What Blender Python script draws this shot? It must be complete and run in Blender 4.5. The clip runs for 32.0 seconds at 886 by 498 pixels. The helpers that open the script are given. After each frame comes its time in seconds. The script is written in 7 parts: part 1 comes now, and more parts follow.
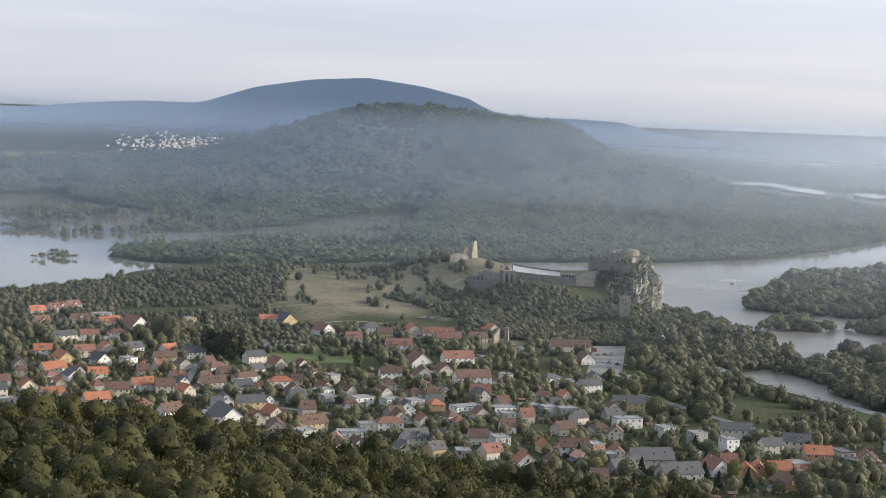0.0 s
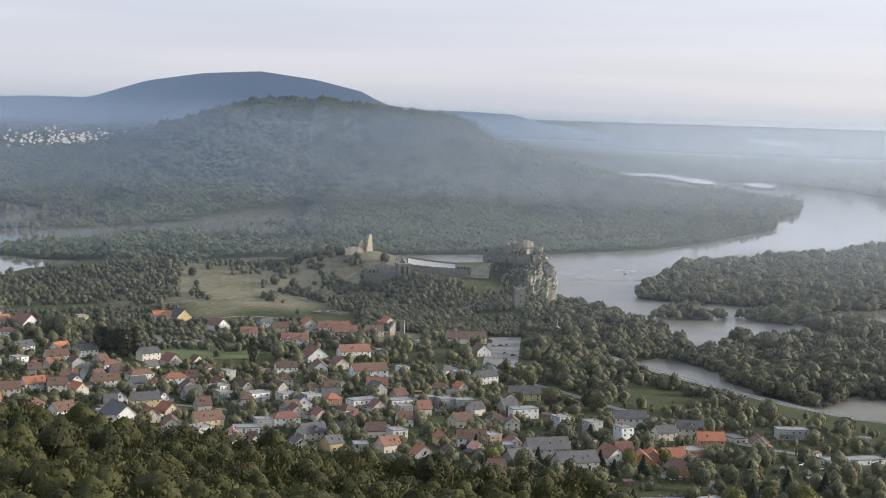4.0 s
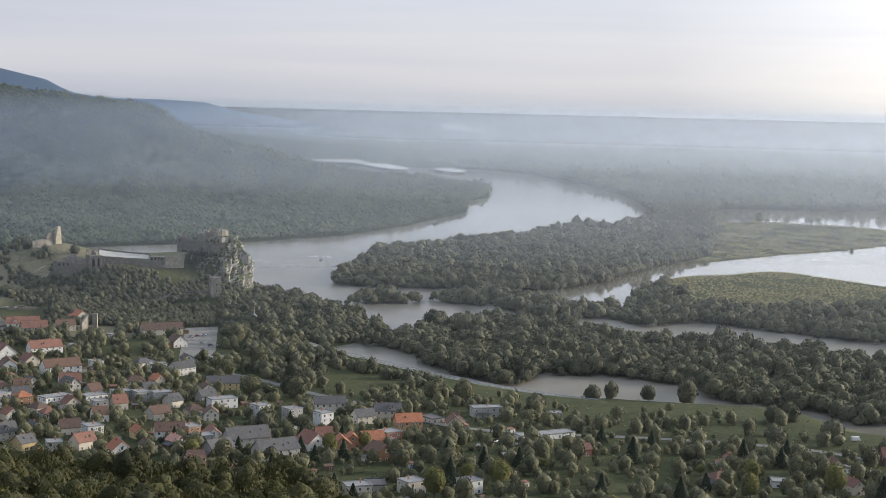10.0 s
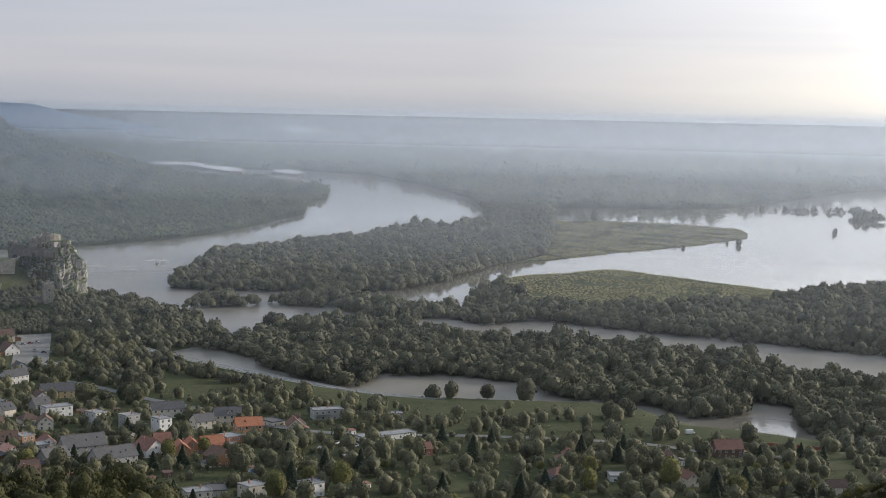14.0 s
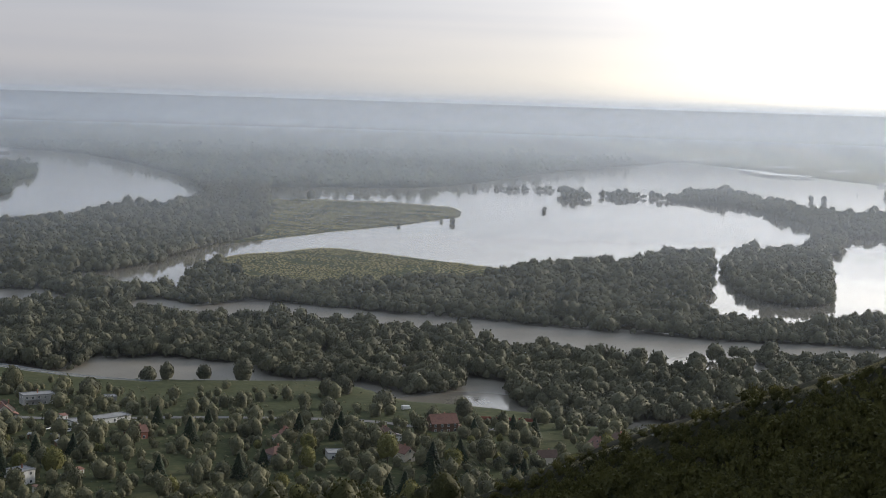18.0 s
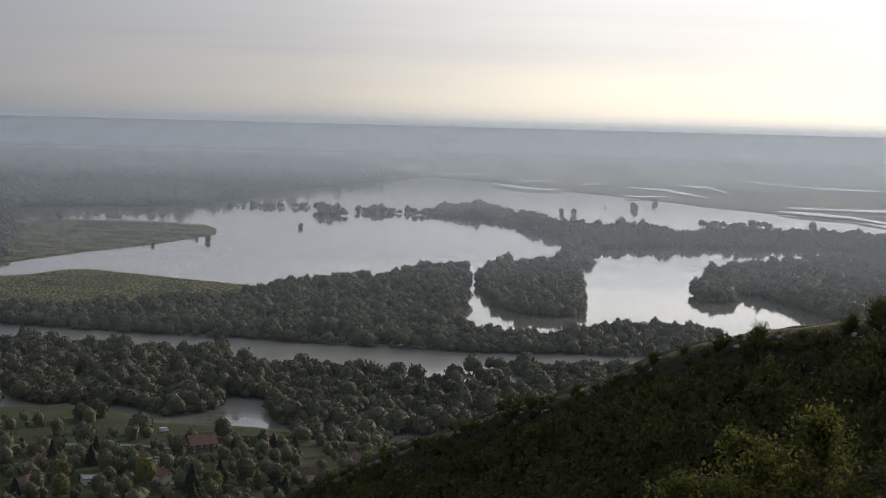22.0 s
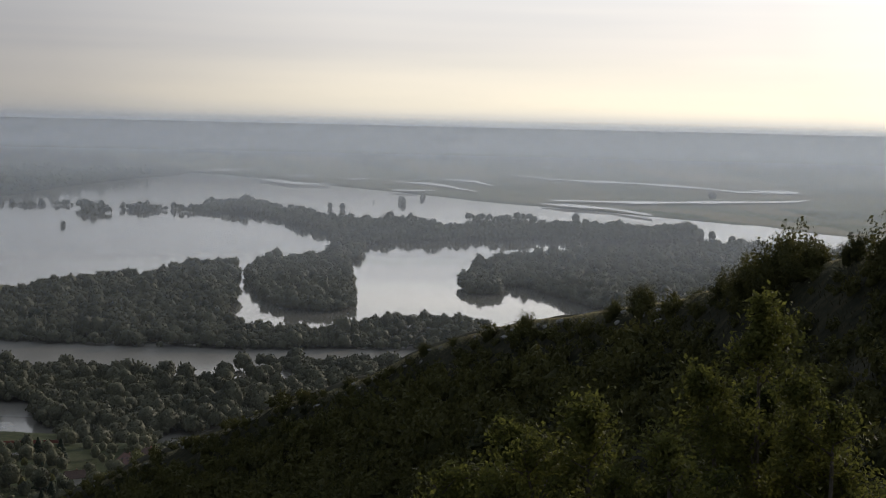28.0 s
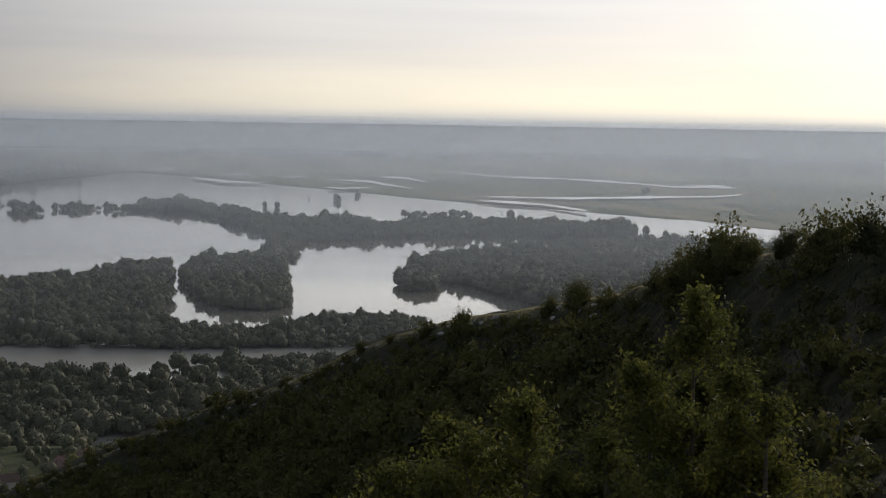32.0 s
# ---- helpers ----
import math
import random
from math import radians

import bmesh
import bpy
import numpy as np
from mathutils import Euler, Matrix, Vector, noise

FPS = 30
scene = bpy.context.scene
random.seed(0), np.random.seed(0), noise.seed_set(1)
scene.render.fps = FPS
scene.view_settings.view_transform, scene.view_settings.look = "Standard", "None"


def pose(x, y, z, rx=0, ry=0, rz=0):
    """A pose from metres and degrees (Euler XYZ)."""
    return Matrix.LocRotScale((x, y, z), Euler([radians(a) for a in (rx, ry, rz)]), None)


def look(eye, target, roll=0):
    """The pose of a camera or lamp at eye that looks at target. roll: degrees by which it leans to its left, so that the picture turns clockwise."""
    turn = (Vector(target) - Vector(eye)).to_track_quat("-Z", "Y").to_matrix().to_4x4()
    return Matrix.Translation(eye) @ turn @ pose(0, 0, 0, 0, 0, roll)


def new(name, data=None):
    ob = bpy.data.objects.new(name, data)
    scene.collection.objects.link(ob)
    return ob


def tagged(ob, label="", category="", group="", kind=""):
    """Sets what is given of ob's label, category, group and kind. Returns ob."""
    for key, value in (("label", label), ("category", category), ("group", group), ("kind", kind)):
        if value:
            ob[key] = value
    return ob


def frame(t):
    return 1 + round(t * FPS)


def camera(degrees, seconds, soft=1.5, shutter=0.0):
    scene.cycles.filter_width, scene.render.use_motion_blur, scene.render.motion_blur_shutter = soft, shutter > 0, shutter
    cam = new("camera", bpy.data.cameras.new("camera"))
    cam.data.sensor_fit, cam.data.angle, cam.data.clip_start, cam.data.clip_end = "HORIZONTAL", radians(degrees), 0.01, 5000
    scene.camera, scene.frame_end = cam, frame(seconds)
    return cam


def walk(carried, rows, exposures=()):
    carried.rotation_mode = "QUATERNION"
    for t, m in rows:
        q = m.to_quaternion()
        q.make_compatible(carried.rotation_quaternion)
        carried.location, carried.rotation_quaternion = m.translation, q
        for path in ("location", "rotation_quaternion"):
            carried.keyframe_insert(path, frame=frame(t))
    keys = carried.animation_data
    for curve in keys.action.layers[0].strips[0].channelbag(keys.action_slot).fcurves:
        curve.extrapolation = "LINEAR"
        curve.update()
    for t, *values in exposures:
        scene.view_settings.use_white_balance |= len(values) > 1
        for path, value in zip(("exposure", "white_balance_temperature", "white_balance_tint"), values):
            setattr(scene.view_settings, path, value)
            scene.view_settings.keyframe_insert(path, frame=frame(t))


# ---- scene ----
EYE_Z = 190.0
cam = camera(31.82, 32.0, soft=0.6)
PATH = [  # seconds, turn to the right, tilt up, lean (degrees)
    (0.0, -19.24, -4.83, 2.16),
    (0.5, -19.13, -4.79, 2.09),
    (1.0, -18.95, -4.82, 2.10),
    (1.5, -18.68, -4.80, 2.10),
    (2.0, -18.20, -4.86, 2.16),
    (2.5, -17.57, -4.93, 2.06),
    (4.5, -14.27, -4.87, 1.80),
    (5.0, -13.06, -4.76, 1.81),
    (5.5, -12.18, -4.75, 1.79),
    (6.0, -11.18, -4.82, 1.50),
    (6.5, -10.25, -4.78, 1.62),
    (7.0, -9.36, -4.96, 1.53),
    (7.5, -8.51, -4.89, 1.47),
    (8.0, -7.77, -5.06, 1.45),
    (8.5, -7.02, -4.99, 1.33),
    (9.0, -6.17, -4.94, 1.24),
    (9.5, -5.03, -5.04, 1.27),
    (10.0, -4.11, -5.12, 1.42),
    (10.5, -3.14, -5.22, 1.46),
    (11.0, -2.20, -5.14, 1.22),
    (11.5, -1.62, -5.12, 1.19),
    (12.0, -1.14, -5.18, 1.18),
    (12.5, -0.73, -5.18, 1.15),
    (13.0, -0.00, -5.21, 1.13),
    (13.5, 0.67, -5.04, 1.06),
    (14.0, 1.85, -4.94, 1.24),
    (14.5, 2.50, -5.02, 1.44),
    (15.0, 4.85, -5.26, 1.20),
    (15.5, 7.21, -5.44, 1.18),
    (17.5, 11.30, -5.34, 1.89),
    (18.0, 12.33, -5.45, 1.79),
    (18.5, 13.72, -5.41, 1.89),
    (19.0, 14.80, -5.14, 1.78),
    (19.5, 15.58, -4.91, 1.50),
    (20.0, 16.85, -4.76, 1.52),
    (20.5, 17.98, -4.75, 1.66),
    (21.0, 19.36, -4.74, 1.79),
    (21.5, 20.40, -4.64, 1.64),
    (22.0, 21.28, -4.60, 1.48),
    (22.5, 22.11, -4.54, 1.42),
    (23.0, 22.85, -4.77, 1.45),
    (23.5, 23.43, -4.89, 1.38),
    (24.0, 24.39, -4.52, 1.10),
    (24.5, 25.33, -4.18, 1.06),
    (26.5, 27.80, -4.21, 1.14),
    (27.0, 28.72, -4.26, 1.20),
    (27.5, 29.20, -4.41, 1.11),
    (28.0, 29.80, -4.59, 1.29),
    (28.5, 30.20, -4.67, 1.25),
    (29.0, 30.40, -4.68, 1.09),
    (29.5, 30.81, -4.65, 1.09),
    (30.0, 30.99, -4.75, 1.11),
    (30.5, 31.25, -4.74, 1.02),
    (31.0, 31.42, -4.65, 0.88),
    (31.5, 31.85, -4.70, 0.87),
    (32.0, 32.18, -4.65, 0.90),
]


def aim(turn, tilt, lean):
    """Camera pose on the lookout: turn clockwise from +Y, tilt up, lean as the horizon shows."""
    return Matrix.Translation((0, 0, EYE_Z)) @ Euler((0, 0, radians(-turn))).to_matrix().to_4x4() @ \
        Euler((radians(90 + tilt), 0, 0)).to_matrix().to_4x4() @ Euler((0, 0, radians(lean))).to_matrix().to_4x4()


walk(cam, [(t, aim(a, b, c)) for t, a, b, c in PATH],
     exposures=[(0.0, 0.35), (5.0, 0.33), (6.0, 0.22), (9.0, 0.20), (11.0, 0.18), (13.0, -0.05), (15.0, -0.08), (19.0, -0.42), (23.0, -1.02), (28.0, -1.17), (32.0, -1.17)])

# ---- sky and sun ----
SUN_AZ, SUN_EL = 66.0, 14.0
world = bpy.data.worlds.new("sky")
scene.world = world
world.use_nodes = True


def nodes_of(tree):
    tree.nodes.clear()

    def add(kind, **inputs):
        n = tree.nodes.new(kind)
        for key, v in inputs.items():
            k = key.replace("_", " ")
            if k in n.inputs:
                if isinstance(v, bpy.types.NodeSocket):
                    tree.links.new(v, n.inputs[k])
                else:
                    n.inputs[k].default_value = v
        return n

    def link(a, b):
        tree.links.new(a, b)
    return add, link


def ramp_node(add, link, fac, stops):
    r = add("ShaderNodeValToRGB")
    link(fac, r.inputs["Fac"])
    el = r.color_ramp.elements
    while len(el) < len(stops):
        el.new(0.5)
    for e, (p, c) in zip(el, stops):
        e.position = p
        e.color = (*c, 1) if len(c) == 3 else c
    return r.outputs["Color"]


def mix_node(add, link, fac, a, b, mode="MIX"):
    m = add("ShaderNodeMix")
    m.data_type, m.blend_type = "RGBA", mode
    for sock, v in ((m.inputs[0], fac), (m.inputs[6], a), (m.inputs[7], b)):
        if isinstance(v, bpy.types.NodeSocket):
            link(v, sock)
        elif isinstance(v, (int, float)):
            sock.default_value = v
        else:
            sock.default_value = (*v, 1)
    return m.outputs[2]


def math_node(add, link, op, a, b=0.0, clamp=False):
    m = add("ShaderNodeMath")
    m.operation, m.use_clamp = op, clamp
    for sock, v in ((m.inputs[0], a), (m.inputs[1], b)):
        if isinstance(v, bpy.types.NodeSocket):
            link(v, sock)
        else:
            sock.default_value = v
    return m.outputs[0]


add, link = nodes_of(world.node_tree)
sky = add("ShaderNodeTexSky")
sky.sky_type, sky.sun_disc = "NISHITA", False
sky.sun_elevation, sky.sun_rotation = radians(SUN_EL), radians(SUN_AZ)
sky.air_density, sky.dust_density = 1.0, 3.0
co = add("ShaderNodeTexCoord").outputs["Generated"]
sep = add("ShaderNodeSeparateXYZ", Vector=co)
sun_dir = Vector((math.sin(radians(SUN_AZ)) * math.cos(radians(SUN_EL)), math.cos(radians(SUN_AZ)) * math.cos(radians(SUN_EL)), math.sin(radians(SUN_EL))))
dot = add("ShaderNodeVectorMath", Vector=co)
dot.operation = "DOT_PRODUCT"
dot.inputs[1].default_value = sun_dir
veil_far = ramp_node(add, link, sep.outputs["Z"], [(0.0, (4.0, 4.4, 5.1)), (0.004, (5.2, 5.45, 6.1)), (0.012, (5.75, 5.9, 6.55)), (0.03, (6.1, 6.25, 6.95)), (0.10, (6.25, 6.7, 7.8)), (0.5, (5.2, 6.0, 7.4))])
veil_sun = ramp_node(add, link, sep.outputs["Z"], [(0.0, (9.0, 9.3, 9.4)), (0.003, (15.5, 14.9, 13.6)), (0.007, (20.0, 18.4, 15.4)), (0.012, (21.5, 19.6, 15.8)), (0.034, (20.0, 18.7, 16.2)), (0.05, (17.6, 16.9, 16.0)), (0.078, (17.6, 17.2, 16.9)), (0.10, (25.0, 24.6, 24.2)), (0.16, (26.0, 25.6, 25.0)), (0.36, (12.0, 12.0, 12.2)), (0.6, (6.0, 6.6, 7.4))])
veil = mix_node(add, link, ramp_node(add, link, dot.outputs["Value"], [(0.2, (0, 0, 0)), (0.46, (0.08,) * 3), (0.63, (0.31,) * 3), (0.77, (0.76,) * 3), (0.9, (1.02,) * 3)]), veil_far, veil_sun)
mp = add("ShaderNodeMapping", Vector=co)
mp.inputs["Scale"].default_value = (1.3, 1.3, 22)
cl = add("ShaderNodeTexNoise", Vector=mp.outputs["Vector"], Scale=1.5, Detail=3.0, Roughness=0.5, Distortion=0.2)
streak = ramp_node(add, link, cl.outputs["Fac"], [(0.34, (0.92, 0.935, 0.96)), (0.5, (1, 1, 1)), (0.64, (1.07, 1.055, 1.03))])
veil = mix_node(add, link, 1.0, veil, streak, "MULTIPLY")
glow = ramp_node(add, link, dot.outputs["Value"], [(0.45, (1, 1, 1)), (0.6, (1.1, 1.1, 1.1)), (0.75, (1.28, 1.28, 1.28)), (0.9, (1.35, 1.35, 1.35)), (0.985, (1.9, 1.85, 1.75)), (1.0, (2.9, 2.7, 2.3))])
veil = mix_node(add, link, 1.0, veil, glow, "MULTIPLY")
full = mix_node(add, link, 0.86, sky.outputs["Color"], veil)
bg = add("ShaderNodeBackground", Color=full, Strength=0.1)
out = add("ShaderNodeOutputWorld")
link(bg.outputs[0], out.inputs["Surface"])

sun = new("sun", bpy.data.lights.new("sun", "SUN"))
sun.data.energy, sun.data.angle, sun.data.color = 4.2, radians(7.0), (1.0, 0.89, 0.76)
sun.matrix_world = look(tuple(sun_dir * 100), (0, 0, 0))

# ---- materials ----


def material(name, build):
    m = bpy.data.materials.new(name)
    m.use_nodes = True
    add, link = nodes_of(m.node_tree)
    shader = build(add, link)
    o = add("ShaderNodeOutputMaterial")
    link(shader, o.inputs["Surface"])
    return m


def surface(name, stops, scale=1.0, rough=0.8, bump=0.3, detail=6.0, fine=8.0, metal=0.0, spec=0.3, coord="Object", jitter=0.0):
    """Two noises, one broad and one fine, tint a colour ramp; the fine one also gives relief."""
    def build(add, link):
        tc = add("ShaderNodeTexCoord").outputs["Object"] if coord == "Object" else add("ShaderNodeNewGeometry").outputs["Position"]
        a = add("ShaderNodeTexNoise", Vector=tc, Scale=scale, Detail=detail, Roughness=0.6).outputs["Fac"]
        b = add("ShaderNodeTexNoise", Vector=tc, Scale=scale * fine, Detail=4.0).outputs["Fac"]
        f = math_node(add, link, "MULTIPLY_ADD", a, 0.65, False)
        f.node.inputs[2].default_value = 0.0
        g = math_node(add, link, "MULTIPLY", b, 0.35)
        f = math_node(add, link, "ADD", f, g)
        n = len(stops)
        col = ramp_node(add, link, f, [(0.3 + 0.4 * i / max(1, n - 1), c) for i, c in enumerate(stops)])
        if jitter:
            r = add("ShaderNodeObjectInfo").outputs["Random"]
            k = ramp_node(add, link, r, [(0, (1 - jitter,) * 3), (1, (1 + jitter,) * 3)])
            col = mix_node(add, link, 1.0, col, k, "MULTIPLY")
        p = add("ShaderNodeBsdfPrincipled", Base_Color=col, Roughness=rough, Metallic=metal)
        p.inputs["Specular IOR Level"].default_value = spec
        if bump:
            bn = add("ShaderNodeBump", Height=b, Strength=bump, Distance=0.3 / (scale * fine))
            link(bn.outputs[0], p.inputs["Normal"])
        return p.outputs[0]
    return material(name, build)


def foliage(name, dark, light, translucent=0.3, scale=0.08, grain=0.75):
    def build(add, link):
        pos = add("ShaderNodeNewGeometry")
        a = add("ShaderNodeTexNoise", Vector=pos.outputs["Position"], Scale=scale, Detail=5.0).outputs["Fac"]
        r = pos.outputs["Random Per Island"]
        f = math_node(add, link, "MULTIPLY", a, 1.1)
        g = math_node(add, link, "MULTIPLY", r, 0.14)
        f = math_node(add, link, "ADD", f, g)
        stand = add("ShaderNodeTexNoise", Vector=pos.outputs["Position"], Scale=scale * 0.22, Detail=2.0).outputs["Fac"]
        f = math_node(add, link, "ADD", f, math_node(add, link, "MULTIPLY", stand, 0.7))
        col = ramp_node(add, link, f, [(0.62, dark), (1.0, light)])
        tuft = add("ShaderNodeTexNoise", Vector=pos.outputs["Position"], Scale=grain, Detail=4.0, Roughness=0.65).outputs["Fac"]
        col = mix_node(add, link, 1.0, col, ramp_node(add, link, tuft, [(0.32, (0.68,) * 3), (0.5, (1.0,) * 3), (0.68, (1.28,) * 3)]), "MULTIPLY")
        relief = add("ShaderNodeBump", Height=tuft, Strength=0.9, Distance=0.8 / grain)
        d = add("ShaderNodeBsdfPrincipled", Base_Color=col, Roughness=0.7)
        link(relief.outputs[0], d.inputs["Normal"])
        d.inputs["Specular IOR Level"].default_value = 0.25
        t = add("ShaderNodeBsdfTranslucent", Color=col)
        mx = add("ShaderNodeMixShader", Fac=translucent)
        link(d.outputs[0], mx.inputs[1])
        link(t.outputs[0], mx.inputs[2])
        return mx.outputs[0]
    return material(name, build)


LEAF_WOOD = foliage("river wood leaves", (0.029, 0.034, 0.021), (0.112, 0.111, 0.067), 0.11)
LEAF_FAR = foliage("distant wood leaves", (0.020, 0.030, 0.021), (0.105, 0.120, 0.068), 0.12, 0.02, 0.3)
LEAF_WARM = foliage("slope wood leaves", (0.013, 0.017, 0.006), (0.060, 0.060, 0.018), 0.2, 0.08, 1.8)
LEAF_GARDEN = foliage("garden tree leaves", (0.034, 0.040, 0.021), (0.140, 0.137, 0.074), 0.17, 0.15)
LEAF_LIME = foliage("bright garden leaves", (0.050, 0.060, 0.018), (0.165, 0.160, 0.048), 0.25, 0.2)
LEAF_DARK = foliage("conifer needles", (0.012, 0.026, 0.014), (0.035, 0.055, 0.028), 0.15, 0.2)
LEAF_YELLOW = foliage("young sunlit leaves", (0.036, 0.046, 0.012), (0.135, 0.138, 0.034), 0.5, 0.6, 9.0)
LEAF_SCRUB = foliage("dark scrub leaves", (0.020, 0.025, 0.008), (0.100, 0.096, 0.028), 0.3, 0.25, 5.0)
REED = foliage("reed blades", (0.17, 0.165, 0.07), (0.34, 0.30, 0.15), 0.3, 0.03)


def ground_build(add, link):
    pos = add("ShaderNodeNewGeometry").outputs["Position"]
    kind = add("ShaderNodeAttribute")
    kind.attribute_name = "cover"
    a = add("ShaderNodeTexNoise", Vector=pos, Scale=0.012, Detail=8.0, Roughness=0.65).outputs["Fac"]
    b = add("ShaderNodeTexNoise", Vector=pos, Scale=0.25, Detail=5.0).outputs["Fac"]
    mixed = math_node(add, link, "MULTIPLY_ADD", a, 0.6)
    mixed.node.inputs[2].default_value = 0.0
    mixed = math_node(add, link, "ADD", mixed, math_node(add, link, "MULTIPLY", b, 0.4))
    grass = ramp_node(add, link, mixed, [(0.35, (0.028, 0.038, 0.015)), (0.5, (0.052, 0.062, 0.026)), (0.65, (0.090, 0.086, 0.042))])
    dry = ramp_node(add, link, mixed, [(0.35, (0.10, 0.10, 0.055)), (0.5, (0.185, 0.165, 0.105)), (0.65, (0.27, 0.235, 0.16))])
    wood = ramp_node(add, link, mixed, [(0.35, (0.024, 0.031, 0.014)), (0.65, (0.056, 0.060, 0.027))])
    # strip fields of the far plain
    mp = add("ShaderNodeMapping", Vector=pos)
    mp.inputs["Rotation"].default_value = (0, 0, radians(-38))
    mp.inputs["Scale"].default_value = (0.0045, 0.0013, 0.0)
    vor = add("ShaderNodeTexVoronoi", Vector=mp.outputs["Vector"], Scale=2.0)
    vor.distance = "CHEBYCHEV"
    fld = ramp_node(add, link, vor.outputs["Color"], [(0.15, (0.05, 0.07, 0.03)), (0.5, (0.12, 0.13, 0.06)), (0.85, (0.22, 0.19, 0.11))])
    sepc = add("ShaderNodeSeparateColor", Color=kind.outputs["Color"])
    col = mix_node(add, link, sepc.outputs["Red"], wood, grass)
    col = mix_node(add, link, sepc.outputs["Green"], col, dry)
    col = mix_node(add, link, sepc.outputs["Blue"], col, fld)
    # Slope soil, near-black: the backlit slope's shade is mixed into its colour.
    shaded_heath = ramp_node(add, link, add("ShaderNodeTexNoise", Vector=pos, Scale=0.9, Detail=6.0, Roughness=0.7).outputs["Fac"], [(0.36, (0.008, 0.009, 0.004)), (0.5, (0.019, 0.019, 0.008)), (0.66, (0.048, 0.042, 0.022))])
    col = mix_node(add, link, math_node(add, link, "SUBTRACT", 1.0, kind.outputs["Alpha"]), col, shaded_heath)
    p = add("ShaderNodeBsdfPrincipled", Base_Color=col, Roughness=0.95)
    p.inputs["Specular IOR Level"].default_value = 0.1
    bn = add("ShaderNodeBump", Height=b, Strength=0.5, Distance=0.6)
    link(bn.outputs[0], p.inputs["Normal"])
    return p.outputs[0]


GROUND = material("meadow and soil", ground_build)


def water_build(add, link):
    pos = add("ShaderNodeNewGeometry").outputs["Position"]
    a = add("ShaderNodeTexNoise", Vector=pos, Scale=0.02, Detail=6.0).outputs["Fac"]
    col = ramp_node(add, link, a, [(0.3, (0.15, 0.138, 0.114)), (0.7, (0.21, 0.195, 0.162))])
    w = add("ShaderNodeTexNoise", Vector=pos, Scale=0.25, Detail=3.0).outputs["Fac"]
    big = add("ShaderNodeTexNoise", Vector=pos, Scale=0.004, Detail=3.0).outputs["Fac"]
    calm = ramp_node(add, link, big, [(0.4, (0.02,) * 3), (0.65, (0.07,) * 3)])
    wind = add("ShaderNodeAttribute")
    wind.attribute_name = "ripple"
    rough = mix_node(add, link, wind.outputs["Fac"], calm, (0.11, 0.11, 0.11))
    flow = add("ShaderNodeAttribute")
    flow.attribute_name = "current"
    rough = mix_node(add, link, flow.outputs["Fac"], rough, (0.5, 0.5, 0.5))
    p = add("ShaderNodeBsdfPrincipled", Base_Color=col, IOR=1.33)
    link(rough, p.inputs["Roughness"])
    bn = add("ShaderNodeBump", Height=w, Strength=0.03, Distance=0.5)
    link(bn.outputs[0], p.inputs["Normal"])
    return p.outputs[0]


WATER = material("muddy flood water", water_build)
# The sky's reflection is put into the pale base colour; the folded rim hides it.
SHINE_WATER = surface("ruffled water with painted sky shine", [(0.52, 0.52, 0.51), (0.62, 0.62, 0.61)], 0.02, 0.2, 0.0, spec=1.0, coord="World")

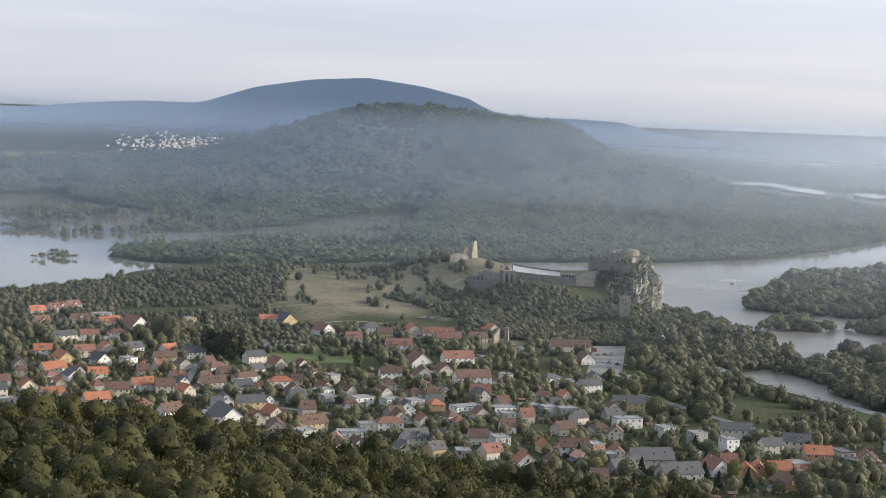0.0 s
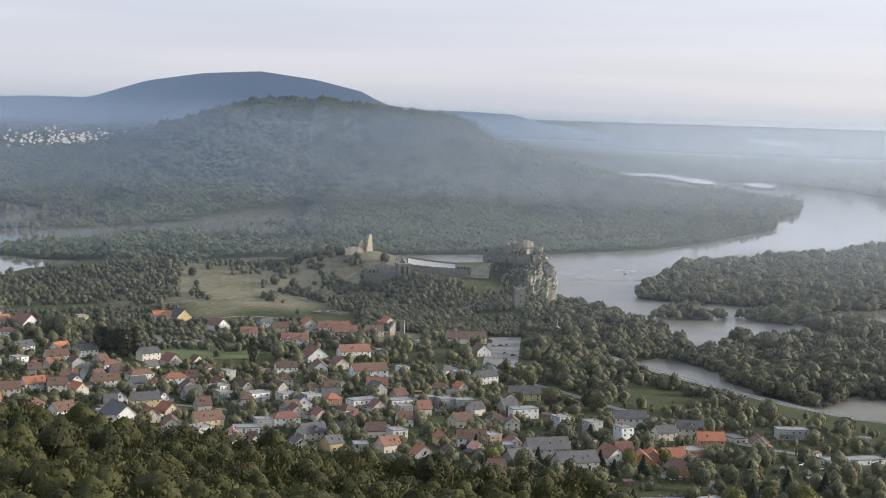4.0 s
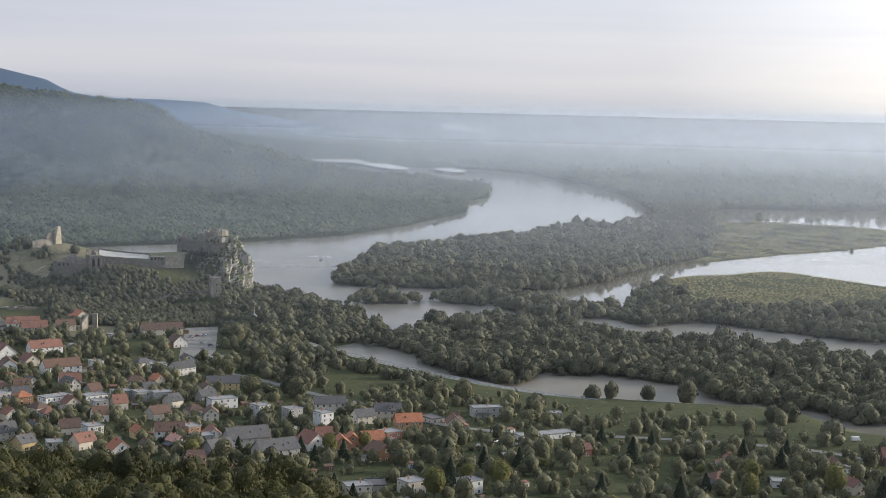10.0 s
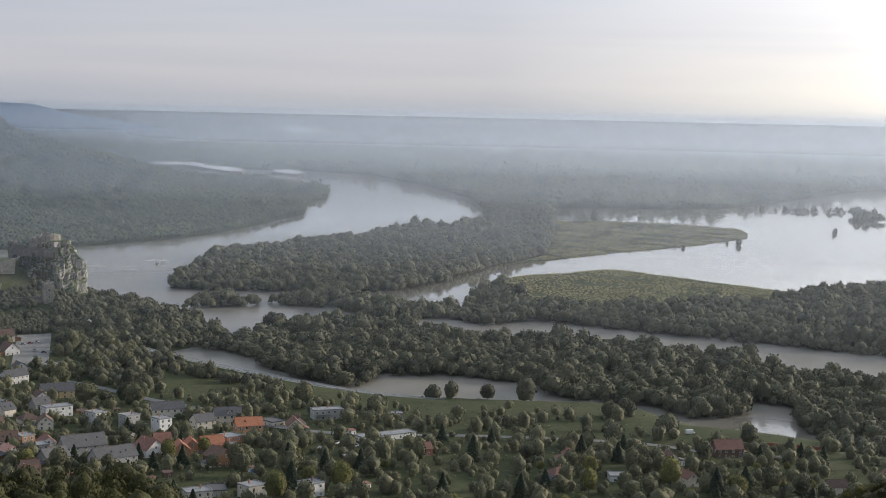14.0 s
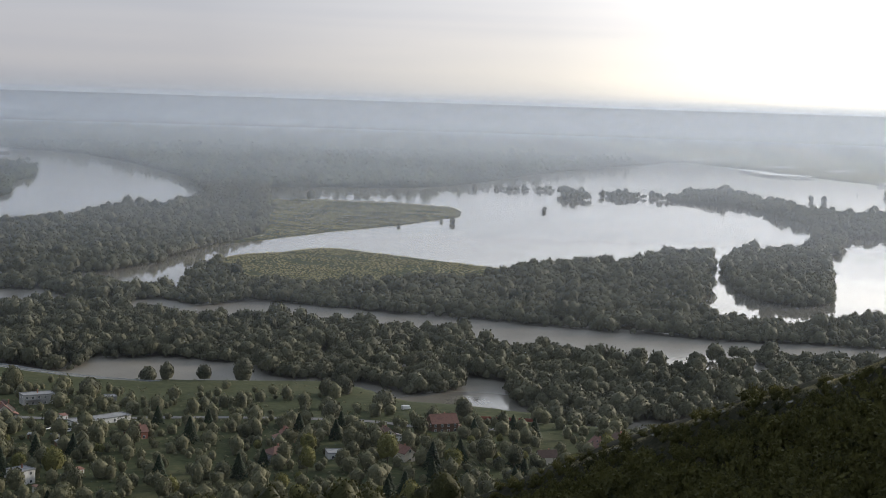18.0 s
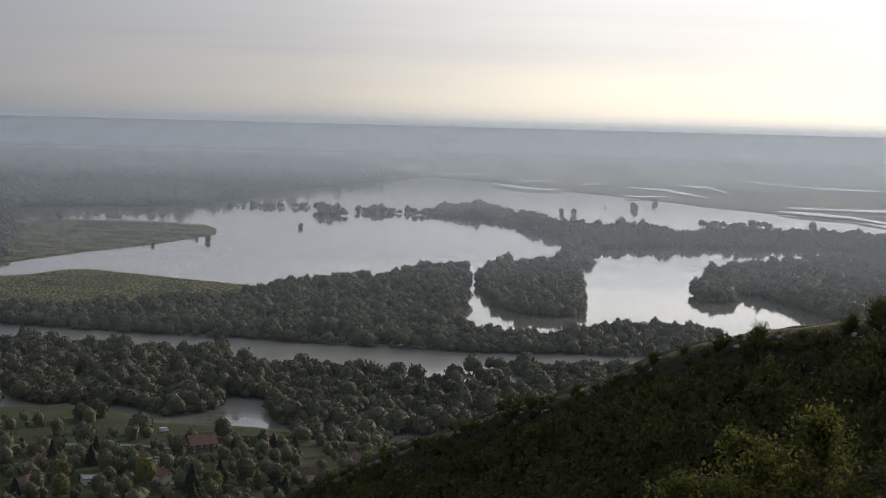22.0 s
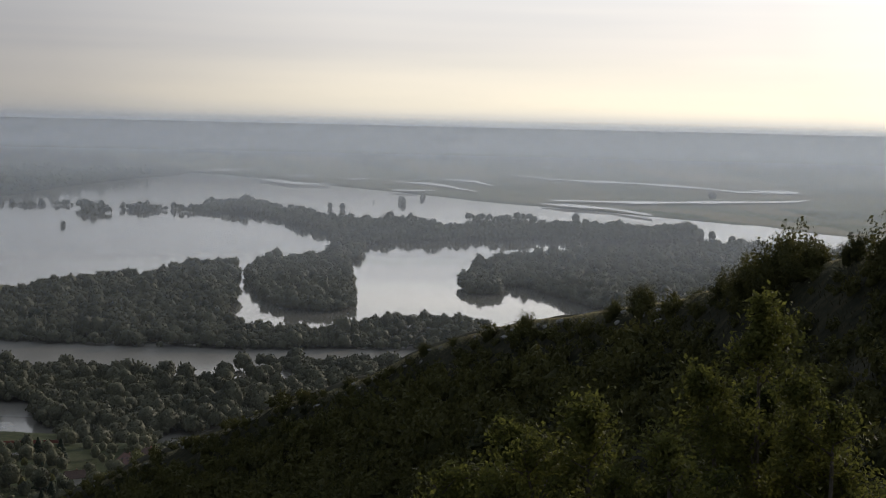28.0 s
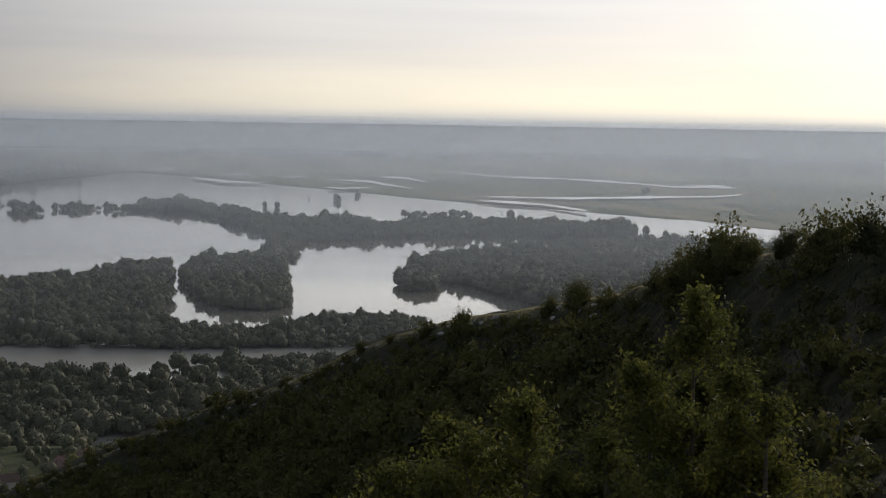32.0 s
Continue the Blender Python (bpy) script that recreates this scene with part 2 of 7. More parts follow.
# ---- plan ----
PLAN = {  # outlines in metres
    "far_bank": [(-2528,3478),(-1958,2508),(-1844,2836),(-1704,2652),(-1566,2562),(-1432,2486),(-1310,2416),(-1194,2280),(-1112,2300),(-1088,2360),(-1116,2514),(-1110,2734),(-1074,2920),(-976,2638),(-918,2429),(-865,2252),(-851,2080),(-933,2166),(-922,2077),(-1004,2137),(-1025,2027),(-1012,1933),(-1053,1879),(-1076,1844),(-1091,1804),(-1035,1691),(-1042,1698),(-962,1672),(-838,1706),(-750,1854),(-630,1956),(-502,2064),(-426,2118),(-304,2298),(-244,2508),(-170,2866),(-166,2870),(-182,3288),(-148,3398),(-156,3852),(-256,4010),(-426,4410),(-584,4636),(-894,5248),(-1306,6386),(-1704,7886),(-1560,7336),(-4408,6068)],
    "far_forest": [(-1270,6574),(-1126,6458),(-684,5590),(-396,5050),(-257,4992),(-72,4770),(88,4102),(178,3515),(184,3163),(330,3141),(338,3240),(484,3266),(605,3264),(758,3391),(933,3676),(1163,4081),(1468,4529),(1597,4695),(1819,4996),(1993,5300),(2632,8606),(-1252,8912)],
    "far_fields": [(1993,5300),(2014,4840),(2006,4364),(2015,3995),(2024,3674),(2001,3341),(2023,3119),(2057,2938),(2062,2735),(2078,2450),(2106,2384),(2064,2224),(2046,1884),(1300,750),(7794,4500),(2480,8652)],
    "point_wood": [(-238,1625),(-241,1759),(-231,1910),(-238,2028),(-217,2074),(-190,2096),(-123,2240),(-100,2265),(-43,2296),(-28,2434),(44,2576),(104,2601),(162,2777),(192,3019),(182,3160),(330,3198),(318,3104),(258,2483),(211,2126),(169,2038),(111,1906),(73,1817),(70,1771),(6,1662),(-71,1628),(-148,1636),(-194,1631),(-244,1652)],
    "lower_wood": [(-204,1473),(-179,1555),(-144,1534),(-96,1563),(-65,1607),(-6,1547),(37,1481),(86,1581),(121,1753),(156,1708),(180,1590),(218,1604),(269,1625),(303,1613),(338,1606),(391,1627),(442,1632),(446,1690),(515,1745),(581,1801),(585,1729),(646,1801),(706,1882),(758,1914),(735,1781),(656,1626),(643,1565),(569,1420),(535,1363),(543,1300),(561,1239),(600,1251),(637,1257),(683,1278),(730,1265),(756,1236),(734,1181),(674,1137),(625,1128),(564,1164),(495,1184),(456,1213),(417,1236),(365,1271),(316,1307),(271,1331),(227,1364),(180,1398),(131,1433),(86,1384),(47,1447),(20,1405),(-26,1441),(-60,1501),(-121,1518),(-167,1492)],
    "reed_spit": [(296,2836),(382,2858),(520,2801),(606,2706),(604,2625),(573,2496),(428,2297),(327,2196),(233,2079),(150,1975),(111,1906),(169,2038),(211,2126)],
    "reed_meadow": [(139,1823),(168,1858),(212,1883),(260,1937),(288,1933),(346,1855),(401,1782),(445,1713),(395,1587),(292,1558),(204,1509),(147,1552),(116,1675)],
    "near_wood": [(-159,1212),(-115,1271),(-109,1367),(-51,1410),(5,1395),(43,1322),(71,1296),(116,1317),(166,1289),(211,1272),(251,1229),(283,1207),(299,1145),(332,1139),(347,1088),(364,1101),(384,1072),(410,1066),(462,1116),(503,1109),(533,1069),(567,1059),(591,1022),(546,985),(461,941),(327,867),(260,855),(254,911),(252,946),(266,1013),(246,1029),(234,992),(210,968),(184,968),(177,1010),(155,1018),(133,1025),(112,1039),(89,1094),(42,1121),(-8,1114),(-19,1063),(-42,1071),(-67,1100),(-90,1136),(-106,1174),(-137,1228)],
    "islet_right": [(914,1556),(1047,1740),(1137,1836),(1169,1785),(1260,1851),(1353,1926),(1442,1917),(1550,1913),(1654,1913),(1665,1719),(1688,1553),(971,890),(926,1099),(941,1306),(956,1402),(986,1516),(972,1550),(923,1478),(885,1475),(906,1543)],
    "far_belt": [(1001,3073),(1052,3152),(1097,3064),(1124,3001),(1282,3296),(1316,3294),(1380,3314),(1342,3065),(1326,2883),(1288,2671),(1345,2664),(1403,2657),(1418,2571),(1416,2462),(1454,2426),(1553,2489),(1565,2410),(1687,2407),(1761,2336),(1845,2279),(1701,2091),(1578,2090),(1501,2140),(1402,2158),(1312,2187),(1210,2194),(1106,2179),(962,1911),(919,1903),(1131,2354),(1169,2539),(1199,2737),(1213,2911),(1136,3033),(1012,3105)],
    "near_shore": [(-2252,1300),(-972,1248),(-902,1330),(-902,1390),(-894,1430),(-922,1570),(-904,1686),(-822,1702),(-728,1798),(-570,1892),(-474,1952),(-428,2106),(-292,1492),(-242,1476),(-190,1398),(-160,1326),(-160,1236),(-182,1202),(-130,1142),(-64,1074),(-4,1024),(32,1008),(20,1026),(56,1014),(150,1006),(164,980),(184,926),(222,906),(252,880),(244,852),(318,816),(210,520),(234,348),(364,210)],
    "shore_copse": [(-337,1548),(-302,1537),(-265,1507),(-227,1466),(-180,1388),(-144,1331),(-111,1285),(-110,1217),(-137,1222),(-161,1244),(-198,1251),(-248,1260),(-275,1259)],
    "peninsula": [(735,1781),(803,1887),(844,1904),(936,1939),(969,1970),(809,1621),(709,1415),(666,1388),(638,1424),(643,1509),(689,1642)],
    "bay_row": [(-1626,2303),(-1607,2377),(-1593,2446),(-1500,2468),(-1321,2416),(-1395,2550),(-1449,2347),(-1510,2233),(-1538,2179)],
    "bay_clump": [(-1400,1983),(-1417,2066),(-1382,2106),(-1311,2001),(-1341,1955),(-1394,1974)],
    "bay_belt": [(-1326,2285),(-1313,2341),(-1253,2372),(-1206,2428),(-1154,2409),(-1116,2309),(-1119,2174),(-1169,2121),(-1216,2103)],
    "bay_island": [(-1116,1642),(-1123,1688),(-1091,1676),(-1039,1653),(-1044,1660),(-1060,1617),(-1086,1603)],
}
NEAR_LAND = PLAN["near_shore"] + [(0, -300), (-2200, -300)]
FOLD_AT, FOLD_DEPTH = 2300.0, 2550.0


def fold(x, y, z):
    """Draws what lies past 2.3 km in towards 4.85 km along the sight lines, so that the sheet ends at the horizon."""
    x, y, z = np.asarray(x, float), np.asarray(y, float), np.asarray(z, float)
    d = np.maximum(np.hypot(x, y), 1e-6)
    r = np.where(d > FOLD_AT, FOLD_AT + FOLD_DEPTH * (1 - np.exp(-(np.maximum(d, FOLD_AT) - FOLD_AT) / FOLD_DEPTH)), d)
    k = r / d
    return x * k, y * k, EYE_Z + (z - EYE_Z) * k, k


def signed(poly, x, y):
    """Distance to an outline, positive inside."""
    x, y = np.asarray(x, float), np.asarray(y, float)
    best = np.full(x.shape, 1e12)
    inside = np.zeros(x.shape, bool)
    n = len(poly)
    for i in range(n):
        (x0, y0), (x1, y1) = poly[i], poly[(i + 1) % n]
        dx, dy = x1 - x0, y1 - y0
        q = max(dx * dx + dy * dy, 1e-9)
        u = np.clip(((x - x0) * dx + (y - y0) * dy) / q, 0, 1)
        best = np.minimum(best, (x - x0 - u * dx) ** 2 + (y - y0 - u * dy) ** 2)
        if y0 != y1:
            hit = (y0 > y) != (y1 > y)
            inside ^= hit & (x < (x1 - x0) * (y - y0) / (y1 - y0) + x0)
    d = np.sqrt(best)
    return np.where(inside, d, -d)


def wobble(x, y, size, seed=0.0):
    """Cheap smooth pattern between -1 and 1."""
    u, v = x / size + seed, y / size - seed * 1.7
    return (np.sin(1.0 * u + 1.3 * v + 2 * np.sin(0.7 * v)) + np.sin(-1.7 * u + 0.9 * v + 1.5 * np.sin(1.1 * u)) + np.sin(2.9 * u + 2.3 * v)) / 3


AZ_TAB = [-180, -60, -35, -31, -29.1, -26, -23.7, -21.8, -18.6, -16.5, -14.3, -11, -8.5, -6, 12, 14, 17.1, 19.2, 21.3, 23.3, 25.4, 27.2, 29, 31, 33, 35, 37, 38.7, 41, 43.7, 45.1, 47.3, 60, 180]
CREST_EL = [-8, -8, -10.65, -10.85, -11.35, -11.65, -12.1, -12.4, -12.75, -12.95, -13.1, -13.2, -13.6, -15.5, -15.6, -14.3, -13.15, -12.35, -11.5, -10.62, -10.02, -9.35, -8.45, -7.66, -7.2, -6.88, -6.43, -6.15, -5.4, -4.6, -4.3, -3.9, -2, -2]
CREST_D = [300, 300, 330, 335, 337, 341, 344, 346, 350, 350, 350, 350, 350, 350, 320, 307, 290, 280, 265, 250, 235, 222, 209, 194, 180, 164, 151, 140, 125, 111, 105, 95, 80, 80]
CREST_VEG = [9, 9, 9, 9, 9, 9, 9, 9, 9, 9, 9, 9, 9, 9, 3.0, 1.7, 0.5, 0.0, 0.0, 0.0, 0.0, 0.0, 0.0, 0.0, 0.0, 0.0, 0.0, 0.0, 0.0, 0.0, 0.0, 0.0, 0.0, 0.0]
HILL_AZ = [-60, -36, -30, -28.3, -26.3, -24.2, -23, -21.8, -20.1, -18, -16, -14.7, -13.9, -12.6, -10.7, -8.7, -6]
HILL_EL = [-3, -2.2, -1.75, -1.55, -0.97, -0.28, 0.10, 0.36, 0.33, 0.15, 0.02, -0.24, -0.72, -1.29, -1.75, -2.3, -3]
BACK_AZ = [-60, -45, -34.2, -32.3, -30.3, -28.3, -26.3, -24.3, -22.2, -20.2, -18.5, -17.7, -16.5, -14.7, -12.9, -11.8, -9.8, -7, -4, 60]
BACK_EL = [-0.5, -0.3, -0.15, 0.07, 0.20, 0.20, 0.86, 1.20, 1.34, 1.10, 0.72, 0.3, 0.12, 0.12, 0.06, -0.23, -0.5, -0.9, -1.6, -1.6]


def height(x, y):
    """Height of the ground over the water."""
    x, y = np.asarray(x, float), np.asarray(y, float)
    d = np.hypot(x, y)
    az = np.degrees(np.arctan2(x, y))
    land = np.full(x.shape, -1e9)
    for key in ("far_bank", "far_forest", "far_fields", "reed_spit", "reed_meadow"):
        land = np.maximum(land, signed(PLAN[key], x, y))
    z = np.clip(land * 0.12, -3.0, 1.0 + 2.5 * np.clip((d - 4000) / 800, 0, 1))
    near = signed(NEAR_LAND, x, y)
    shore = np.clip(near * 0.15, -3.0, 2.5)
    # the village rises gently towards the slope
    rise = np.clip(1120 - d, 0, 700) * 0.03
    base = 186 - 0.335 * d
    plain = shore + np.where(near > 0, rise, 0) + np.clip((near - 10) / 90, 0, 1) * 2.0
    # castle hill
    for cx, cy, sx, sy, hh in ((-680, 1470, 150, 115, 22), (-500, 1532, 85, 75, 38), (-412, 1446, 62, 55, 31), (-340, 1490, 48, 42, 26), (-306, 1402, 40, 45, 9), (-560, 1330, 160, 90, 7)):
        plain = plain + hh * np.exp(-((x - cx) / sx) ** 2 - ((y - cy) / sy) ** 2) * np.clip((near + 15) / 60, 0, 1)
    z = np.where(near > -20, np.maximum(z, plain), z)
    e, cd, veg = np.interp(az, AZ_TAB, CREST_EL), np.interp(az, AZ_TAB, CREST_D), np.interp(az, AZ_TAB, CREST_VEG)
    crest = EYE_Z + cd * np.tan(np.radians(e)) - veg
    s = np.clip(d / cd, 0, 1)
    dip = np.where(az < 0, 12.0, 0.075 * cd)
    front = 187.6 + (crest - 187.6) * s - dip * 4 * s * (1 - s)
    over = np.maximum(d - cd, 0)
    back = crest - over * over / (over + 40) * 0.62
    rough = wobble(x, y, 14.0) * 1.0 + wobble(x, y, 5.0, 3.0) * 0.35
    slope = np.where(d < cd, front, back) + rough * np.clip(d / 60, 0, 1) * np.clip(np.abs(d - cd) / 15, 0.25, 1)
    base = base + rough
    z = np.maximum(z, np.where(d < 700, np.maximum(slope, base), -50))
    # the hills
    hz = EYE_Z - 9 + 3900 * np.tan(np.radians(np.interp(az, HILL_AZ, HILL_EL))) + wobble(x, y, 160) * 2
    z = z + np.where(d > 2600, np.maximum(hz, 0) * np.exp(-((d - 3900) / np.where(d < 3900, 600, 900)) ** 2) * np.clip(land / 60, 0, 1), 0)
    z = np.where(d > 5600, np.maximum(z, 1.0 + np.clip((d - 5600) / 200, 0, 2)), z)
    bz = EYE_Z + 7000 * np.tan(np.radians(np.interp(az, BACK_AZ, BACK_EL)))
    z = np.maximum(z, np.where(d > 5000, bz * np.exp(-((d - 7000) / np.where(d < 7000, 900, 2000)) ** 2), -50))
    return z


def sheet(name, az, dist, zf, mat):
    """A polar sheet round the lookout."""
    A, D = np.meshgrid(np.radians(az), dist)
    x, y = D * np.sin(A), D * np.cos(A)
    z = zf(x, y)
    fx, fy, fz, _ = fold(x, y, z)
    n, m = A.shape
    me = bpy.data.meshes.new(name)
    v = np.stack([fx, fy, fz], -1).reshape(-1, 3)
    i = (np.arange(n - 1)[:, None] * m + np.arange(m)[None, :]).ravel()
    j = (np.arange(n - 1)[:, None] * m + (np.arange(m)[None, :] + 1) % m).ravel()
    quads = np.stack([i, j, j + m, i + m], -1)[:, ::-1]
    fill(me, v, quads)
    me.polygons.foreach_set("use_smooth", np.ones(len(quads), bool))
    me.materials.append(mat)
    ob = new(name, me)
    return ob, x.ravel(), y.ravel(), z.ravel()


def fill(me, v, faces):
    """Fast mesh from arrays; all faces have the same number of corners."""
    k = faces.shape[1]
    me.vertices.add(len(v))
    me.vertices.foreach_set("co", np.asarray(v, np.float32).ravel())
    me.loops.add(faces.size)
    me.loops.foreach_set("vertex_index", faces.ravel().astype(np.int32))
    me.polygons.add(len(faces))
    me.polygons.foreach_set("loop_start", np.arange(0, faces.size, k, dtype=np.int32))
    me.polygons.foreach_set("loop_total", np.full(len(faces), k, np.int32))
    me.update(calc_edges=True)


AZ = np.concatenate([np.arange(-45, 56, 0.2), np.arange(58, 314, 4.0)])
DIST = np.concatenate([[0.02], 2 * 1.032 ** np.arange(0, 172), 445 * 1.0115 ** np.arange(0, 192), 4000 * 1.016 ** np.arange(0, 57), 9950 * 1.09 ** np.arange(0, 30)])
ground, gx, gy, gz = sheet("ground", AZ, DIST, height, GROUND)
tagged(ground, "grassy and wooded valley floor rising into hills", "ground", kind="structure")
gd = np.hypot(gx, gy)
gaz = np.degrees(np.arctan2(gx, gy))
cover = np.zeros((len(gx), 4), np.float32)
cover[:, 3] = 1
cover[:, 0] = (signed(NEAR_LAND, gx, gy) > 0) * (gd > 400)
for key in ("reed_spit", "reed_meadow"):
    cover[:, 0] = np.maximum(cover[:, 0], signed(PLAN[key], gx, gy) > 0)
meadow = np.exp(-((gx + 600) / 200) ** 2 - ((gy - 1400) / 125) ** 2) + wobble(gx, gy, 40) * 0.25
meadow = np.maximum(meadow, np.exp(-((gx + 500) / 80) ** 2 - ((gy - 1525) / 80) ** 2) + wobble(gx, gy, 20) * 0.15)
meadow = np.maximum(meadow, 1.2 * np.exp(-((gx + 368) / 40) ** 2 - ((gy - 1225) / 35) ** 2))
cover[:, 1] = np.clip((meadow - 0.2) * 2.6, 0, 1) * (gd > 1200) * (gd < 1800)
cover[:, 1] = np.maximum(cover[:, 1], (gd < 320) * np.clip((gaz - 23) / 3, 0, 1) * np.clip(1 - np.abs(gd - np.interp(gaz, AZ_TAB, CREST_D)) / 6, 0, 1) * np.clip(0.7 + wobble(gx, gy, 9.0) * 0.8, 0, 1))
cover[:, 2] = np.clip(signed(PLAN["far_fields"], gx, gy) / 20, 0, 1)
cover[:, 2] = np.maximum(cover[:, 2], (gd > 4300) * (gaz < -26) * (gd < 5600) * 0.9)
# Mask of the backlit slope, where the ground takes the shade-darkened soil.
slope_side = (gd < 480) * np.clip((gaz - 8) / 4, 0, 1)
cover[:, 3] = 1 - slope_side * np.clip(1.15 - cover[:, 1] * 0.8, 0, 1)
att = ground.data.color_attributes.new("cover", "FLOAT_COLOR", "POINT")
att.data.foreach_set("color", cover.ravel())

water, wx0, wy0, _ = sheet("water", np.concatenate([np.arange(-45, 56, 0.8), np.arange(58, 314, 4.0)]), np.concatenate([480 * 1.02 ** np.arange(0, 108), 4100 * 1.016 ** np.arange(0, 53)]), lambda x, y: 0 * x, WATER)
# wind ruffles the wide open reaches
ripple = water.data.attributes.new("ripple", "FLOAT", "POINT")
ripple.data.foreach_set("value", np.clip((np.hypot(wx0, wy0) - 2250) / 2000, 0, 1).astype(np.float32))
# the fast side channel runs rough and brown
current = water.data.attributes.new("current", "FLOAT", "POINT")
turn_w = np.degrees(np.arctan2(wx0, wy0))
still = np.maximum(np.exp(-((wx0 - 440) / 45) ** 2 - ((wy0 - 1065) / 60) ** 2), np.exp(-((wx0 - 225) / 60) ** 2 - ((wy0 - 930) / 60) ** 2))
current.data.foreach_set("value", ((1 - still) * (np.clip((np.interp(turn_w, [2, 13, 20, 26, 34], [1500, 1400, 1340, 1335, 1345]) - np.hypot(wx0, wy0)) / 40, 0, 1) * np.clip((turn_w + 3) / 3, 0, 1) + 0.55 * np.clip((2 - turn_w) / 4, 0, 1) * np.clip((turn_w + 19) / 3, 0, 1) * np.clip((2600 - np.hypot(wx0, wy0)) / 800, 0, 1)).clip(0, 1)).astype(np.float32))
tagged(water, "brown swollen river and its still flood water", "river", kind="structure")

# ---- woods ----


def ico(level):
    bm = bmesh.new()
    bmesh.ops.create_icosphere(bm, subdivisions=level, radius=1.0)
    v = np.array([q.co[:] for q in bm.verts])
    f = np.array([[q.index for q in p.verts] for p in bm.faces])
    bm.free()
    return v, f


rng = np.random.default_rng(5)


def crown_shape(level, leaves, tall=1.0, leaf=0.32, ragged=0.38):
    """A lumpy crown of unit radius standing on z=0, of triangles: a solid core and loose leaf clumps round it."""
    v, f = ico(level)
    lobes = rng.normal(size=(11, 3))
    lobes[:, 2] = np.abs(lobes[:, 2]) * 0.7
    lobes /= np.linalg.norm(lobes, axis=1)[:, None]
    bulge = np.max(np.maximum(v @ lobes.T, 0) ** 8, axis=1)
    r = 1 - ragged + ragged * bulge + rng.normal(size=len(v)) * 0.05
    core = v * r[:, None]
    verts, faces = [core], [f]
    if leaves:
        dirs = rng.normal(size=(leaves, 3))
        dirs[:, 2] = dirs[:, 2] * 0.8 + 0.25
        dirs /= np.linalg.norm(dirs, axis=1)[:, None]
        rr = 1 - ragged + ragged * np.max(np.maximum(dirs @ lobes.T, 0) ** 8, axis=1) + rng.uniform(-0.05, 0.09, leaves)
        c = dirs * rr[:, None]
        n = dirs + rng.normal(size=(leaves, 3)) * 0.3
        n /= np.linalg.norm(n, axis=1)[:, None]
        u = np.cross(n, rng.normal(size=(leaves, 3)))
        u /= np.linalg.norm(u, axis=1)[:, None]
        w = np.cross(n, u)
        s = (leaf * rng.uniform(0.5, 1.2, leaves))[:, None]
        p = np.stack([c - u * s, c + w * s * 0.7 - n * s * 0.25, c + u * s, c - w * s * 0.7 - n * s * 0.25], 1)
        k = np.arange(leaves) * 4 + len(core)
        verts.append(p.reshape(-1, 3))
        faces.append(np.concatenate([np.stack([k, k + 1, k + 2], -1), np.stack([k, k + 2, k + 3], -1)]))
    v = np.concatenate(verts)
    v[:, 2] = (v[:, 2] + 0.75) * tall
    return v, np.concatenate(faces)


def dome_shape(level, lobes, leaves=0, leaf=0.13, tall=1.0, sink=-0.3, deep=0.3):
    """The billowing upper part of a broad crown of unit radius standing on z=0, with a few loose leaf sprays."""
    v, f = ico(level)
    q = rng.normal(size=(lobes, 3))
    q[:, 2] = np.abs(q[:, 2]) * 0.9
    q /= np.linalg.norm(q, axis=1)[:, None]
    swell = lambda w: 1 - deep + deep * np.max(np.clip((w @ q.T - 0.62) / 0.38, 0, 1) ** 0.6 * np.linspace(0.75, 1.0, lobes), axis=1)
    f = f[(v[f][:, :, 2] > sink).all(axis=1)]
    used = np.unique(f)
    back = np.zeros(len(v), int)
    back[used] = np.arange(len(used))
    v, f = v[used], back[f]
    core = v * (swell(v) + rng.normal(size=len(v)) * 0.035)[:, None]
    verts, faces = [core], [f]
    if leaves:
        d = rng.normal(size=(leaves, 3))
        d[:, 2] = np.abs(d[:, 2]) * 0.8
        d /= np.linalg.norm(d, axis=1)[:, None]
        c = d * (swell(d) + rng.uniform(-0.04, 0.10, leaves))[:, None]
        n = d + rng.normal(size=(leaves, 3)) * 0.8
        n /= np.linalg.norm(n, axis=1)[:, None]
        u = np.cross(n, rng.normal(size=(leaves, 3)))
        u /= np.linalg.norm(u, axis=1)[:, None]
        w = np.cross(n, u)
        s = (leaf * rng.uniform(0.5, 1.2, leaves))[:, None]
        p = np.stack([c - u * s, c + w * s * 0.7, c + u * s, c - w * s * 0.7], 1)
        k = np.arange(leaves) * 4 + len(core)
        verts.append(p.reshape(-1, 3))
        faces.append(np.concatenate([np.stack([k, k + 1, k + 2], -1), np.stack([k, k + 2, k + 3], -1)]))
    v = np.concatenate(verts)
    v[:, 2] = (v[:, 2] - sink) * tall * 1.1
    return v, np.concatenate(faces)


SHAPES = {"billow": [dome_shape(2, 7, 110, 0.15, 1.12, -0.45, 0.48) for _ in range(12)], "swell": [dome_shape(2, 7, 66, 0.17, 1.12, -0.45, 0.48) for _ in range(12)], "dome": [dome_shape(1, 7, 14, 0.2, 1.15, deep=0.38) for _ in range(8)], "mid": [dome_shape(1, 9, 60, 0.13, 1.25, -0.45, deep=0.36) for _ in range(8)],
          "far": [dome_shape(1, 6, 12, 0.2, 0.95, -0.3, 0.36) for _ in range(6)]}


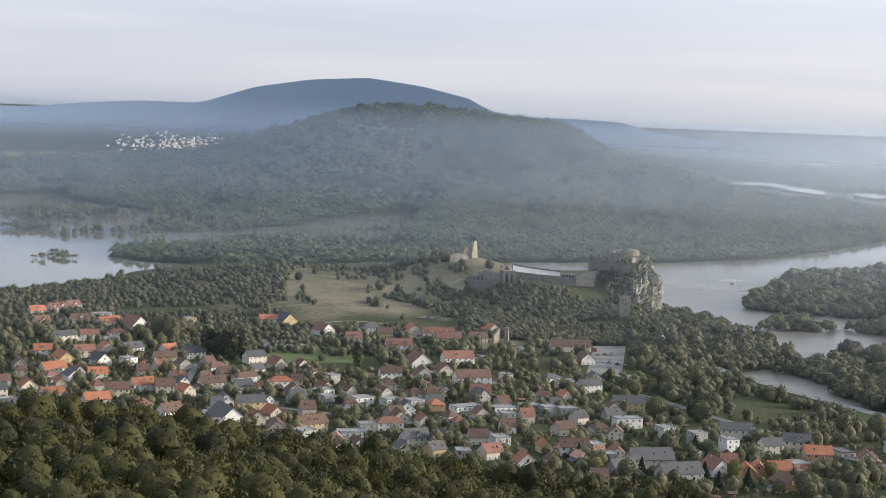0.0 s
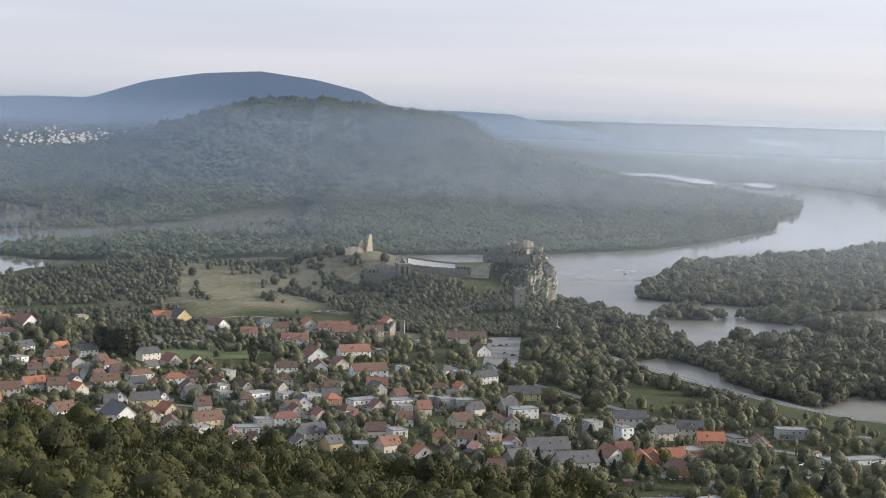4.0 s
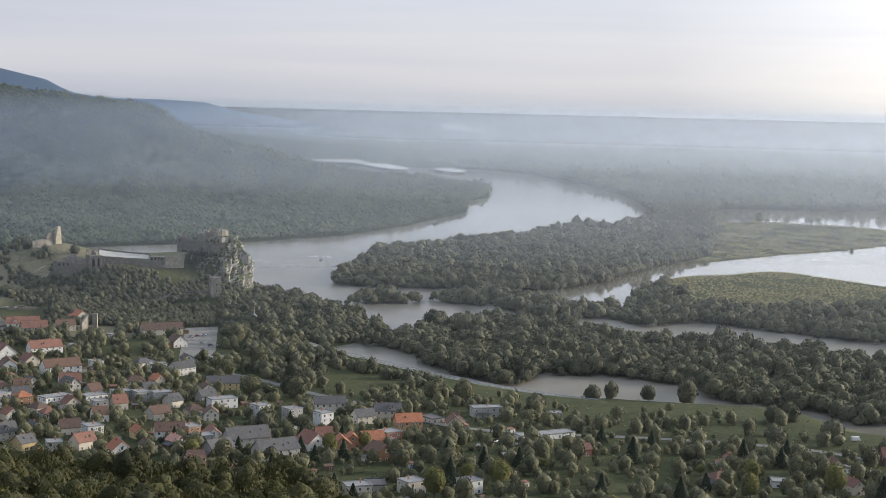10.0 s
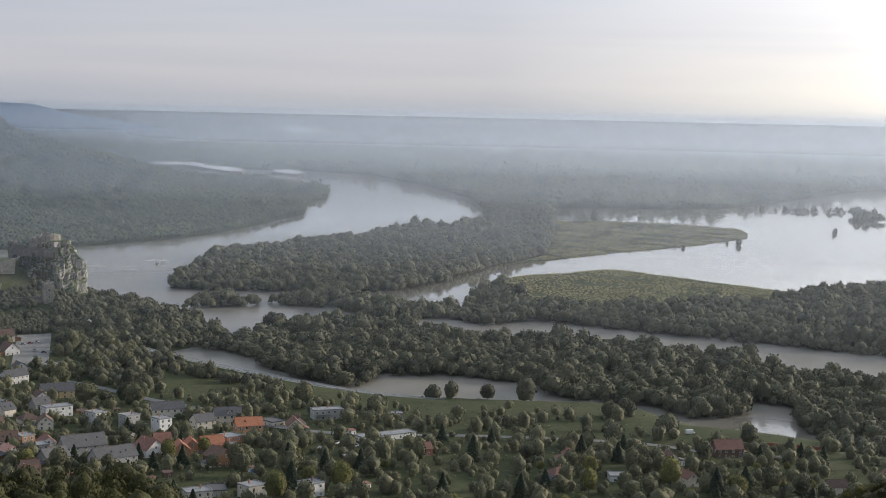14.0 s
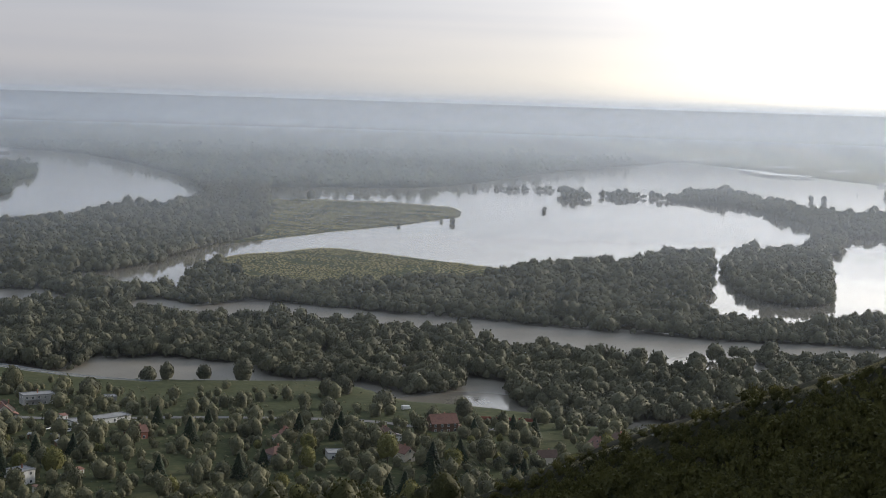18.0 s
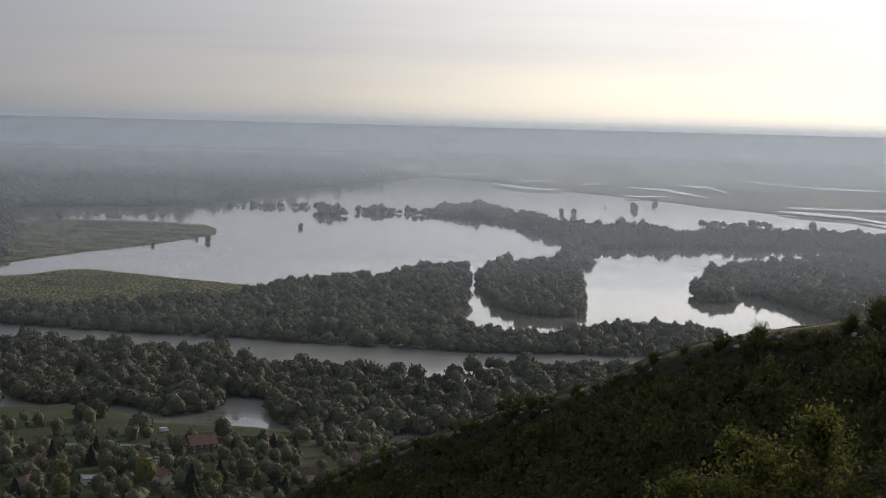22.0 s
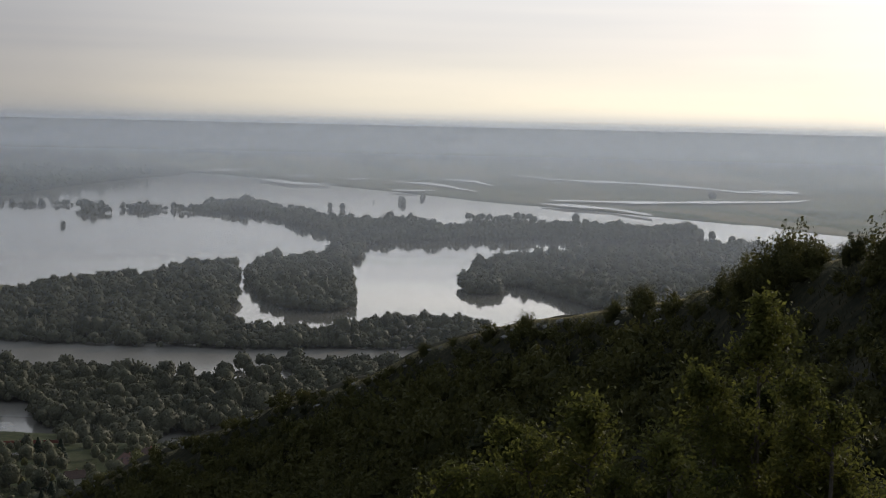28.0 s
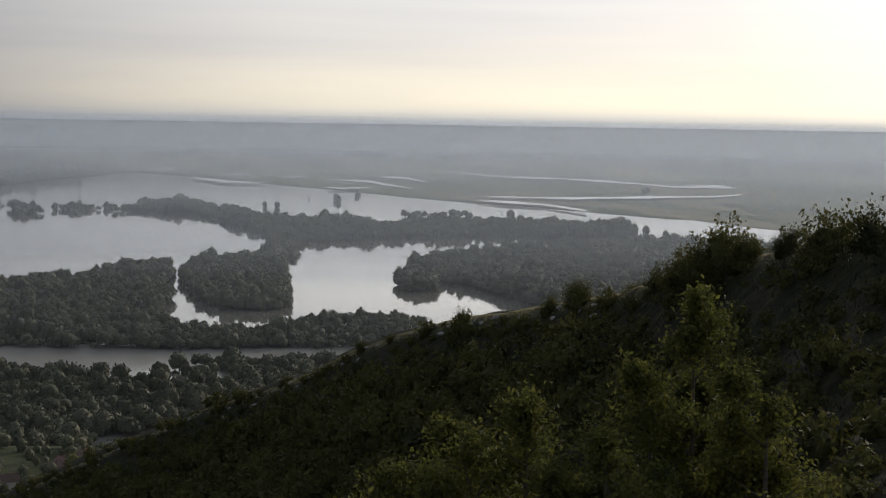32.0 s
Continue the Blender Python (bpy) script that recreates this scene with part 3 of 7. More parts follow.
def scatter(name, x, y, z, size, shapes, mat, parent=None, stretch=None):
    """Many crowns joined in one mesh, folded into the distance where they lie far."""
    vs, fs, base = [], [], 0
    for i, (v, f) in enumerate(shapes):
        pick = np.arange(i, len(x), len(shapes))
        if not len(pick):
            continue
        a = rng.uniform(0, 6.28, len(pick))
        c, s = np.cos(a), np.sin(a)
        px = v[None, :, 0] * c[:, None] - v[None, :, 1] * s[:, None]
        py = v[None, :, 0] * s[:, None] + v[None, :, 1] * c[:, None]
        hs = size[pick] * rng.uniform(0.8, 1.25, len(pick))
        X = x[pick][:, None] + px * size[pick][:, None]
        Y = y[pick][:, None] + py * size[pick][:, None]
        Z = z[pick][:, None] + v[None, :, 2] * hs[:, None] * (1 if stretch is None else stretch if np.isscalar(stretch) else stretch[pick][:, None])
        fx, fy, fz, _ = fold(X, Y, Z)
        vs.append(np.stack([fx, fy, fz], -1).reshape(-1, 3))
        fs.append((f[None] + (np.arange(len(pick)) * len(v))[:, None, None]).reshape(-1, 3) + base)
        base += len(pick) * len(v)
    me = bpy.data.meshes.new(name)
    fill(me, np.concatenate(vs), np.concatenate(fs))
    me.polygons.foreach_set("use_smooth", np.ones(len(me.polygons), bool))
    me.materials.append(mat)
    ob = new(name, me)
    ob.parent = parent
    return ob


def spread(inside, box, step, jitter=0.45):
    """Loose rows of places inside an area. inside(x, y) gives the chance to keep a place."""
    x0, x1, y0, y1 = box
    gx, gy = np.meshgrid(np.arange(x0, x1, step), np.arange(y0, y1, step))
    gx, gy = gx.ravel(), gy.ravel()
    gx = gx + rng.uniform(-jitter, jitter, len(gx)) * step
    gy = gy + rng.uniform(-jitter, jitter, len(gy)) * step
    keep = rng.uniform(size=len(gx)) < inside(gx, gy)
    return gx[keep], gy[keep]


def box_of(poly):
    xs, ys = [p[0] for p in poly], [p[1] for p in poly]
    return min(xs), max(xs), min(ys), max(ys)


def seen(x, y):
    a = np.degrees(np.arctan2(x, y))
    return (a > -38) & (a < 50)


def wood(name, poly, step, size, shapes, mat, label, cut=lambda x, y: 1.0, edge=2.0, most=8000.0):
    x, y = spread(lambda x, y: (signed(poly, x, y) > edge) * seen(x, y) * (np.hypot(x, y) < most) * cut(x, y), box_of(poly), step)
    far_off = np.clip((np.hypot(x, y) - 1900) / 500, 0, 1)
    stand = 0.9 * far_off * wobble(x, y, 55, 1.0) + 0.6 * wobble(x, y, 7.5 * size / 4) + 0.5 * wobble(x, y, 24, 2.0)
    s = size * (0.55 + 0.85 * rng.uniform(0, 1, len(x)) ** 1.3) * (1 + 0.25 * stand)
    ob = scatter(name, x, y, np.maximum(height(x, y), -0.3) - 0.1, s, shapes, mat, stretch=1.0 + 0.22 * stand)
    return tagged(ob, label, "woodland", kind="stuff")


def flooded_gap(x, y):
    """Fewer trees where the flood stands open between them."""
    return np.clip(0.95 + wobble(x, y, 26) * 0.8, 0.1, 1) * np.where(np.hypot((x - 440) / 42, (y - 1068) / 58) < 1, 0.10, 1) * np.where((x > 330) & (y > 900), 0.8, 1)


not_meadow = lambda x, y: (signed(PLAN["reed_meadow"], x, y) < 2) * (signed(PLAN["reed_spit"], x, y) < 0)
wood("point_wood", PLAN["point_wood"], 7.6, 6.4, SHAPES["swell"], LEAF_WOOD, "dense green willow and poplar wood on the river point")
wood("lower_wood", PLAN["lower_wood"], 7.2, 6.0, SHAPES["swell"], LEAF_WOOD, "flooded bushy willow wood between two channels", cut=lambda x, y: not_meadow(x, y) * np.clip(0.95 + wobble(x, y, 30), 0.25, 1))
wood("peninsula_wood", PLAN["peninsula"], 7.4, 6.2, SHAPES["swell"], LEAF_WOOD, "dark wood standing in the flooded lake")
wood("near_wood", PLAN["near_wood"], 6.6, 5.6, SHAPES["billow"], LEAF_WOOD, "flooded green willow wood beside the embankment", cut=flooded_gap)


def polar(az, d):
    return d * math.sin(radians(az)), d * math.cos(radians(az))


CX, CY = polar(-12.4, 1530)  # middle of the castle crag
wood("shore_copse", PLAN["shore_copse"], 6.6, 5.4, SHAPES["billow"], LEAF_WOOD, "green willows on the shore beside the crag", cut=lambda x, y: np.clip(0.8 + wobble(x, y, 20), 0.1, 1) * (np.hypot(x - CX - 18, y - CY + 45) > 58))
wood("islet_wood", PLAN["islet_right"], 8.4, 7.0, SHAPES["swell"], LEAF_WOOD, "dark backlit wood standing in flood water")
wood("far_belt_wood", PLAN["far_belt"], 9.0, 6.4, SHAPES["swell"], LEAF_WOOD, "belt of trees standing in the flood")
for key in ("bay_row", "bay_clump", "bay_belt", "bay_island"):
    wood("bay_wood", PLAN[key], 8.5, 5.0, SHAPES["dome"], LEAF_WOOD, "drowned trees in the flooded bay", cut=lambda x, y: np.clip(0.85 + wobble(x, y, 25), 0.2, 1))
wood("far_bank_wood", PLAN["far_bank"], 10.5, 6.2, SHAPES["dome"], LEAF_FAR, "wide river forest below the hill", most=3000.0)
wood("hill_wood", PLAN["far_bank"], 12.0, 7.4, SHAPES["dome"], LEAF_FAR, "forest covering the far hill", cut=lambda x, y: np.hypot(x, y) > 2950, most=4300.0)
wood("plain_wood", PLAN["far_forest"], 22.0, 12.0, SHAPES["dome"], LEAF_FAR, "wide flat forest beyond the river", most=5200.0)
# ---- valley haze painted on see-through shells ----


# Tint of an added shell round the lookout; it paints haze over what lies behind.
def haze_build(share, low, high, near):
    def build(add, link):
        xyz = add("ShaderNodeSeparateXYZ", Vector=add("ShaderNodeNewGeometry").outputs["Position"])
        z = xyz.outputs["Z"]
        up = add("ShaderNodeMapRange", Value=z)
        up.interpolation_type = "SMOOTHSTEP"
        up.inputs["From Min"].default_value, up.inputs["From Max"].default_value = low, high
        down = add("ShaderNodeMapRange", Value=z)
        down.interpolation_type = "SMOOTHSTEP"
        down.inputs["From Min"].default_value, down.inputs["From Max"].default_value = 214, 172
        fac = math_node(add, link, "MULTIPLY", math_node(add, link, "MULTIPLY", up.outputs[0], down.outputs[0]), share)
        if near > 3500:  # the far shells are thinned before the hills
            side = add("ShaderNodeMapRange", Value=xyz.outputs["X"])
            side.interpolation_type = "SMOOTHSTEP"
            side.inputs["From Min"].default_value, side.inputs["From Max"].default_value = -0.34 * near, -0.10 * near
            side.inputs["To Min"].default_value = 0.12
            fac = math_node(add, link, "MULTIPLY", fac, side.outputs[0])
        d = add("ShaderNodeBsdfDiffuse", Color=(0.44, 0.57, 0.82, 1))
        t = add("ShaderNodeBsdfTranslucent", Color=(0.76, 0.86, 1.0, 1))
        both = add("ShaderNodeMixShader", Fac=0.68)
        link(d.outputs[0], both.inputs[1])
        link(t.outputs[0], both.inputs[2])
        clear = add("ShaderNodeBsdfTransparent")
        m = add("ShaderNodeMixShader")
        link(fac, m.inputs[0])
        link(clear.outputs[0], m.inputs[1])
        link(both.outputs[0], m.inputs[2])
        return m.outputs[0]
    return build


HAZE = [(480.0, 1400.0, 0.012), (1100.0, 2200.0, 0.066), (1750.0, 2900.0, 0.15), (2900.0, 4500.0, 0.18), (3700.0, 6500.0, 0.24), (4300.0, 12000.0, 0.36)]  # shell radius, the true distance that it veils in full, share
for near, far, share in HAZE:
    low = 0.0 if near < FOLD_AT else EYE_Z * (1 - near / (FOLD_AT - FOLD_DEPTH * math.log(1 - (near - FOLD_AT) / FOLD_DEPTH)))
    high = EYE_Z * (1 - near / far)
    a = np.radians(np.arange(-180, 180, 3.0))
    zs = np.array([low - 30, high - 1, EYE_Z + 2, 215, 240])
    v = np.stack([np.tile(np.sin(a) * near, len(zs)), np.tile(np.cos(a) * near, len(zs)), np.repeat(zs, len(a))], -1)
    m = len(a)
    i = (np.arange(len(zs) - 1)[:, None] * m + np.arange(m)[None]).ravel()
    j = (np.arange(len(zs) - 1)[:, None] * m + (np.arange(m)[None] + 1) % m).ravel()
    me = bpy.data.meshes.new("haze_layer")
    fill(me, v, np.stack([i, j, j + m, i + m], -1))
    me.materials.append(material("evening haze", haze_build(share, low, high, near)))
    tagged(new("haze_layer", me), "thin see-through shell, tinted as evening haze over the valley", "haze", kind="structure")



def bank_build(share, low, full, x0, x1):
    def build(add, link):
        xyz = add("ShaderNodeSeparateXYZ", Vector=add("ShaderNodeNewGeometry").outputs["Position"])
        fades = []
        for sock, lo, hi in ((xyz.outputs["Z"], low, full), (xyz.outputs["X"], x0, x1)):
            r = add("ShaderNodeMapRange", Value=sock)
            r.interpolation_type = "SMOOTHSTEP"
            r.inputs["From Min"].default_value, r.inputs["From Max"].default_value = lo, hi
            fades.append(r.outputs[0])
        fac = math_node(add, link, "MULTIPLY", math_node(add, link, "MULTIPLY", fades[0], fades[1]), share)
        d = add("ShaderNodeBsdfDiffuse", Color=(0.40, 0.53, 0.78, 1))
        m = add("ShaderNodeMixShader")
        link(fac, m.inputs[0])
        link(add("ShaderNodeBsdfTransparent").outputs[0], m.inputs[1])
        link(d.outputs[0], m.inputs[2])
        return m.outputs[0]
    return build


# blue see-through sheets painting haze over the wooded and far hills, to their ridges
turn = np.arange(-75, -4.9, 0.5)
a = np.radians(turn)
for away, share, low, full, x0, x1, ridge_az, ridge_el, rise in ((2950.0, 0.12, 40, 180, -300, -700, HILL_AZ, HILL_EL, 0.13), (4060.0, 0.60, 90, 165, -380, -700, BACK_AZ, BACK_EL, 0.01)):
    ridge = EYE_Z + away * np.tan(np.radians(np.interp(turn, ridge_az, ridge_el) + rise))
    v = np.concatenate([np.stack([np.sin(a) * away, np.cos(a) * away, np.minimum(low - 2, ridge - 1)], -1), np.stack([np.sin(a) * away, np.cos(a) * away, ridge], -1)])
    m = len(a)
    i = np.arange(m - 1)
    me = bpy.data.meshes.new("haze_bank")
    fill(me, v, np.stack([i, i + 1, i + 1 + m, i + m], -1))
    me.materials.append(material("painted blue hill haze", bank_build(share, low, full, x0, x1)))
    tagged(new("haze_bank", me), "see-through blue sheet painting haze over the far hills", "haze", kind="structure")

# ---- shared builders ----
STONE = surface("ruin limestone", [(0.13, 0.118, 0.098), (0.245, 0.225, 0.188), (0.36, 0.335, 0.28)], 0.35, 0.95, 0.8)
STONE_DARK = surface("weathered rubble stone", [(0.085, 0.078, 0.065), (0.16, 0.147, 0.125), (0.245, 0.225, 0.19)], 0.4, 0.95, 0.8)
# Paler, yellower copy of the ruin stone: the tower's sunlight is in the colour.
SUNLIT_STONE = surface("limestone with painted sunlight", [(0.25, 0.22, 0.165), (0.37, 0.335, 0.255), (0.48, 0.435, 0.34)], 0.35, 0.95, 0.8)
GRAVEL = surface("pale courtyard gravel", [(0.34, 0.335, 0.31), (0.44, 0.43, 0.40), (0.54, 0.525, 0.49)], 0.2, 0.95, 0.3)
ASPHALT = surface("grey asphalt", [(0.10, 0.10, 0.10), (0.16, 0.16, 0.155), (0.22, 0.215, 0.20)], 0.15, 0.9, 0.2, coord="World")
PAVING = surface("light paving", [(0.13, 0.127, 0.118), (0.20, 0.195, 0.18), (0.27, 0.262, 0.24)], 0.15, 0.9, 0.2, coord="World")
TURF = surface("mown turf", [(0.06, 0.085, 0.028), (0.09, 0.118, 0.04), (0.125, 0.145, 0.058)], 0.05, 0.95, 0.3, coord="World")
DIRT = surface("bare earth", [(0.16, 0.13, 0.09), (0.26, 0.22, 0.16), (0.36, 0.31, 0.24)], 0.1, 0.95, 0.4, coord="World")
GRASS_BANK = surface("grass bank", [(0.05, 0.07, 0.025), (0.085, 0.105, 0.04), (0.13, 0.13, 0.06)], 0.1, 0.95, 0.4, coord="World")
BARK = surface("tree bark", [(0.05, 0.04, 0.03), (0.10, 0.085, 0.065), (0.15, 0.13, 0.10)], 1.5, 0.95, 0.8)
GLASS = surface("dark window glass", [(0.02, 0.025, 0.03), (0.04, 0.045, 0.05)], 0.5, 0.12, 0.0, spec=0.6)
FRAME = surface("white window frame", [(0.6, 0.6, 0.58), (0.75, 0.75, 0.73)], 1.0, 0.5, 0.0)
DOOR = surface("brown door wood", [(0.09, 0.055, 0.03), (0.17, 0.10, 0.06)], 2.0, 0.6, 0.2)
STEEL = surface("galvanised steel", [(0.42, 0.44, 0.47), (0.55, 0.57, 0.6)], 2.0, 0.4, 0.0, metal=0.6)
RUBBER = surface("tyre rubber", [(0.02, 0.02, 0.02), (0.035, 0.035, 0.035)], 3.0, 0.85, 0.1)
WALLS = {k: surface(k + " render wall", [tuple(q * 0.62 for q in c), tuple(q * 0.9 for q in c), c], 0.5, 0.9, 0.15, jitter=0.2) for k, c in {
    "white": (0.75, 0.74, 0.71), "cream": (0.62, 0.57, 0.48), "yellow": (0.58, 0.45, 0.24), "grey": (0.40, 0.39, 0.37), "peach": (0.52, 0.30, 0.18),
    "brick": (0.40, 0.20, 0.13), "wood": (0.20, 0.12, 0.07), "red": (0.33, 0.14, 0.10), "brown": (0.16, 0.10, 0.07)}.items()}


def tiles(name, c):
    """Roof covering with rows of tiles down the slope, weathered in patches."""
    def build(add, link):
        tc = add("ShaderNodeTexCoord").outputs["Object"]
        a = add("ShaderNodeTexNoise", Vector=tc, Scale=0.6, Detail=6.0, Roughness=0.65).outputs["Fac"]
        b = add("ShaderNodeTexNoise", Vector=tc, Scale=7.0, Detail=3.0).outputs["Fac"]
        w = add("ShaderNodeTexWave", Vector=tc, Scale=1.6, Distortion=0.4)
        w.bands_direction = "Z"
        f = math_node(add, link, "ADD", math_node(add, link, "MULTIPLY", a, 0.6), math_node(add, link, "MULTIPLY", b, 0.4))
        col = ramp_node(add, link, f, [(0.3, tuple(q * 0.55 for q in c)), (0.5, c), (0.7, tuple(q * 1.3 for q in c))])
        r = add("ShaderNodeObjectInfo").outputs["Random"]
        col = mix_node(add, link, 1.0, col, ramp_node(add, link, r, [(0, (0.72, 0.74, 0.76)), (1, (1.2, 1.15, 1.1))]), "MULTIPLY")
        p = add("ShaderNodeBsdfPrincipled", Base_Color=col, Roughness=0.8)
        bn = add("ShaderNodeBump", Height=w.outputs["Fac"], Strength=0.5, Distance=0.08)
        link(bn.outputs[0], p.inputs["Normal"])
        return p.outputs[0]
    return material(name, build)


ROOFS = {"orange": tiles("orange clay tiles", (0.35, 0.14, 0.075)), "red": tiles("faded red tiles", (0.20, 0.098, 0.072)), "brown": tiles("brown tiles", (0.125, 0.075, 0.055)),
         "grey": tiles("grey slates", (0.095, 0.095, 0.10)), "white": surface("pale roof felt", [(0.17, 0.175, 0.175), (0.26, 0.265, 0.265), (0.36, 0.36, 0.355)], 0.3, 0.8, 0.2), "pink": tiles("pale pink tiles", (0.42, 0.24, 0.20))}
WORDS = {"g": "gabled", "e": "gabled", "h": "hip-roofed", "f": "flat-roofed", "t": "tall flat-roofed", "l": "low flat-roofed", "m": "modern flat-roofed"}
ROOF_WORDS = {"orange": "bright orange tiles", "red": "faded red tiles", "brown": "dark brown tiles", "grey": "grey slates", "white": "a pale flat roof", "pink": "pale pink tiles"}


def mesh_of(name, bm, mat):
    me = bpy.data.meshes.new(name)
    bm.to_mesh(me)
    bm.free()
    for m in (mat if isinstance(mat, (list, tuple)) else [mat]):
        me.materials.append(m)
    return me


def part(name, bm, mat, parent, label=""):
    me = mesh_of(name, bm, mat) if isinstance(bm, bmesh.types.BMesh) else bm
    ob = new(name, me)
    ob.parent = parent
    if label:
        ob["label"] = label
    return ob


def put(ob, x, y, z, rz=0.0, sx=1.0, sy=1.0, sz=1.0):
    ob.location, ob.rotation_euler, ob.scale = (x, y, z), (0, 0, rz), (sx, sy, sz)
    return ob


def box(bm, x0, x1, y0, y1, z0, z1, mat=0, bev=0.0):
    v = [bm.verts.new(p) for p in ((x0, y0, z0), (x1, y0, z0), (x1, y1, z0), (x0, y1, z0), (x0, y0, z1), (x1, y0, z1), (x1, y1, z1), (x0, y1, z1))]
    fs = [bm.faces.new([v[i] for i in q]) for q in ((3, 2, 1, 0), (4, 5, 6, 7), (0, 1, 5, 4), (1, 2, 6, 5), (2, 3, 7, 6), (3, 0, 4, 7))]
    for f in fs:
        f.material_index = mat
    if bev:
        bmesh.ops.bevel(bm, geom=list({e for f in fs for e in f.edges}), offset=bev, segments=1, affect="EDGES")
    return bm


def ngon(bm, pts, mat=0):
    f = bm.faces.new([bm.verts.new(p) for p in pts])
    f.material_index = mat
    return f


def rod(bm, p0, p1, r0, r1, n=7):
    """A tapered round bar between two points."""
    p0, p1 = Vector(p0), Vector(p1)
    q = (p1 - p0).to_track_quat("Z", "Y")
    rings = []
    for p, r in ((p0, r0), (p1, r1)):
        rings.append([bm.verts.new(p + q @ Vector((r * math.cos(6.2832 * i / n), r * math.sin(6.2832 * i / n), 0))) for i in range(n)])
    for i in range(n):
        bm.faces.new((rings[0][i], rings[0][(i + 1) % n], rings[1][(i + 1) % n], rings[1][i]))
    bm.faces.new(rings[1])
    bm.faces.new(rings[0][::-1])
    return bm


GRID = gz.reshape(len(DIST), len(AZ))
FINE = 505


def H(x, y):
    """Height of the ground sheet under a place in view."""
    d, a = math.hypot(x, y), math.degrees(math.atan2(x, y))
    u = min(max((a + 45) / 0.2, 0), FINE - 2)
    i = int(u)
    j = min(max(int(np.searchsorted(DIST, d)) - 1, 0), len(DIST) - 2)
    u, w = u - i, min(max((d - DIST[j]) / (DIST[j + 1] - DIST[j]), 0), 1)
    q = GRID[j:j + 2, i:i + 2]
    return float((q[0, 0] * (1 - u) + q[0, 1] * u) * (1 - w) + (q[1, 0] * (1 - u) + q[1, 1] * u) * w)


# ---- ribbons and patches laid on the ground ----


def ribbon(name, pts, width, mat, label, category, lift=0.25, bank=None, step=12.0):
    """A road along a line; with bank it stands on a sloping embankment of that height over the water."""
    P = [Vector((x, y, 0)) for x, y in pts]
    way = []
    for a, b in zip(P, P[1:]):
        n = max(1, int((b - a).length / step))
        way += [a.lerp(b, k / n) for k in range(n)]
    way.append(P[-1])
    for _ in range(6):
        way = [way[0]] + [(a + b * 2 + c) / 4 for a, b, c in zip(way, way[1:], way[2:])] + [way[-1]]
    bm = bmesh.new()
    rows = []
    for i, p in enumerate(way):
        t = (way[min(i + 1, len(way) - 1)] - way[max(i - 1, 0)]).normalized()
        s = Vector((t.y, -t.x, 0))
        offs = [(-0.5, 0), (-0.2, 0.06), (0.2, 0.06), (0.5, 0)] if bank is None else [(-1.6, -bank - 1.5), (-0.62, -0.15), (-0.5, 0), (0, 0.08), (0.5, 0), (0.62, -0.15), (1.6, -bank - 1.5)]
        top = (H(p.x, p.y) + lift) if bank is None else bank
        row = []
        for o, dz in offs:
            q = p + s * (o * width)
            zz = (H(q.x, q.y) + lift + dz) if bank is None else top + dz
            row.append(bm.verts.new((q.x, q.y, zz)))
        rows.append(row)
    for a, b in zip(rows, rows[1:]):
        for k in range(len(a) - 1):
            f = bm.faces.new((a[k], a[k + 1], b[k + 1], b[k]))
            f.material_index = 1 if bank is not None and (k < 2 or k > len(a) - 4) else 0
    ob = new(name, mesh_of(name, bm, [mat, GRASS_BANK]))
    tagged(ob, label, category, kind="structure")
    return way


def patch(name, quad, mat, label, category, lift=0.25, n=14):
    (ax, ay), (bx, by), (cx, cy), (dx, dy) = quad
    bm = bmesh.new()
    g = []
    for i in range(n + 1):
        row = []
        for j in range(n + 1):
            u, w = i / n, j / n
            x = (ax * (1 - u) + bx * u) * (1 - w) + (dx * (1 - u) + cx * u) * w
            y = (ay * (1 - u) + by * u) * (1 - w) + (dy * (1 - u) + cy * u) * w
            row.append(bm.verts.new((x, y, H(x, y) + lift)))
        g.append(row)
    for i in range(n):
        for j in range(n):
            bm.faces.new((g[i][j], g[i + 1][j], g[i + 1][j + 1], g[i][j + 1]))
    return tagged(new(name, mesh_of(name, bm, mat)), label, category, kind="structure")


EMBANKMENT = [(-197, 1211), (-184, 1197), (-189, 1195), (-145, 1148), (-99, 1098), (-57, 1061), (-18, 1025), (19, 1006), (56, 995), (92, 990), (147, 986), (159, 969), (164, 936), (174, 910), (201, 891), (222, 880), (247, 862)]
VILLAGE_ROAD = [(-226, 1045), (-203, 1030), (-182, 1001), (-159, 973), (-133, 943), (-115, 938), (-118, 936), (-69, 869), (-24, 844), (23, 852), (54, 850), (104, 844), (153, 834), (182, 794), (224, 816)]
LANE = [(-536, 999), (-506, 935), (-486, 886), (-460, 861), (-433, 863), (-379, 846), (-339, 847), (-304, 857), (-254, 854)]
PARKING = [(-269, 1097), (-247, 1119), (-278, 1270), (-302, 1255)]
PITCH = [(-514, 1022), (-433, 1065), (-459, 1144), (-547, 1092)]
COURT = [(-546, 1080), (-495, 1106), (-510, 1161), (-570, 1128)]
FLOOD_TREES = [(373, 2865, 9), (530, 2361, 5), (430, 2284, 3), (516, 2380, 2.5), (765, 2662, 4), (1735, 3222, 8), (1956, 3522, 6), (1491, 3049, 7), (1398, 3009, 3.5), (1480, 3089, 6), (1702, 3311, 3), (753, 2627, 4), (1773, 3303, 8), (1890, 3413, 6), (792, 3319, 6), (846, 3333, 6), (907, 3328, 6), (956, 3321, 5), (1048, 3198, 6), (1100, 3200, 7), (1131, 3120, 7), (2777, 3358, 12), (1794, 2595, 9), (1760, 2125, 7), (1749, 2059, 6), (1768, 2166, 7)]
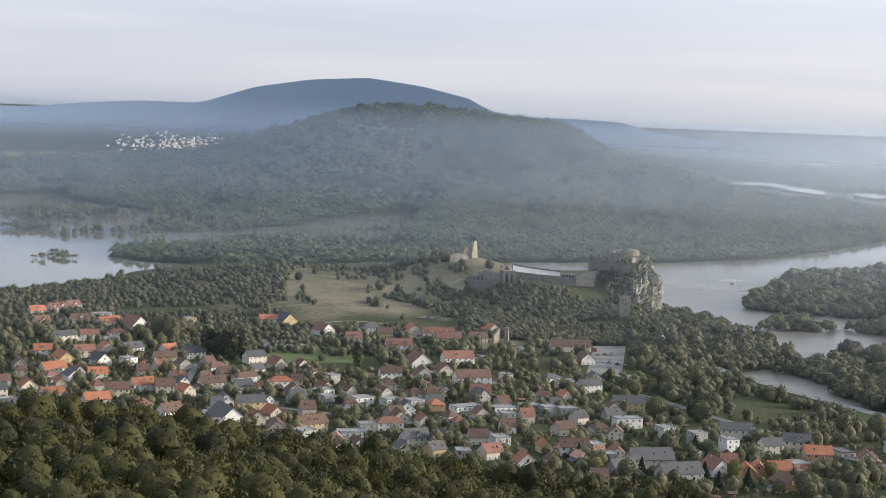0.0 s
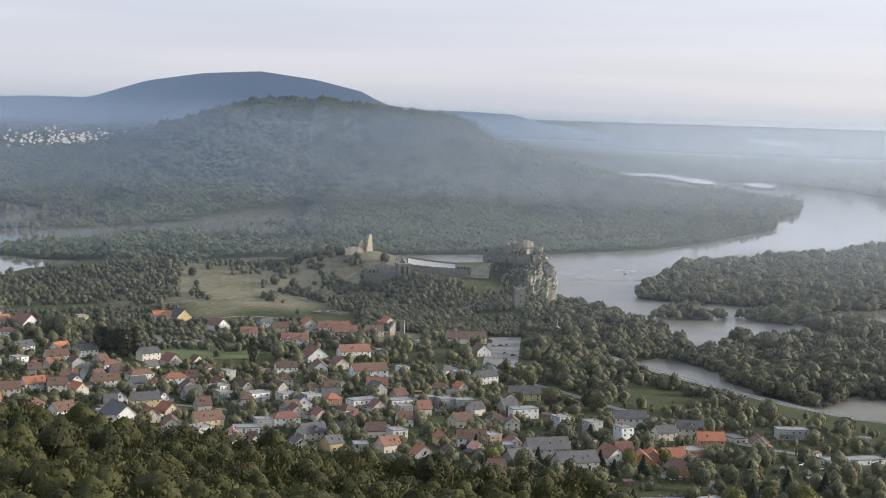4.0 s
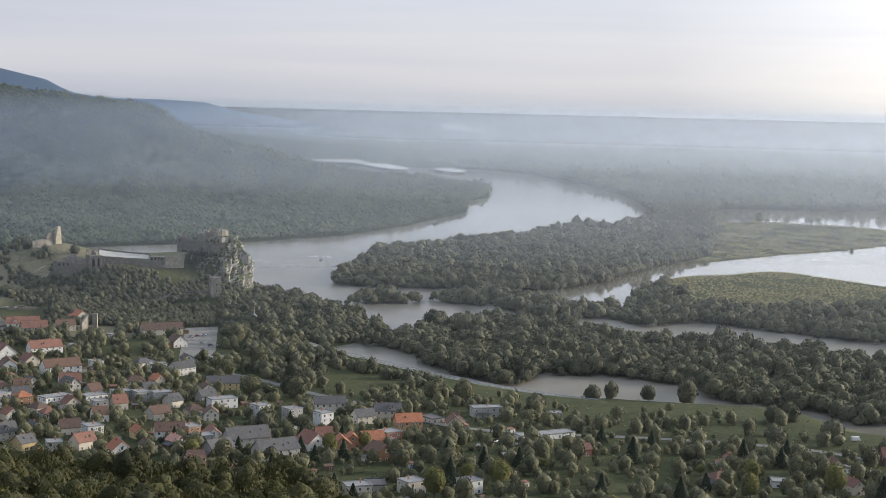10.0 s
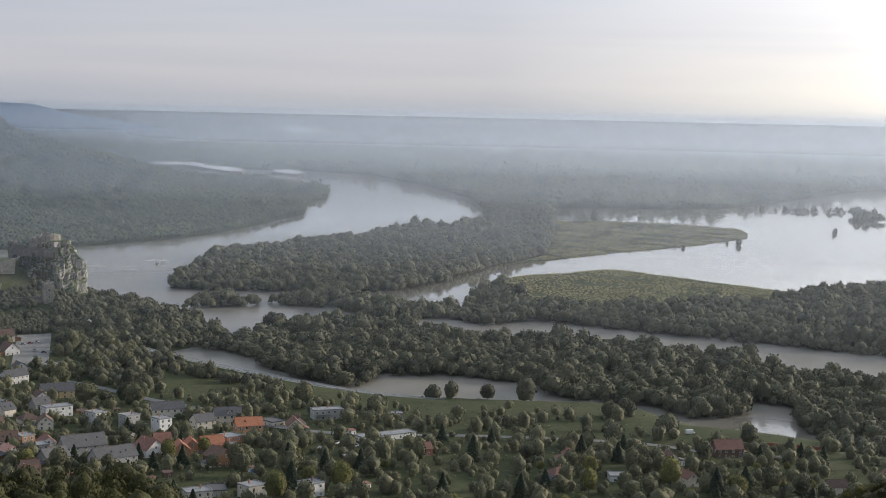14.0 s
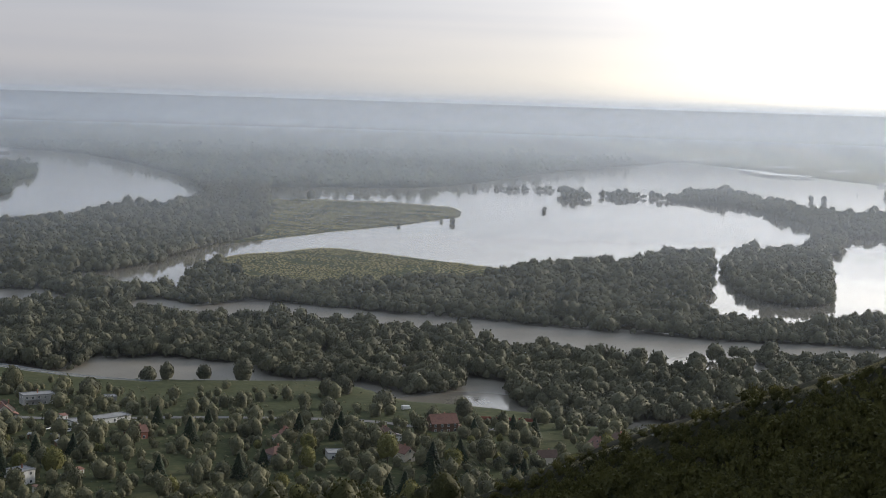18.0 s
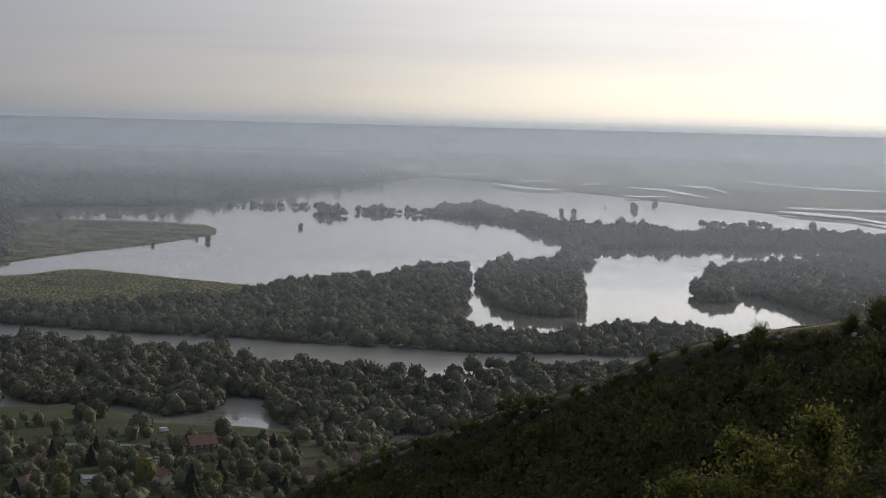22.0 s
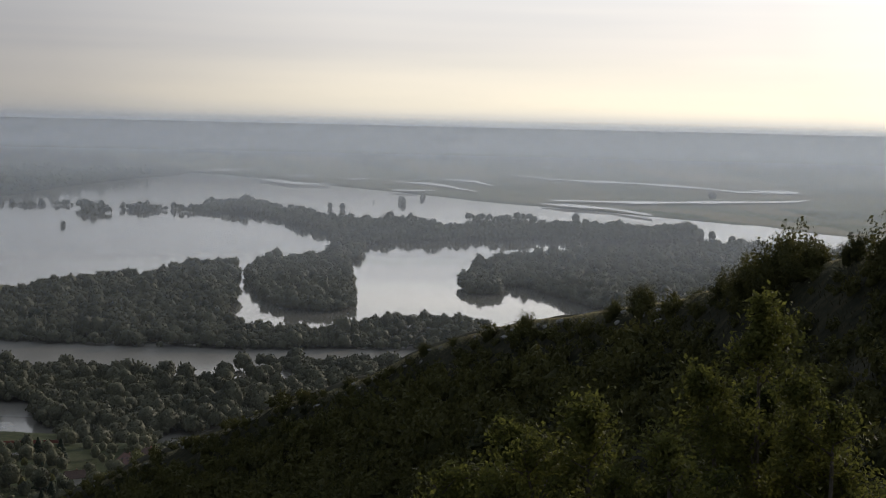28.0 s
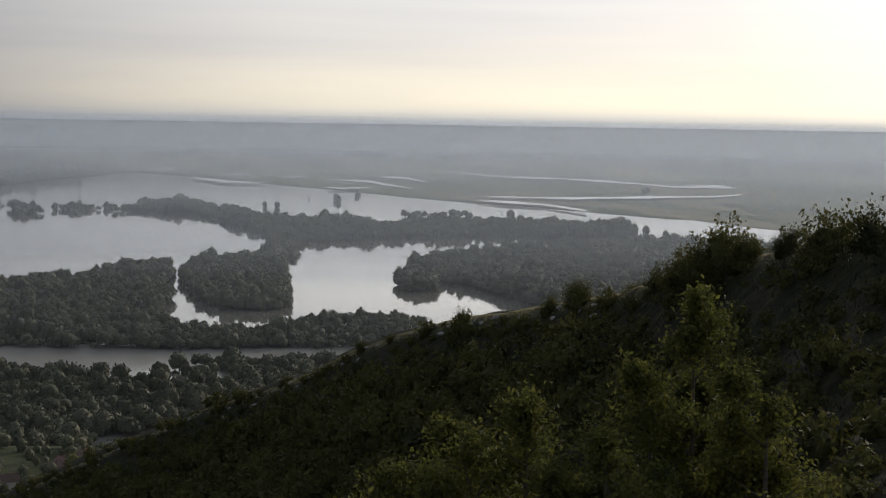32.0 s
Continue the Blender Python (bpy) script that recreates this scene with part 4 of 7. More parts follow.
GROVES = [(895, 2981, 954, 2994, 9, 7), (1584, 2659, 1754, 2654, 8, 14), (1543, 2599, 1696, 2551, 7, 12), (1793, 2313, 1857, 2292, 8, 6), (799, 3270, 958, 3277, 5, 16), (940, 3154, 1007, 3156, 9, 9), (1022, 3118, 1202, 3122, 6, 14), (-1474, 2170, -1412, 2240, 8, 9), (-1274, 2005, -1199, 2082, 7, 13), (-1280, 2222, -1206, 2303, 9, 12), (-987, 2397, -933, 2453, 5, 5), (-1586, 2237, -1512, 2326, 9, 8), (-1463, 2320, -1378, 2420, 8, 10), (-1292, 1930, -1249, 1973, 6, 6)]
ROUND_TREES = [(28, 1021, 6), (40, 1011, 5), (64, 1007, 5), (89, 1008, 7), (158, 869, 7), (145, 937, 6), (133, 928, 5), (-168, 1004, 7), (-8, 926, 6), (-464, 1063, 3), (122, 828, 6), (201, 850, 5), (-154, 825, 6)]
MEADOW_BUSHES = [(-645, 1413, 4), (-644, 1451, 3.6), (-559, 1418, 5), (-562, 1451, 6), (-537, 1412, 4.5), (-565, 1498, 5), (-584, 1592, 5.5), (-489, 1360, 4.2), (-543, 1535, 6), (-523, 1505, 5), (-557, 1628, 5.5), (-456, 1369, 4.5), (-433, 1331, 5), (-533, 1589, 5), (-540, 1492, 4), (-605, 1481, 3), (-631, 1500, 4.5), (-641, 1369, 4), (-471, 1495, 5), (-660, 1702, 5), (-669, 1764, 4.5)]
BIG_TREES = [(-624, 1099, 7), (-613, 1099, 8), (-612, 1114, 6.5), (-630, 1080, 5), (-600, 1122, 5), (-418, 977, 5), (-350, 964, 5), (-217, 1021, 6), (-186, 946, 6.5), (-162, 949, 6), (-155, 941, 6), (-53, 948, 6.5), (-73, 958, 6), (-245, 1187, 7), (-215, 1174, 7), (-189, 1103, 7), (-254, 997, 4.5), (-230, 1301, 7), (-202, 1062, 6.5)]
FIELD_STREAMS = [  # turn and dip in degrees along each, half width in degrees
    ([(32.03, -1.766), (33.8, -1.924), (35.04, -1.965), (36.91, -1.993), (38.97, -2.097), (40.6, -2.207), (42.62, -2.202)], 0.046),
    ([(33.81, -2.693), (36.92, -2.697), (40.0, -2.59), (42.03, -2.523), (43.03, -2.437)], 0.054),
    ([(31.92, -1.539), (33.79, -1.488), (34.82, -1.408), (34.41, -1.27), (33.89, -1.32)], 0.046),
    ([(27.97, -2.136), (29.43, -2.2), (30.99, -2.447)], 0.052),
    ([(29.63, -2.01), (30.88, -2.054), (31.62, -2.23), (31.52, -2.418)], 0.046),
    ([(23.03, -2.132), (24.26, -2.263), (25.59, -2.29)], 0.054),
    ([(19.3, -1.657), (20.8, -1.662)], 0.042),
    ([(18.11, -1.809), (19.2, -1.942)], 0.104),
    ([(20.4, -1.891), (22.01, -1.834), (23.74, -1.733)], 0.037),
]
FIELD_POOLS = [  # turn and dip in degrees along each, half width in degrees
    ([(33.4, -2.825), (35.89, -2.945), (37.45, -3.142)], 0.062),
    ([(31.07, -0.722), (31.39, -0.8)], 0.052),
    ([(31.6, -1.108), (32.22, -1.036), (32.74, -0.945)], 0.042),
    ([(26.21, -2.096), (27.04, -2.045)], 0.062),
    ([(41.0, -2.136), (42.62, -2.182)], 0.083),
    ([(24.05, -2.018), (25.08, -1.986)], 0.042),
    ([(34.62, -1.661), (35.86, -1.556), (36.48, -1.566)], 0.042),
]
RIVER_REACHES = [  # turn and dip in degrees along each, half width in degrees
    ([(-4.29, -0.557), (-3.57, -0.646), (-2.35, -0.724)], 0.188),
    ([(-11.77, -1.398), (-11.14, -1.444), (-10.41, -1.549)], 0.167),
    ([(-9.89, -1.722), (-8.84, -1.819), (-7.8, -1.914), (-6.87, -2.012)], 0.167),
    ([(-4.49, -2.169), (-3.36, -2.216)], 0.083),
    ([(-5.52, -2.179), (-6.76, -2.071), (-7.59, -1.971)], 0.104),
    ([(27.87, -2.449), (28.6, -2.46), (29.43, -2.428)], 0.042),
]
bank_way = ribbon("embankment_road", EMBANKMENT, 6.5, surface("pale concrete", [(0.22, 0.215, 0.205), (0.31, 0.305, 0.29), (0.40, 0.39, 0.375)], 0.15, 0.9, 0.2, coord="World"), "pale road along the top of a flood bank", "road", bank=3.6)
ribbon("village_road", VILLAGE_ROAD, 7.0, ASPHALT, "grey village road between gardens", "road")
ribbon("lane", LANE, 5.0, ASPHALT, "narrow asphalt lane through the village", "road")
patch("parking_lot", PARKING, PAVING, "wide paved parking square below the castle", "parking lot")
patch("sports_pitch", PITCH, TURF, "bright green mown sports pitch", "sports field")
patch("dirt_court", COURT, PAVING, "bare grey court beside the pitch", "court")

# guard rail on the flood bank
RAIL = [i for i in range(0, min(len(bank_way) - 1, 34))]
rail_post = mesh_of("post", box(bmesh.new(), -0.07, 0.07, -0.07, 0.07, 0, 1.1, 0, 0.02), STEEL)
rail = new("guard_rail")
put(rail, bank_way[0].x, bank_way[0].y, 3.6)
tagged(rail, "long pale metal guard rail on the flood bank", "guard rail")
for i in RAIL:
    a, b = bank_way[i], bank_way[i + 1]
    t = (b - a).normalized()
    s = Vector((t.y, -t.x, 0)) * 3.1
    for side in (-1, 1):
        p, q = a + s * side - Vector((bank_way[0].x, bank_way[0].y, 0)), b + s * side - Vector((bank_way[0].x, bank_way[0].y, 0))
        put(part("post", rail_post, None, rail), p.x, p.y, 0)
        bm = bmesh.new()
        u = Vector((0, 0, 1))
        for z0, z1 in ((0.35, 0.62), (0.75, 1.02)):
            d = Vector((t.y, -t.x, 0)) * 0.05
            vs = [bm.verts.new(w + e * d + u * z) for w in (p, q) for z in (z0, z1) for e in (-1, 1)]
            for idx in ((0, 1, 5, 4), (2, 6, 7, 3), (0, 4, 6, 2), (1, 3, 7, 5), (0, 2, 3, 1), (4, 5, 7, 6)):
                bm.faces.new([vs[k] for k in idx])
        part("rail", bm, STEEL, rail)

# far streams and pools in the fields, with the sky's shine in their colour
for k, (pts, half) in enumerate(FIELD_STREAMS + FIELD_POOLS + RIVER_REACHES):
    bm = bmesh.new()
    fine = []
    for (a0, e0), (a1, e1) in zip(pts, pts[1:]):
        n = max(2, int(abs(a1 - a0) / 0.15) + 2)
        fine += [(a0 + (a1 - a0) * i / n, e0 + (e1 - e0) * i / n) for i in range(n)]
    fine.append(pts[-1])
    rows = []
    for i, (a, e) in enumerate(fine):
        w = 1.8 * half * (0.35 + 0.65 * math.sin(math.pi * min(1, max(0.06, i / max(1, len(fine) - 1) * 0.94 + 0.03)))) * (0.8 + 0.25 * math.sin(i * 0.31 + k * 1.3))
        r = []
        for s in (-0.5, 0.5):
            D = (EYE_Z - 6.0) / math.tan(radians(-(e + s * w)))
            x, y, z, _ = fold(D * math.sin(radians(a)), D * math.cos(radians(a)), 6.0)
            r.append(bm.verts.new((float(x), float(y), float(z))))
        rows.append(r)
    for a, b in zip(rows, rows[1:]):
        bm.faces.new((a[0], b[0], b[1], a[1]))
    tagged(new("field_stream", mesh_of("field_stream", bm, SHINE_WATER)), "flooded ditch, painted pale with sky shine, winding through the fields", "water", kind="structure")

# ---- houses ----


def framed(name, xs, zs, holes, mats):
    """One connected sheet: a proud frame with recessed panes; holes are the (column, row) cells that hold a pane."""
    bm = bmesh.new()
    front = {(i, k): bm.verts.new((x, -0.09, z)) for i, x in enumerate(xs) for k, z in enumerate(zs)}
    for i in range(len(xs) - 1):
        for k in range(len(zs) - 1):
            ring = [front[i, k], front[i + 1, k], front[i + 1, k + 1], front[i, k + 1]]
            if (i, k) in holes:
                deep = [bm.verts.new((v.co.x, -0.03, v.co.z)) for v in ring]
                bm.faces.new(deep).material_index = 1
                for a in range(4):
                    c = (a + 1) % 4
                    bm.faces.new((ring[a], ring[c], deep[c], deep[a]))
            else:
                bm.faces.new(ring)
    n, m = len(xs) - 1, len(zs) - 1
    edge = [front[i, 0] for i in range(n + 1)] + [front[n, k] for k in range(1, m + 1)] + [front[i, m] for i in range(n - 1, -1, -1)] + [front[0, k] for k in range(m - 1, 0, -1)]
    back = [bm.verts.new((v.co.x, 0.05, v.co.z)) for v in edge]
    for a in range(len(edge)):
        c = (a + 1) % len(edge)
        bm.faces.new((edge[c], edge[a], back[a], back[c]))
    return mesh_of(name, bm, mats)


WINDOW = framed("window", [-0.64, -0.52, -0.04, 0.04, 0.52, 0.64], [-0.08, 0.04, 1.3, 1.42], {(1, 1), (3, 1)}, [FRAME, GLASS])
ENTRY = framed("door", [-0.6, -0.48, 0.48, 0.6], [0, 0.05, 2.05, 2.15], {(1, 1)}, [FRAME, DOOR])
bm = bmesh.new()
box(bm, -0.3, 0.3, -0.25, 0.25, -1.2, 1.1)
box(bm, -0.38, 0.38, -0.33, 0.33, 1.1, 1.25)
CHIMNEY = mesh_of("chimney", bm, WALLS["brick"])


def slab(bm, a, b, c, d, t=0.22):
    """A thick four-cornered roof plane."""
    n = (Vector(b) - Vector(a)).cross(Vector(d) - Vector(a)).normalized() * t
    lo, hi = [Vector(p) - n for p in (a, b, c, d)], [Vector(p) for p in (a, b, c, d)]
    vl, vh = [bm.verts.new(p) for p in lo], [bm.verts.new(p) for p in hi]
    bm.faces.new(vh)
    bm.faces.new(vl[::-1])
    for i in range(4):
        j = (i + 1) % 4
        bm.faces.new((vl[i], vl[j], vh[j], vh[i]))


def tri_slab(bm, a, b, c, t=0.2):
    n = (Vector(b) - Vector(a)).cross(Vector(c) - Vector(a)).normalized() * t
    vl, vh = [bm.verts.new(Vector(p) - n) for p in (a, b, c)], [bm.verts.new(p) for p in (a, b, c)]
    bm.faces.new(vh)
    bm.faces.new(vl[::-1])
    for i in range(3):
        j = (i + 1) % 3
        bm.faces.new((vl[i], vl[j], vh[j], vh[i]))


dice = random.Random(11)
SKYLIGHT = mesh_of("skylight", box(bmesh.new(), -0.4, 0.4, -0.6, 0.6, -0.05, 0.08, 0, 0.02), GLASS)


class Spots:
    """Places already taken, with their radius, sorted into squares of 24 m."""

    def __init__(self):
        self.cells = {}

    def append(self, spot):
        self.cells.setdefault((int(spot[0] // 24), int(spot[1] // 24)), []).append(spot)

    def near(self, x, y):
        i, j = int(x // 24), int(y // 24)
        for a in (-1, 0, 1):
            for b in (-1, 0, 1):
                yield from self.cells.get((i + a, j + b), ())


SPOTS = Spots()


def house(x, y, w, style, street):
    w *= 1.04
    shape, roof, wall = style.split()
    az = math.atan2(x, y)
    turn = -az + radians(dice.uniform(4, 40) - (90 if dice.random() < 0.16 and w < 14 else 0))
    z = min(H(x + dx, y + dy) for dx in (-5, 5) for dy in (-5, 5)) - 0.3
    top = new("house")
    put(top, x, y, z, turn)
    tagged(top, "%s %s house with %s" % (WORDS[shape], {"peach": "orange-rendered", "brick": "brick-coloured", "wood": "dark timber"}.get(wall, wall + "-walled"), ROOF_WORDS[roof]), "house", "village houses")
    if shape == "e":
        wx, dy_, eave = max(6.5, w * 0.82), max(9.0, w * 0.95), 4.5
    elif shape in "gh":
        wx, dy_, eave = max(7.5, w * 0.86), 9.4, 4.9 if w < 15 else 5.4
    elif shape == "l":
        wx, dy_, eave = w * 0.9, min(w, 9), 3.2
    elif shape == "t":
        wx, dy_, eave = w * 0.8, 9.0, 8.2
    else:
        wx, dy_, eave = max(7.5, w * 0.82), 9.0, 6.2
    if wx > 20 and shape in "gh":
        dy_ = 11.0
    eave += dice.uniform(-0.3, 0.5)
    a, b = wx / 2, dy_ / 2
    SPOTS.append((x, y, max(a, b) + 1.0))
    bm = bmesh.new()
    box(bm, -a, a, -b, b, -1.5, eave)
    rise = 0.0
    if shape in "ge":
        rise = (b if shape == "g" else a) * dice.uniform(0.72, 0.92)
        if shape == "g":
            for sx in (-a, a):
                ngon(bm, [(sx, -b, eave), (sx, b, eave), (sx, 0, eave + rise)] if sx > 0 else [(sx, b, eave), (sx, -b, eave), (sx, 0, eave + rise)])
        else:
            for sy in (-b, b):
                ngon(bm, [(-a, sy, eave), (a, sy, eave), (0, sy, eave + rise)] if sy < 0 else [(a, sy, eave), (-a, sy, eave), (0, sy, eave + rise)])
    part("wall", bm, WALLS[wall], top)
    bm = bmesh.new()
    o = 0.5
    if shape == "g":
        k = rise / b
        slab(bm, (-a - o, -b - o, eave - o * k + 0.2), (a + o, -b - o, eave - o * k + 0.2), (a + o, 0, eave + rise + 0.2), (-a - o, 0, eave + rise + 0.2))
        slab(bm, (a + o, b + o, eave - o * k + 0.2), (-a - o, b + o, eave - o * k + 0.2), (-a - o, 0, eave + rise + 0.2), (a + o, 0, eave + rise + 0.2))
        rod(bm, (-a - o, 0, eave + rise + 0.18), (a + o, 0, eave + rise + 0.18), 0.16, 0.16, 6)
    elif shape == "e":
        k = rise / a
        slab(bm, (-a - o, b + o, eave - o * k + 0.2), (-a - o, -b - o, eave - o * k + 0.2), (0, -b - o, eave + rise + 0.2), (0, b + o, eave + rise + 0.2))
        slab(bm, (a + o, -b - o, eave - o * k + 0.2), (a + o, b + o, eave - o * k + 0.2), (0, b + o, eave + rise + 0.2), (0, -b - o, eave + rise + 0.2))
        rod(bm, (0, -b - o, eave + rise + 0.18), (0, b + o, eave + rise + 0.18), 0.16, 0.16, 6)
    elif shape == "h":
        rise = b * 0.62
        A, B, C, D = (-a - o, -b - o, eave), (a + o, -b - o, eave), (a + o, b + o, eave), (-a - o, b + o, eave)
        r = max(0.4, a - b * 0.8)
        P, Q = (-r, 0, eave + rise), (r, 0, eave + rise)
        slab(bm, A, B, Q, P)
        slab(bm, C, D, P, Q)
        tri_slab(bm, B, C, Q)
        tri_slab(bm, D, A, P)
    else:
        box(bm, -a - 0.25, a + 0.25, -b - 0.25, b + 0.25, eave, eave + 0.25)
        for q in ((-a - 0.25, a + 0.25, -b - 0.25, -b), (-a - 0.25, a + 0.25, b, b + 0.25), (-a - 0.25, -a, -b, b), (a, a + 0.25, -b, b)):
            box(bm, *q, eave + 0.25, eave + 0.6)
    part("roof", bm, ROOFS[roof], top)
    if shape in "geh":
        put(part("chimney", CHIMNEY, None, top), a * dice.uniform(-0.5, 0.5), b * dice.uniform(0.15, 0.4), eave + rise * 0.85)
    elif shape != "l":
        put(part("chimney", CHIMNEY, None, top), a * dice.uniform(-0.5, 0.5), b * 0.3, eave + 0.9)
    floors = [0.9] if eave < 3.6 else [0.9, eave - 1.9] if eave < 6.9 else [0.9, 3.6, eave - 1.9]
    nf = max(1, min(5, int(wx / 3.3)))
    for fi, fz in enumerate(floors):
        if shape in "geh" and fi == 1 and eave < 4.9:
            continue
        for i in range(nf):
            px = -a + wx * (i + 0.5) / nf
            if fi == 0 and i == nf // 2 and nf > 1:
                put(part("door", ENTRY, None, top), px, -b, 0.05)
            else:
                put(part("window", WINDOW, None, top), px, -b, fz)
        for i in range(2):
            put(part("window", WINDOW, None, top), a, -b + dy_ * (i + 0.5) / 2, fz, radians(90))
            if fi == len(floors) - 1:
                put(part("window", WINDOW, None, top), -a, -b + dy_ * (i + 0.5) / 2, fz, radians(-90))
    if shape == "e" and rise > 2.2:
        put(part("window", WINDOW, None, top), 0, -b, eave + 0.2)
    if shape == "g" and rise > 2.2:
        put(part("window", WINDOW, None, top), a, 0, eave + 0.2, radians(90))
        if wx > 13 and dice.random() < 0.4:
            for sx in (-0.5, 0.5) if wx > 17 else (0.1,):
                dm = bmesh.new()
                cx = sx * a
                box(dm, cx - 1.2, cx + 1.2, -b * 0.85, 0, eave + 0.6, eave + 1.9)
                ngon(dm, [(cx - 1.2, -b * 0.85, eave + 1.9), (cx + 1.2, -b * 0.85, eave + 1.9), (cx, -b * 0.85, eave + 3.0)])
                dormer = part("dormer", dm, WALLS[wall], top)
                dr = bmesh.new()
                slab(dr, (cx - 1.5, 0, eave + 1.7), (cx - 1.5, -b * 0.92, eave + 1.7), (cx, -b * 0.92, eave + 3.15), (cx, 0, eave + 3.15), 0.12)
                slab(dr, (cx + 1.5, -b * 0.92, eave + 1.7), (cx + 1.5, 0, eave + 1.7), (cx, 0, eave + 3.15), (cx, -b * 0.92, eave + 3.15), 0.12)
                part("dormer_roof", dr, ROOFS[roof], dormer)
                put(part("window", WINDOW, None, dormer), cx, -b * 0.85, eave + 0.75, 0, 0.8, 1, 0.8)
    if shape in "geh" and dice.random() < 0.55:
        side, ax, ay, ah = dice.choice((-1, 1)), dice.uniform(3, 5), dice.uniform(4, 6.5), dice.uniform(2.6, 3.2)
        x0, x1 = (a, a + ax) if side > 0 else (-a - ax, -a)
        annex = part("annex", box(bmesh.new(), x0, x1, -b + 0.6, -b + 0.6 + ay, -1.5, ah), WALLS[dice.choice(("white", "grey", "cream", "wood"))], top)
        bm = bmesh.new()
        if side > 0:
            slab(bm, (x0, -b + 0.2, ah + 1.3), (x1 + 0.4, -b + 0.2, ah + 0.1), (x1 + 0.4, -b + 1.0 + ay, ah + 0.1), (x0, -b + 1.0 + ay, ah + 1.3), 0.14)
        else:
            slab(bm, (x0 - 0.4, -b + 0.2, ah + 0.1), (x1, -b + 0.2, ah + 1.3), (x1, -b + 1.0 + ay, ah + 1.3), (x0 - 0.4, -b + 1.0 + ay, ah + 0.1), 0.14)
        part("annex_roof", bm, ROOFS[dice.choice(("grey", "brown", roof))], annex)
    if shape in "geh" and rise > 2.6 and dice.random() < 0.5:
        if shape == "g":
            for q in range(dice.randint(1, 3)):
                sx2, u = a * dice.uniform(-0.7, 0.7), dice.uniform(0.35, 0.6)
                put(part("skylight", SKYLIGHT, None, top), sx2, -b * (1 - u), eave + rise * u + 0.24, 0).rotation_euler = (math.atan2(rise, b), 0, 0)
    if shape in "fm":
        bm = bmesh.new()
        for q in range(2 if shape == "m" else 1):
            z0 = eave - 3.2 + q * 0.0
            box(bm, -a * 0.9, a * 0.1, -b - 1.3, -b, z0, z0 + 0.18)
            box(bm, -a * 0.9, a * 0.1, -b - 1.3, -b - 1.22, z0 + 0.18, z0 + 1.0)
        part("balcony", bm, WALLS["grey"], top)
    return top


